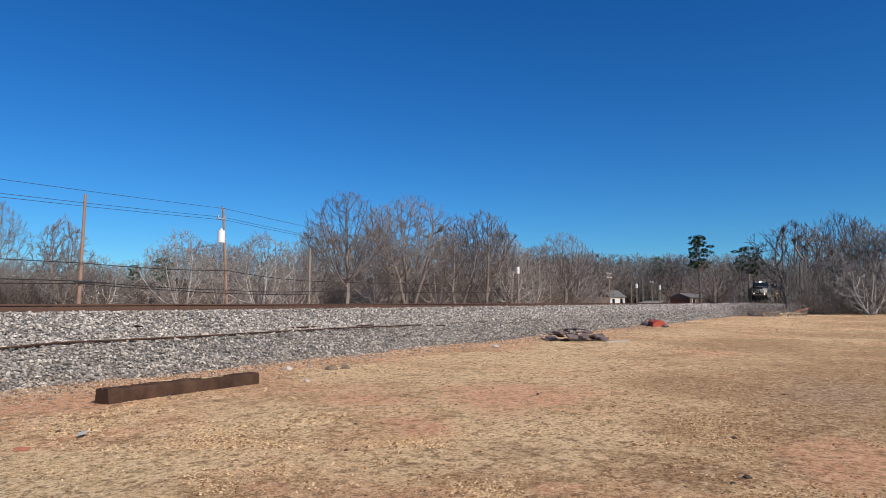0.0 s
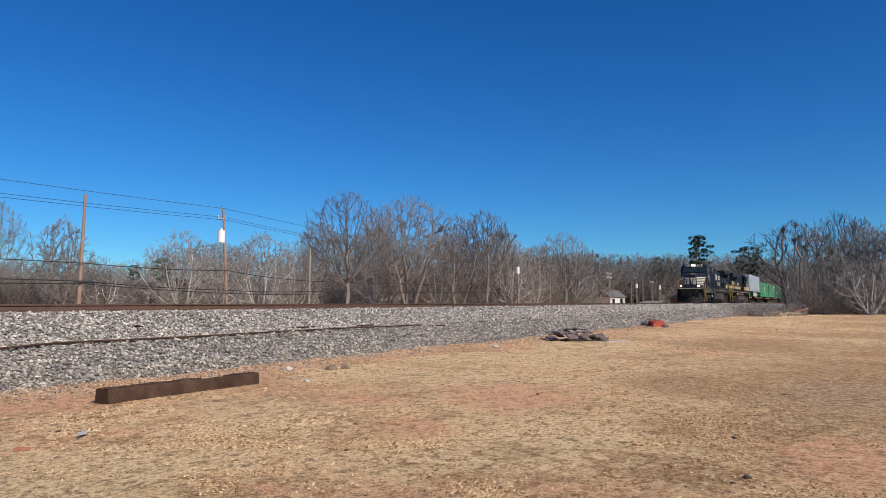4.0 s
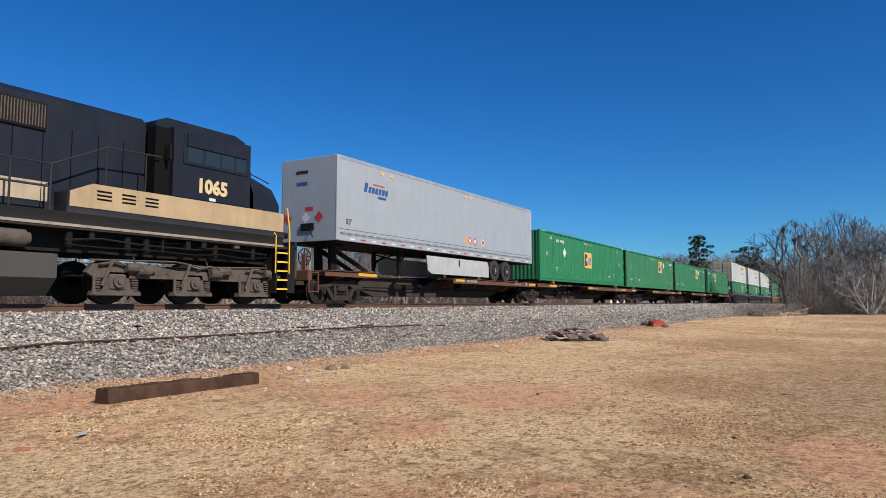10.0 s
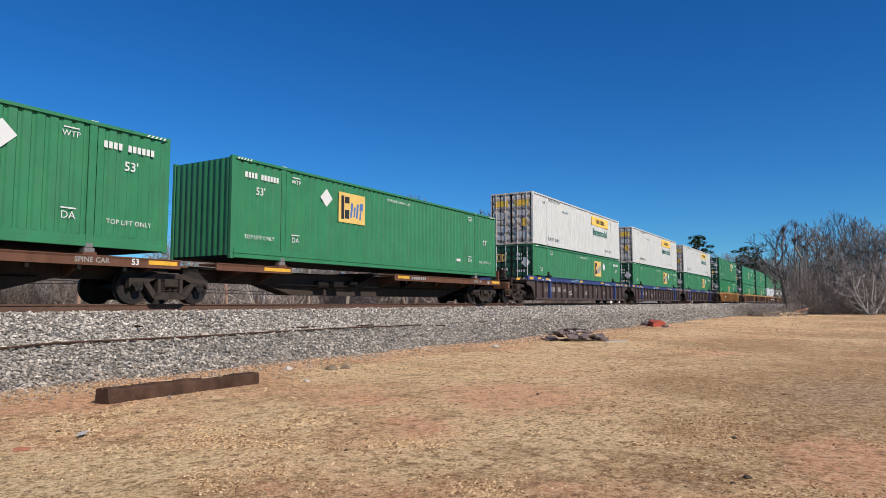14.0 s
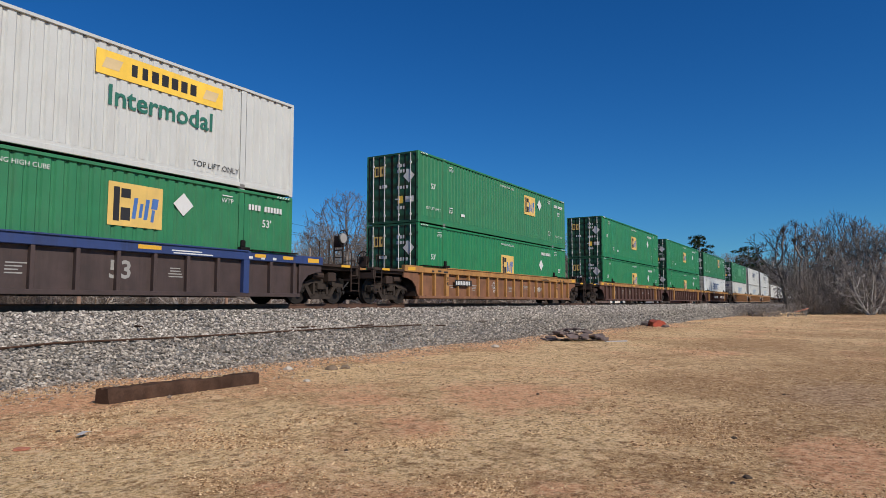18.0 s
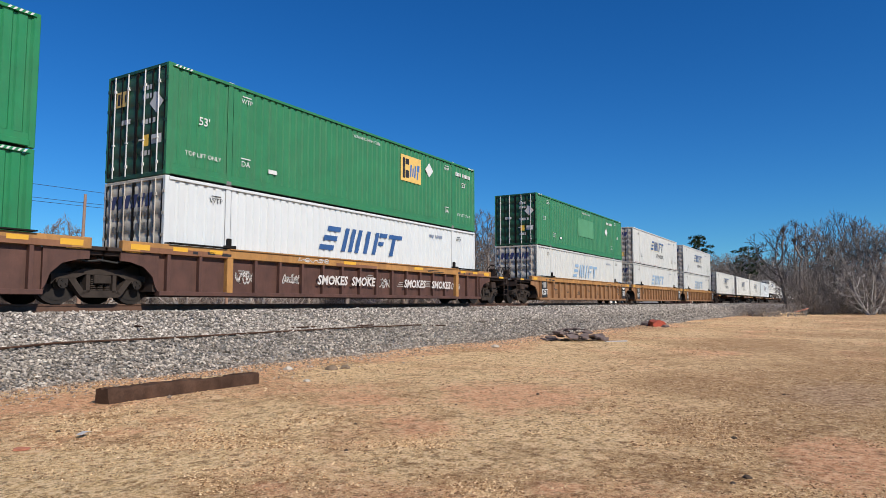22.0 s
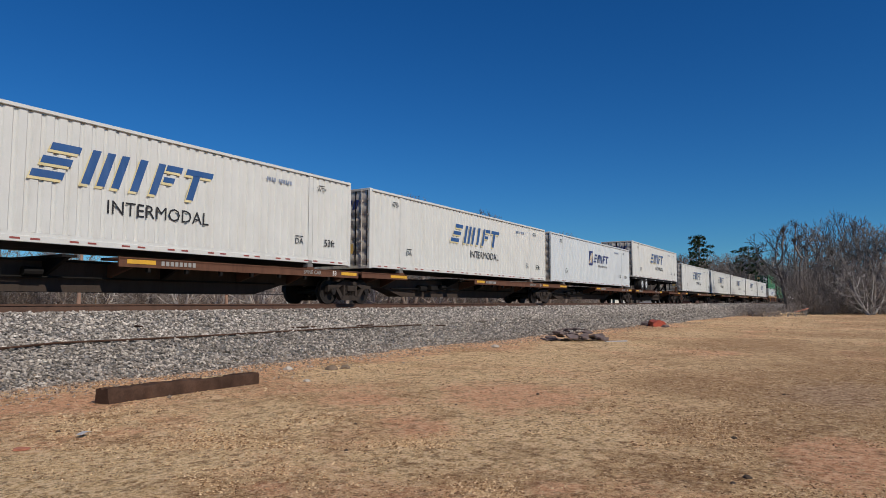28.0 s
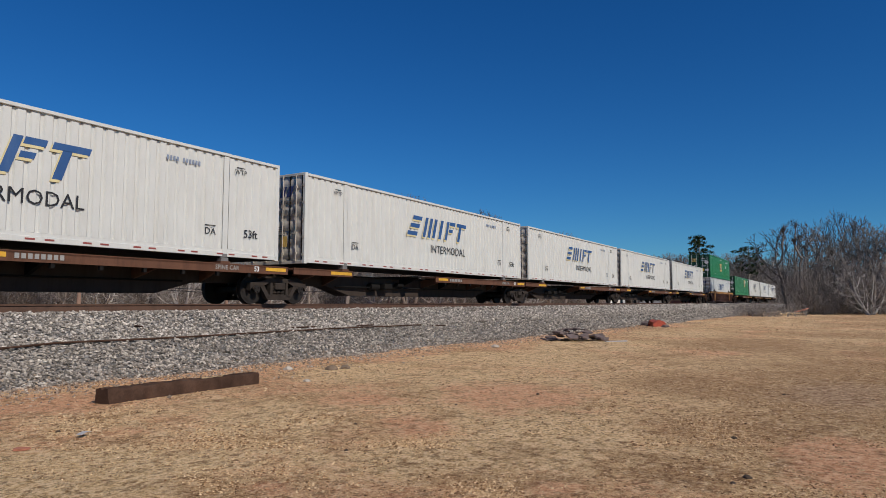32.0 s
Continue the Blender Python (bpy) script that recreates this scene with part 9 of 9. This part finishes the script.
part("sheet", Geo().prism([(-0.09, 0.0), (0.02, 0.03), (0.1, 0.005), (0.1, 0.012), (0.02, 0.045), (-0.09, 0.01)], "y", -0.035, 0.035), M["paper"], lit)
lit.matrix_basis = pose(3.78, -9.3, -1.24, 0, 0, 20)
lit.scale = (0.75, 0.8, 0.5)

# cable and rods on the ballast
tagged(part("ground_cable", Geo().tube([(2.0, -3.6, -0.78), (5.7, -3.48, -0.74), (6.7, -3.36, -0.70), (9.0, -3.42, -0.71), (11.4, -3.38, -0.70), (14.6, -3.37, -0.69), (18.8, -3.4, -0.71)], 0.022, 6), M["old_tie"], None),
       "long dark cable lying on the ballast slope", "cable")
for x, y, z, L, rz in ((19.6, -3.6, -0.78, 0.6, -20), (23.2, -3.4, -0.72, 0.8, -8), (8.75, -2.75, -0.5, 0.35, 80), (16.0, -3.2, -0.68, 0.9, 4), (28.0, -3.6, -0.78, 1.2, 3), (33.0, -3.9, -0.88, 1.6, 4), (13.3, -3.1, -0.66, 1.2, -2)):
    tagged(part("steel_rod", Geo().tube([(-L / 2, 0, 0), (L / 2, 0, 0)], 0.02, 5), M["old_tie"], None, m=pose(x, y, z + 0.03, 0, 0, rz)), "short dark rod dropped on the ballast", "rod", "rods on the ballast")
cable([(34, -4.0, -0.88), (52.5, -3.95, -0.86), (77, -4.2, -0.95), (95, -4.3, -0.95)], 0.03, "dark cable lying along the ballast", "ground_cable", 0.0)
for px, d in ((1280, 74), (1308, 80)):
    x, y = bearing_spot(px, d)
    tagged(part("stake", Geo().box(-0.05, 0.05, -0.05, 0.05, -0.3, 0.95, 0.01), M["pole_grey"], None, m=pose(x, y, ground_z(x, y), 0, 3, 10)), "short grey wooden stake by the track", "stake", "stakes by the track")

# heap of cut branches and logs by the thicket
rnd = random.Random(44)
for i in range(26):
    x, y = bearing_spot(rnd.uniform(1325, 1432), rnd.uniform(62, 76))
    L, r = rnd.uniform(1.2, 4.5), rnd.uniform(0.05, 0.16)
    z = lawn_z(x, y)
    q = part("log", Geo().tube([(-L / 2, 0, r * 0.8), (0, rnd.uniform(-0.15, 0.15), r + rnd.uniform(0, 0.25)), (L / 2, 0, r * 0.8 + rnd.uniform(0, 0.35))], r, 7, r * 0.7), M["log_pale" if i % 5 == 0 else "log"], None,
             m=pose(x, y, z - 0.02, 0, 0, rnd.uniform(-70, 20)))
    tagged(q, "cut log in a heap of cleared brush", "log", "logs of the cleared brush heap")
tagged(part("red_board", Geo().box(-1.2, 1.2, -0.15, 0.15, 0, 0.08), M["redclay_brick"], None, m=pose(*bearing_spot(1412, 68), -0.85, 0, -12, -40)), "reddish board leaning on the brush heap", "board")


def brush_spot(rnd):
    x, y = bearing_spot(rnd.gauss(1335, 22) if rnd.random() < 0.6 else rnd.uniform(1345, 1425), rnd.uniform(60, 74))
    return x, y, rnd.uniform(0.4, 1.7)


scrub("brush_pile", 420, brush_spot, 51, M["twig"], "heap of cleared grey brushwood at the lawn's edge")


# ---- dry grass ----
def grass_material():
    m, nt, b = nodes_of("dry_grass_blades")
    geo = nt.nodes.new("ShaderNodeNewGeometry")
    c = ramp(nt, geo.outputs["Random Per Island"], [(0.0, (0.22, 0.11, 0.05)), (0.35, (0.52, 0.32, 0.155)), (0.75, (0.78, 0.54, 0.29)), (1.0, (0.92, 0.69, 0.42))])
    nt.links.new(c, b.inputs["Base Color"])
    b.inputs["Roughness"].default_value = 0.85
    return m


M["grass"] = grass_material()


def on_clay(x, y):
    """Whether a spot lies on one of the bare stretches."""
    for kind, cx, cy, wide, deep, turn in SOIL:
        if kind in ("clay", "grey"):
            c, q = math.cos(radians(turn)), math.sin(radians(turn))
            u, v = ((x - cx) * c + (y - cy) * q) / deep, ((cy - y) * -c - (x - cx) * q) / wide
            if math.hypot(u, v) < 0.8 + 0.5 * noise.noise((x * 1.2, y * 1.2, 4)):
                return True
    return False


def grass(name, count, seed, spot, size, label):
    rnd = random.Random(seed)
    vs, fs = [], []
    for _ in range(count):
        x, y, k = spot(rnd)
        if rnd.random() > 0.5 + 1.3 * noise.noise((x * 0.55, y * 0.8, 2.0)) + 0.5 * noise.noise((x * 2.1, y * 2.1, 5.0)):
            continue
        z = ground_z(x, y) - 0.004
        if on_clay(x, y) and rnd.random() < 0.85:
            continue
        for b in range(4):
            a = rnd.uniform(0, 6.283)
            L = rnd.uniform(*size) * k
            tilt = rnd.uniform(0.05, 0.5)
            dx, dy = math.cos(a), math.sin(a)
            w = 0.0038 * k
            ox, oy = x + rnd.gauss(0, 0.02), y + rnd.gauss(0, 0.02)
            n = len(vs)
            vs += [(ox - dy * w, oy + dx * w, z), (ox + dy * w, oy - dx * w, z), (ox + dx * L, oy + dy * L, z + L * tilt)]
            fs.append((n, n + 1, n + 2))
    me = bpy.data.meshes.new(name)
    me.from_pydata(vs, [], fs)
    me.materials.append(M["grass"])
    return tagged(new(name, me), label, "grass", kind="stuff")


def near_lawn(rnd):
    while True:
        d = 4.0 + 12.0 * rnd.random() ** 1.8
        x, y = bearing_spot(rnd.uniform(-150, 1750), d)
        if y < toe(x) - 0.2:
            return x, y, 1.0


def far_lawn(rnd):
    while True:
        d = 6.0 + 50.0 * rnd.random() ** 1.7
        x, y = bearing_spot(rnd.uniform(100, 1750), d)
        if y < toe(x) - 0.1:
            return x, y, 1.0 + d / 22


def mounds(name, count, seed, spot, size, label):
    """Matted tufts of dead grass and crumbs of soil that stand a little out of the lawn."""
    rnd = random.Random(seed)
    vs, fs = [], []
    for _ in range(count):
        x, y, k = spot(rnd)
        if rnd.random() > 0.45 + 1.1 * noise.noise((x * 0.6, y * 0.8, 12.0)) + 0.9 * noise.noise((x * 2.3, y * 2.3, 15.0)):
            continue
        if on_clay(x, y) and rnd.random() < 0.8:
            continue
        r = rnd.uniform(*size) * k
        h = r * rnd.uniform(0.35, 0.9)
        z = ground_z(x, y) - 0.006
        a0 = rnd.uniform(0, 6.283)
        n = len(vs)
        for i in range(6):
            q = r * rnd.uniform(0.6, 1.25)
            vs.append((x + q * math.cos(a0 + i * 1.047), y + q * math.sin(a0 + i * 1.047), z))
        vs.append((x + rnd.gauss(0, 0.25) * r, y + rnd.gauss(0, 0.25) * r, z + h))
        fs += [(n + i, n + (i + 1) % 6, n + 6) for i in range(6)]
    me = bpy.data.meshes.new(name)
    me.from_pydata(vs, [], fs)
    me.materials.append(M["turf"])
    return tagged(new(name, me), label, "grass", kind="stuff")


def turf_material():
    m, nt, b = nodes_of("matted_dead_turf")
    geo = nt.nodes.new("ShaderNodeNewGeometry")
    c = ramp(nt, geo.outputs["Random Per Island"], [(0.0, (0.07, 0.035, 0.018)), (0.25, (0.30, 0.16, 0.075)), (0.5, (0.64, 0.41, 0.21)), (1.0, (0.94, 0.69, 0.42))])
    n = noise_node(nt, 120.0, 3, 0.7)
    c = mix(nt, ramp(nt, n, [(0.4, grey(0)), (0.7, grey(0.6))]), c, (0.16, 0.085, 0.04))
    nt.links.new(c, b.inputs["Base Color"])
    b.inputs["Roughness"].default_value = 0.95
    b.inputs["Specular IOR Level"].default_value = 0.1
    bump(nt, b, n, 0.8, 0.01)
    return m


M["turf"] = turf_material()
mounds("lawn_tufts", 120000, 73, near_lawn, (0.007, 0.021), "low matted tufts of dead grass on the lawn")
mounds("lawn_tufts", 45000, 74, far_lawn, (0.008, 0.020), "low matted tufts of dead grass farther across the lawn")
grass("lawn_grass", 170000, 71, near_lawn, (0.009, 0.025), "short dormant straw-coloured grass on the lawn")
grass("lawn_grass", 80000, 72, far_lawn, (0.010, 0.030), "short dormant straw-coloured grass farther across the lawn")


# ---- motion ----
def motions():
    for ob, u, z, rz in MOVING:
        walk(ob, [(t, pose(u - run(t), 0, z, 0, 0, rz)) for t in (0.0, 4.0, 8.0, 12.0, 16.0, 20.0, 24.0, 28.0, 32.0)])
    # wheelsets of one size roll alike: the first of each size is keyed, the rest follow the same keys at their own axle
    rolling = {}
    for ob, x, z, r in TURNING:
        ob.matrix_parent_inverse = Matrix.Translation((x, 0, z))
        key = round(r, 3)
        if key not in rolling:
            ob.matrix_basis = Matrix.Identity(4)
            walk(ob, [(i / 30, Matrix.Rotation(-(run(i / 30) - run(0)) / r, 4, "Y")) for i in range(961)])
            rolling[key] = ob.animation_data
        else:
            ob.rotation_mode = "QUATERNION"
            ob.location = (0, 0, 0)
            ob.animation_data_create()
            ob.animation_data.action = rolling[key].action
            ob.animation_data.action_slot = rolling[key].action_slot


motions()
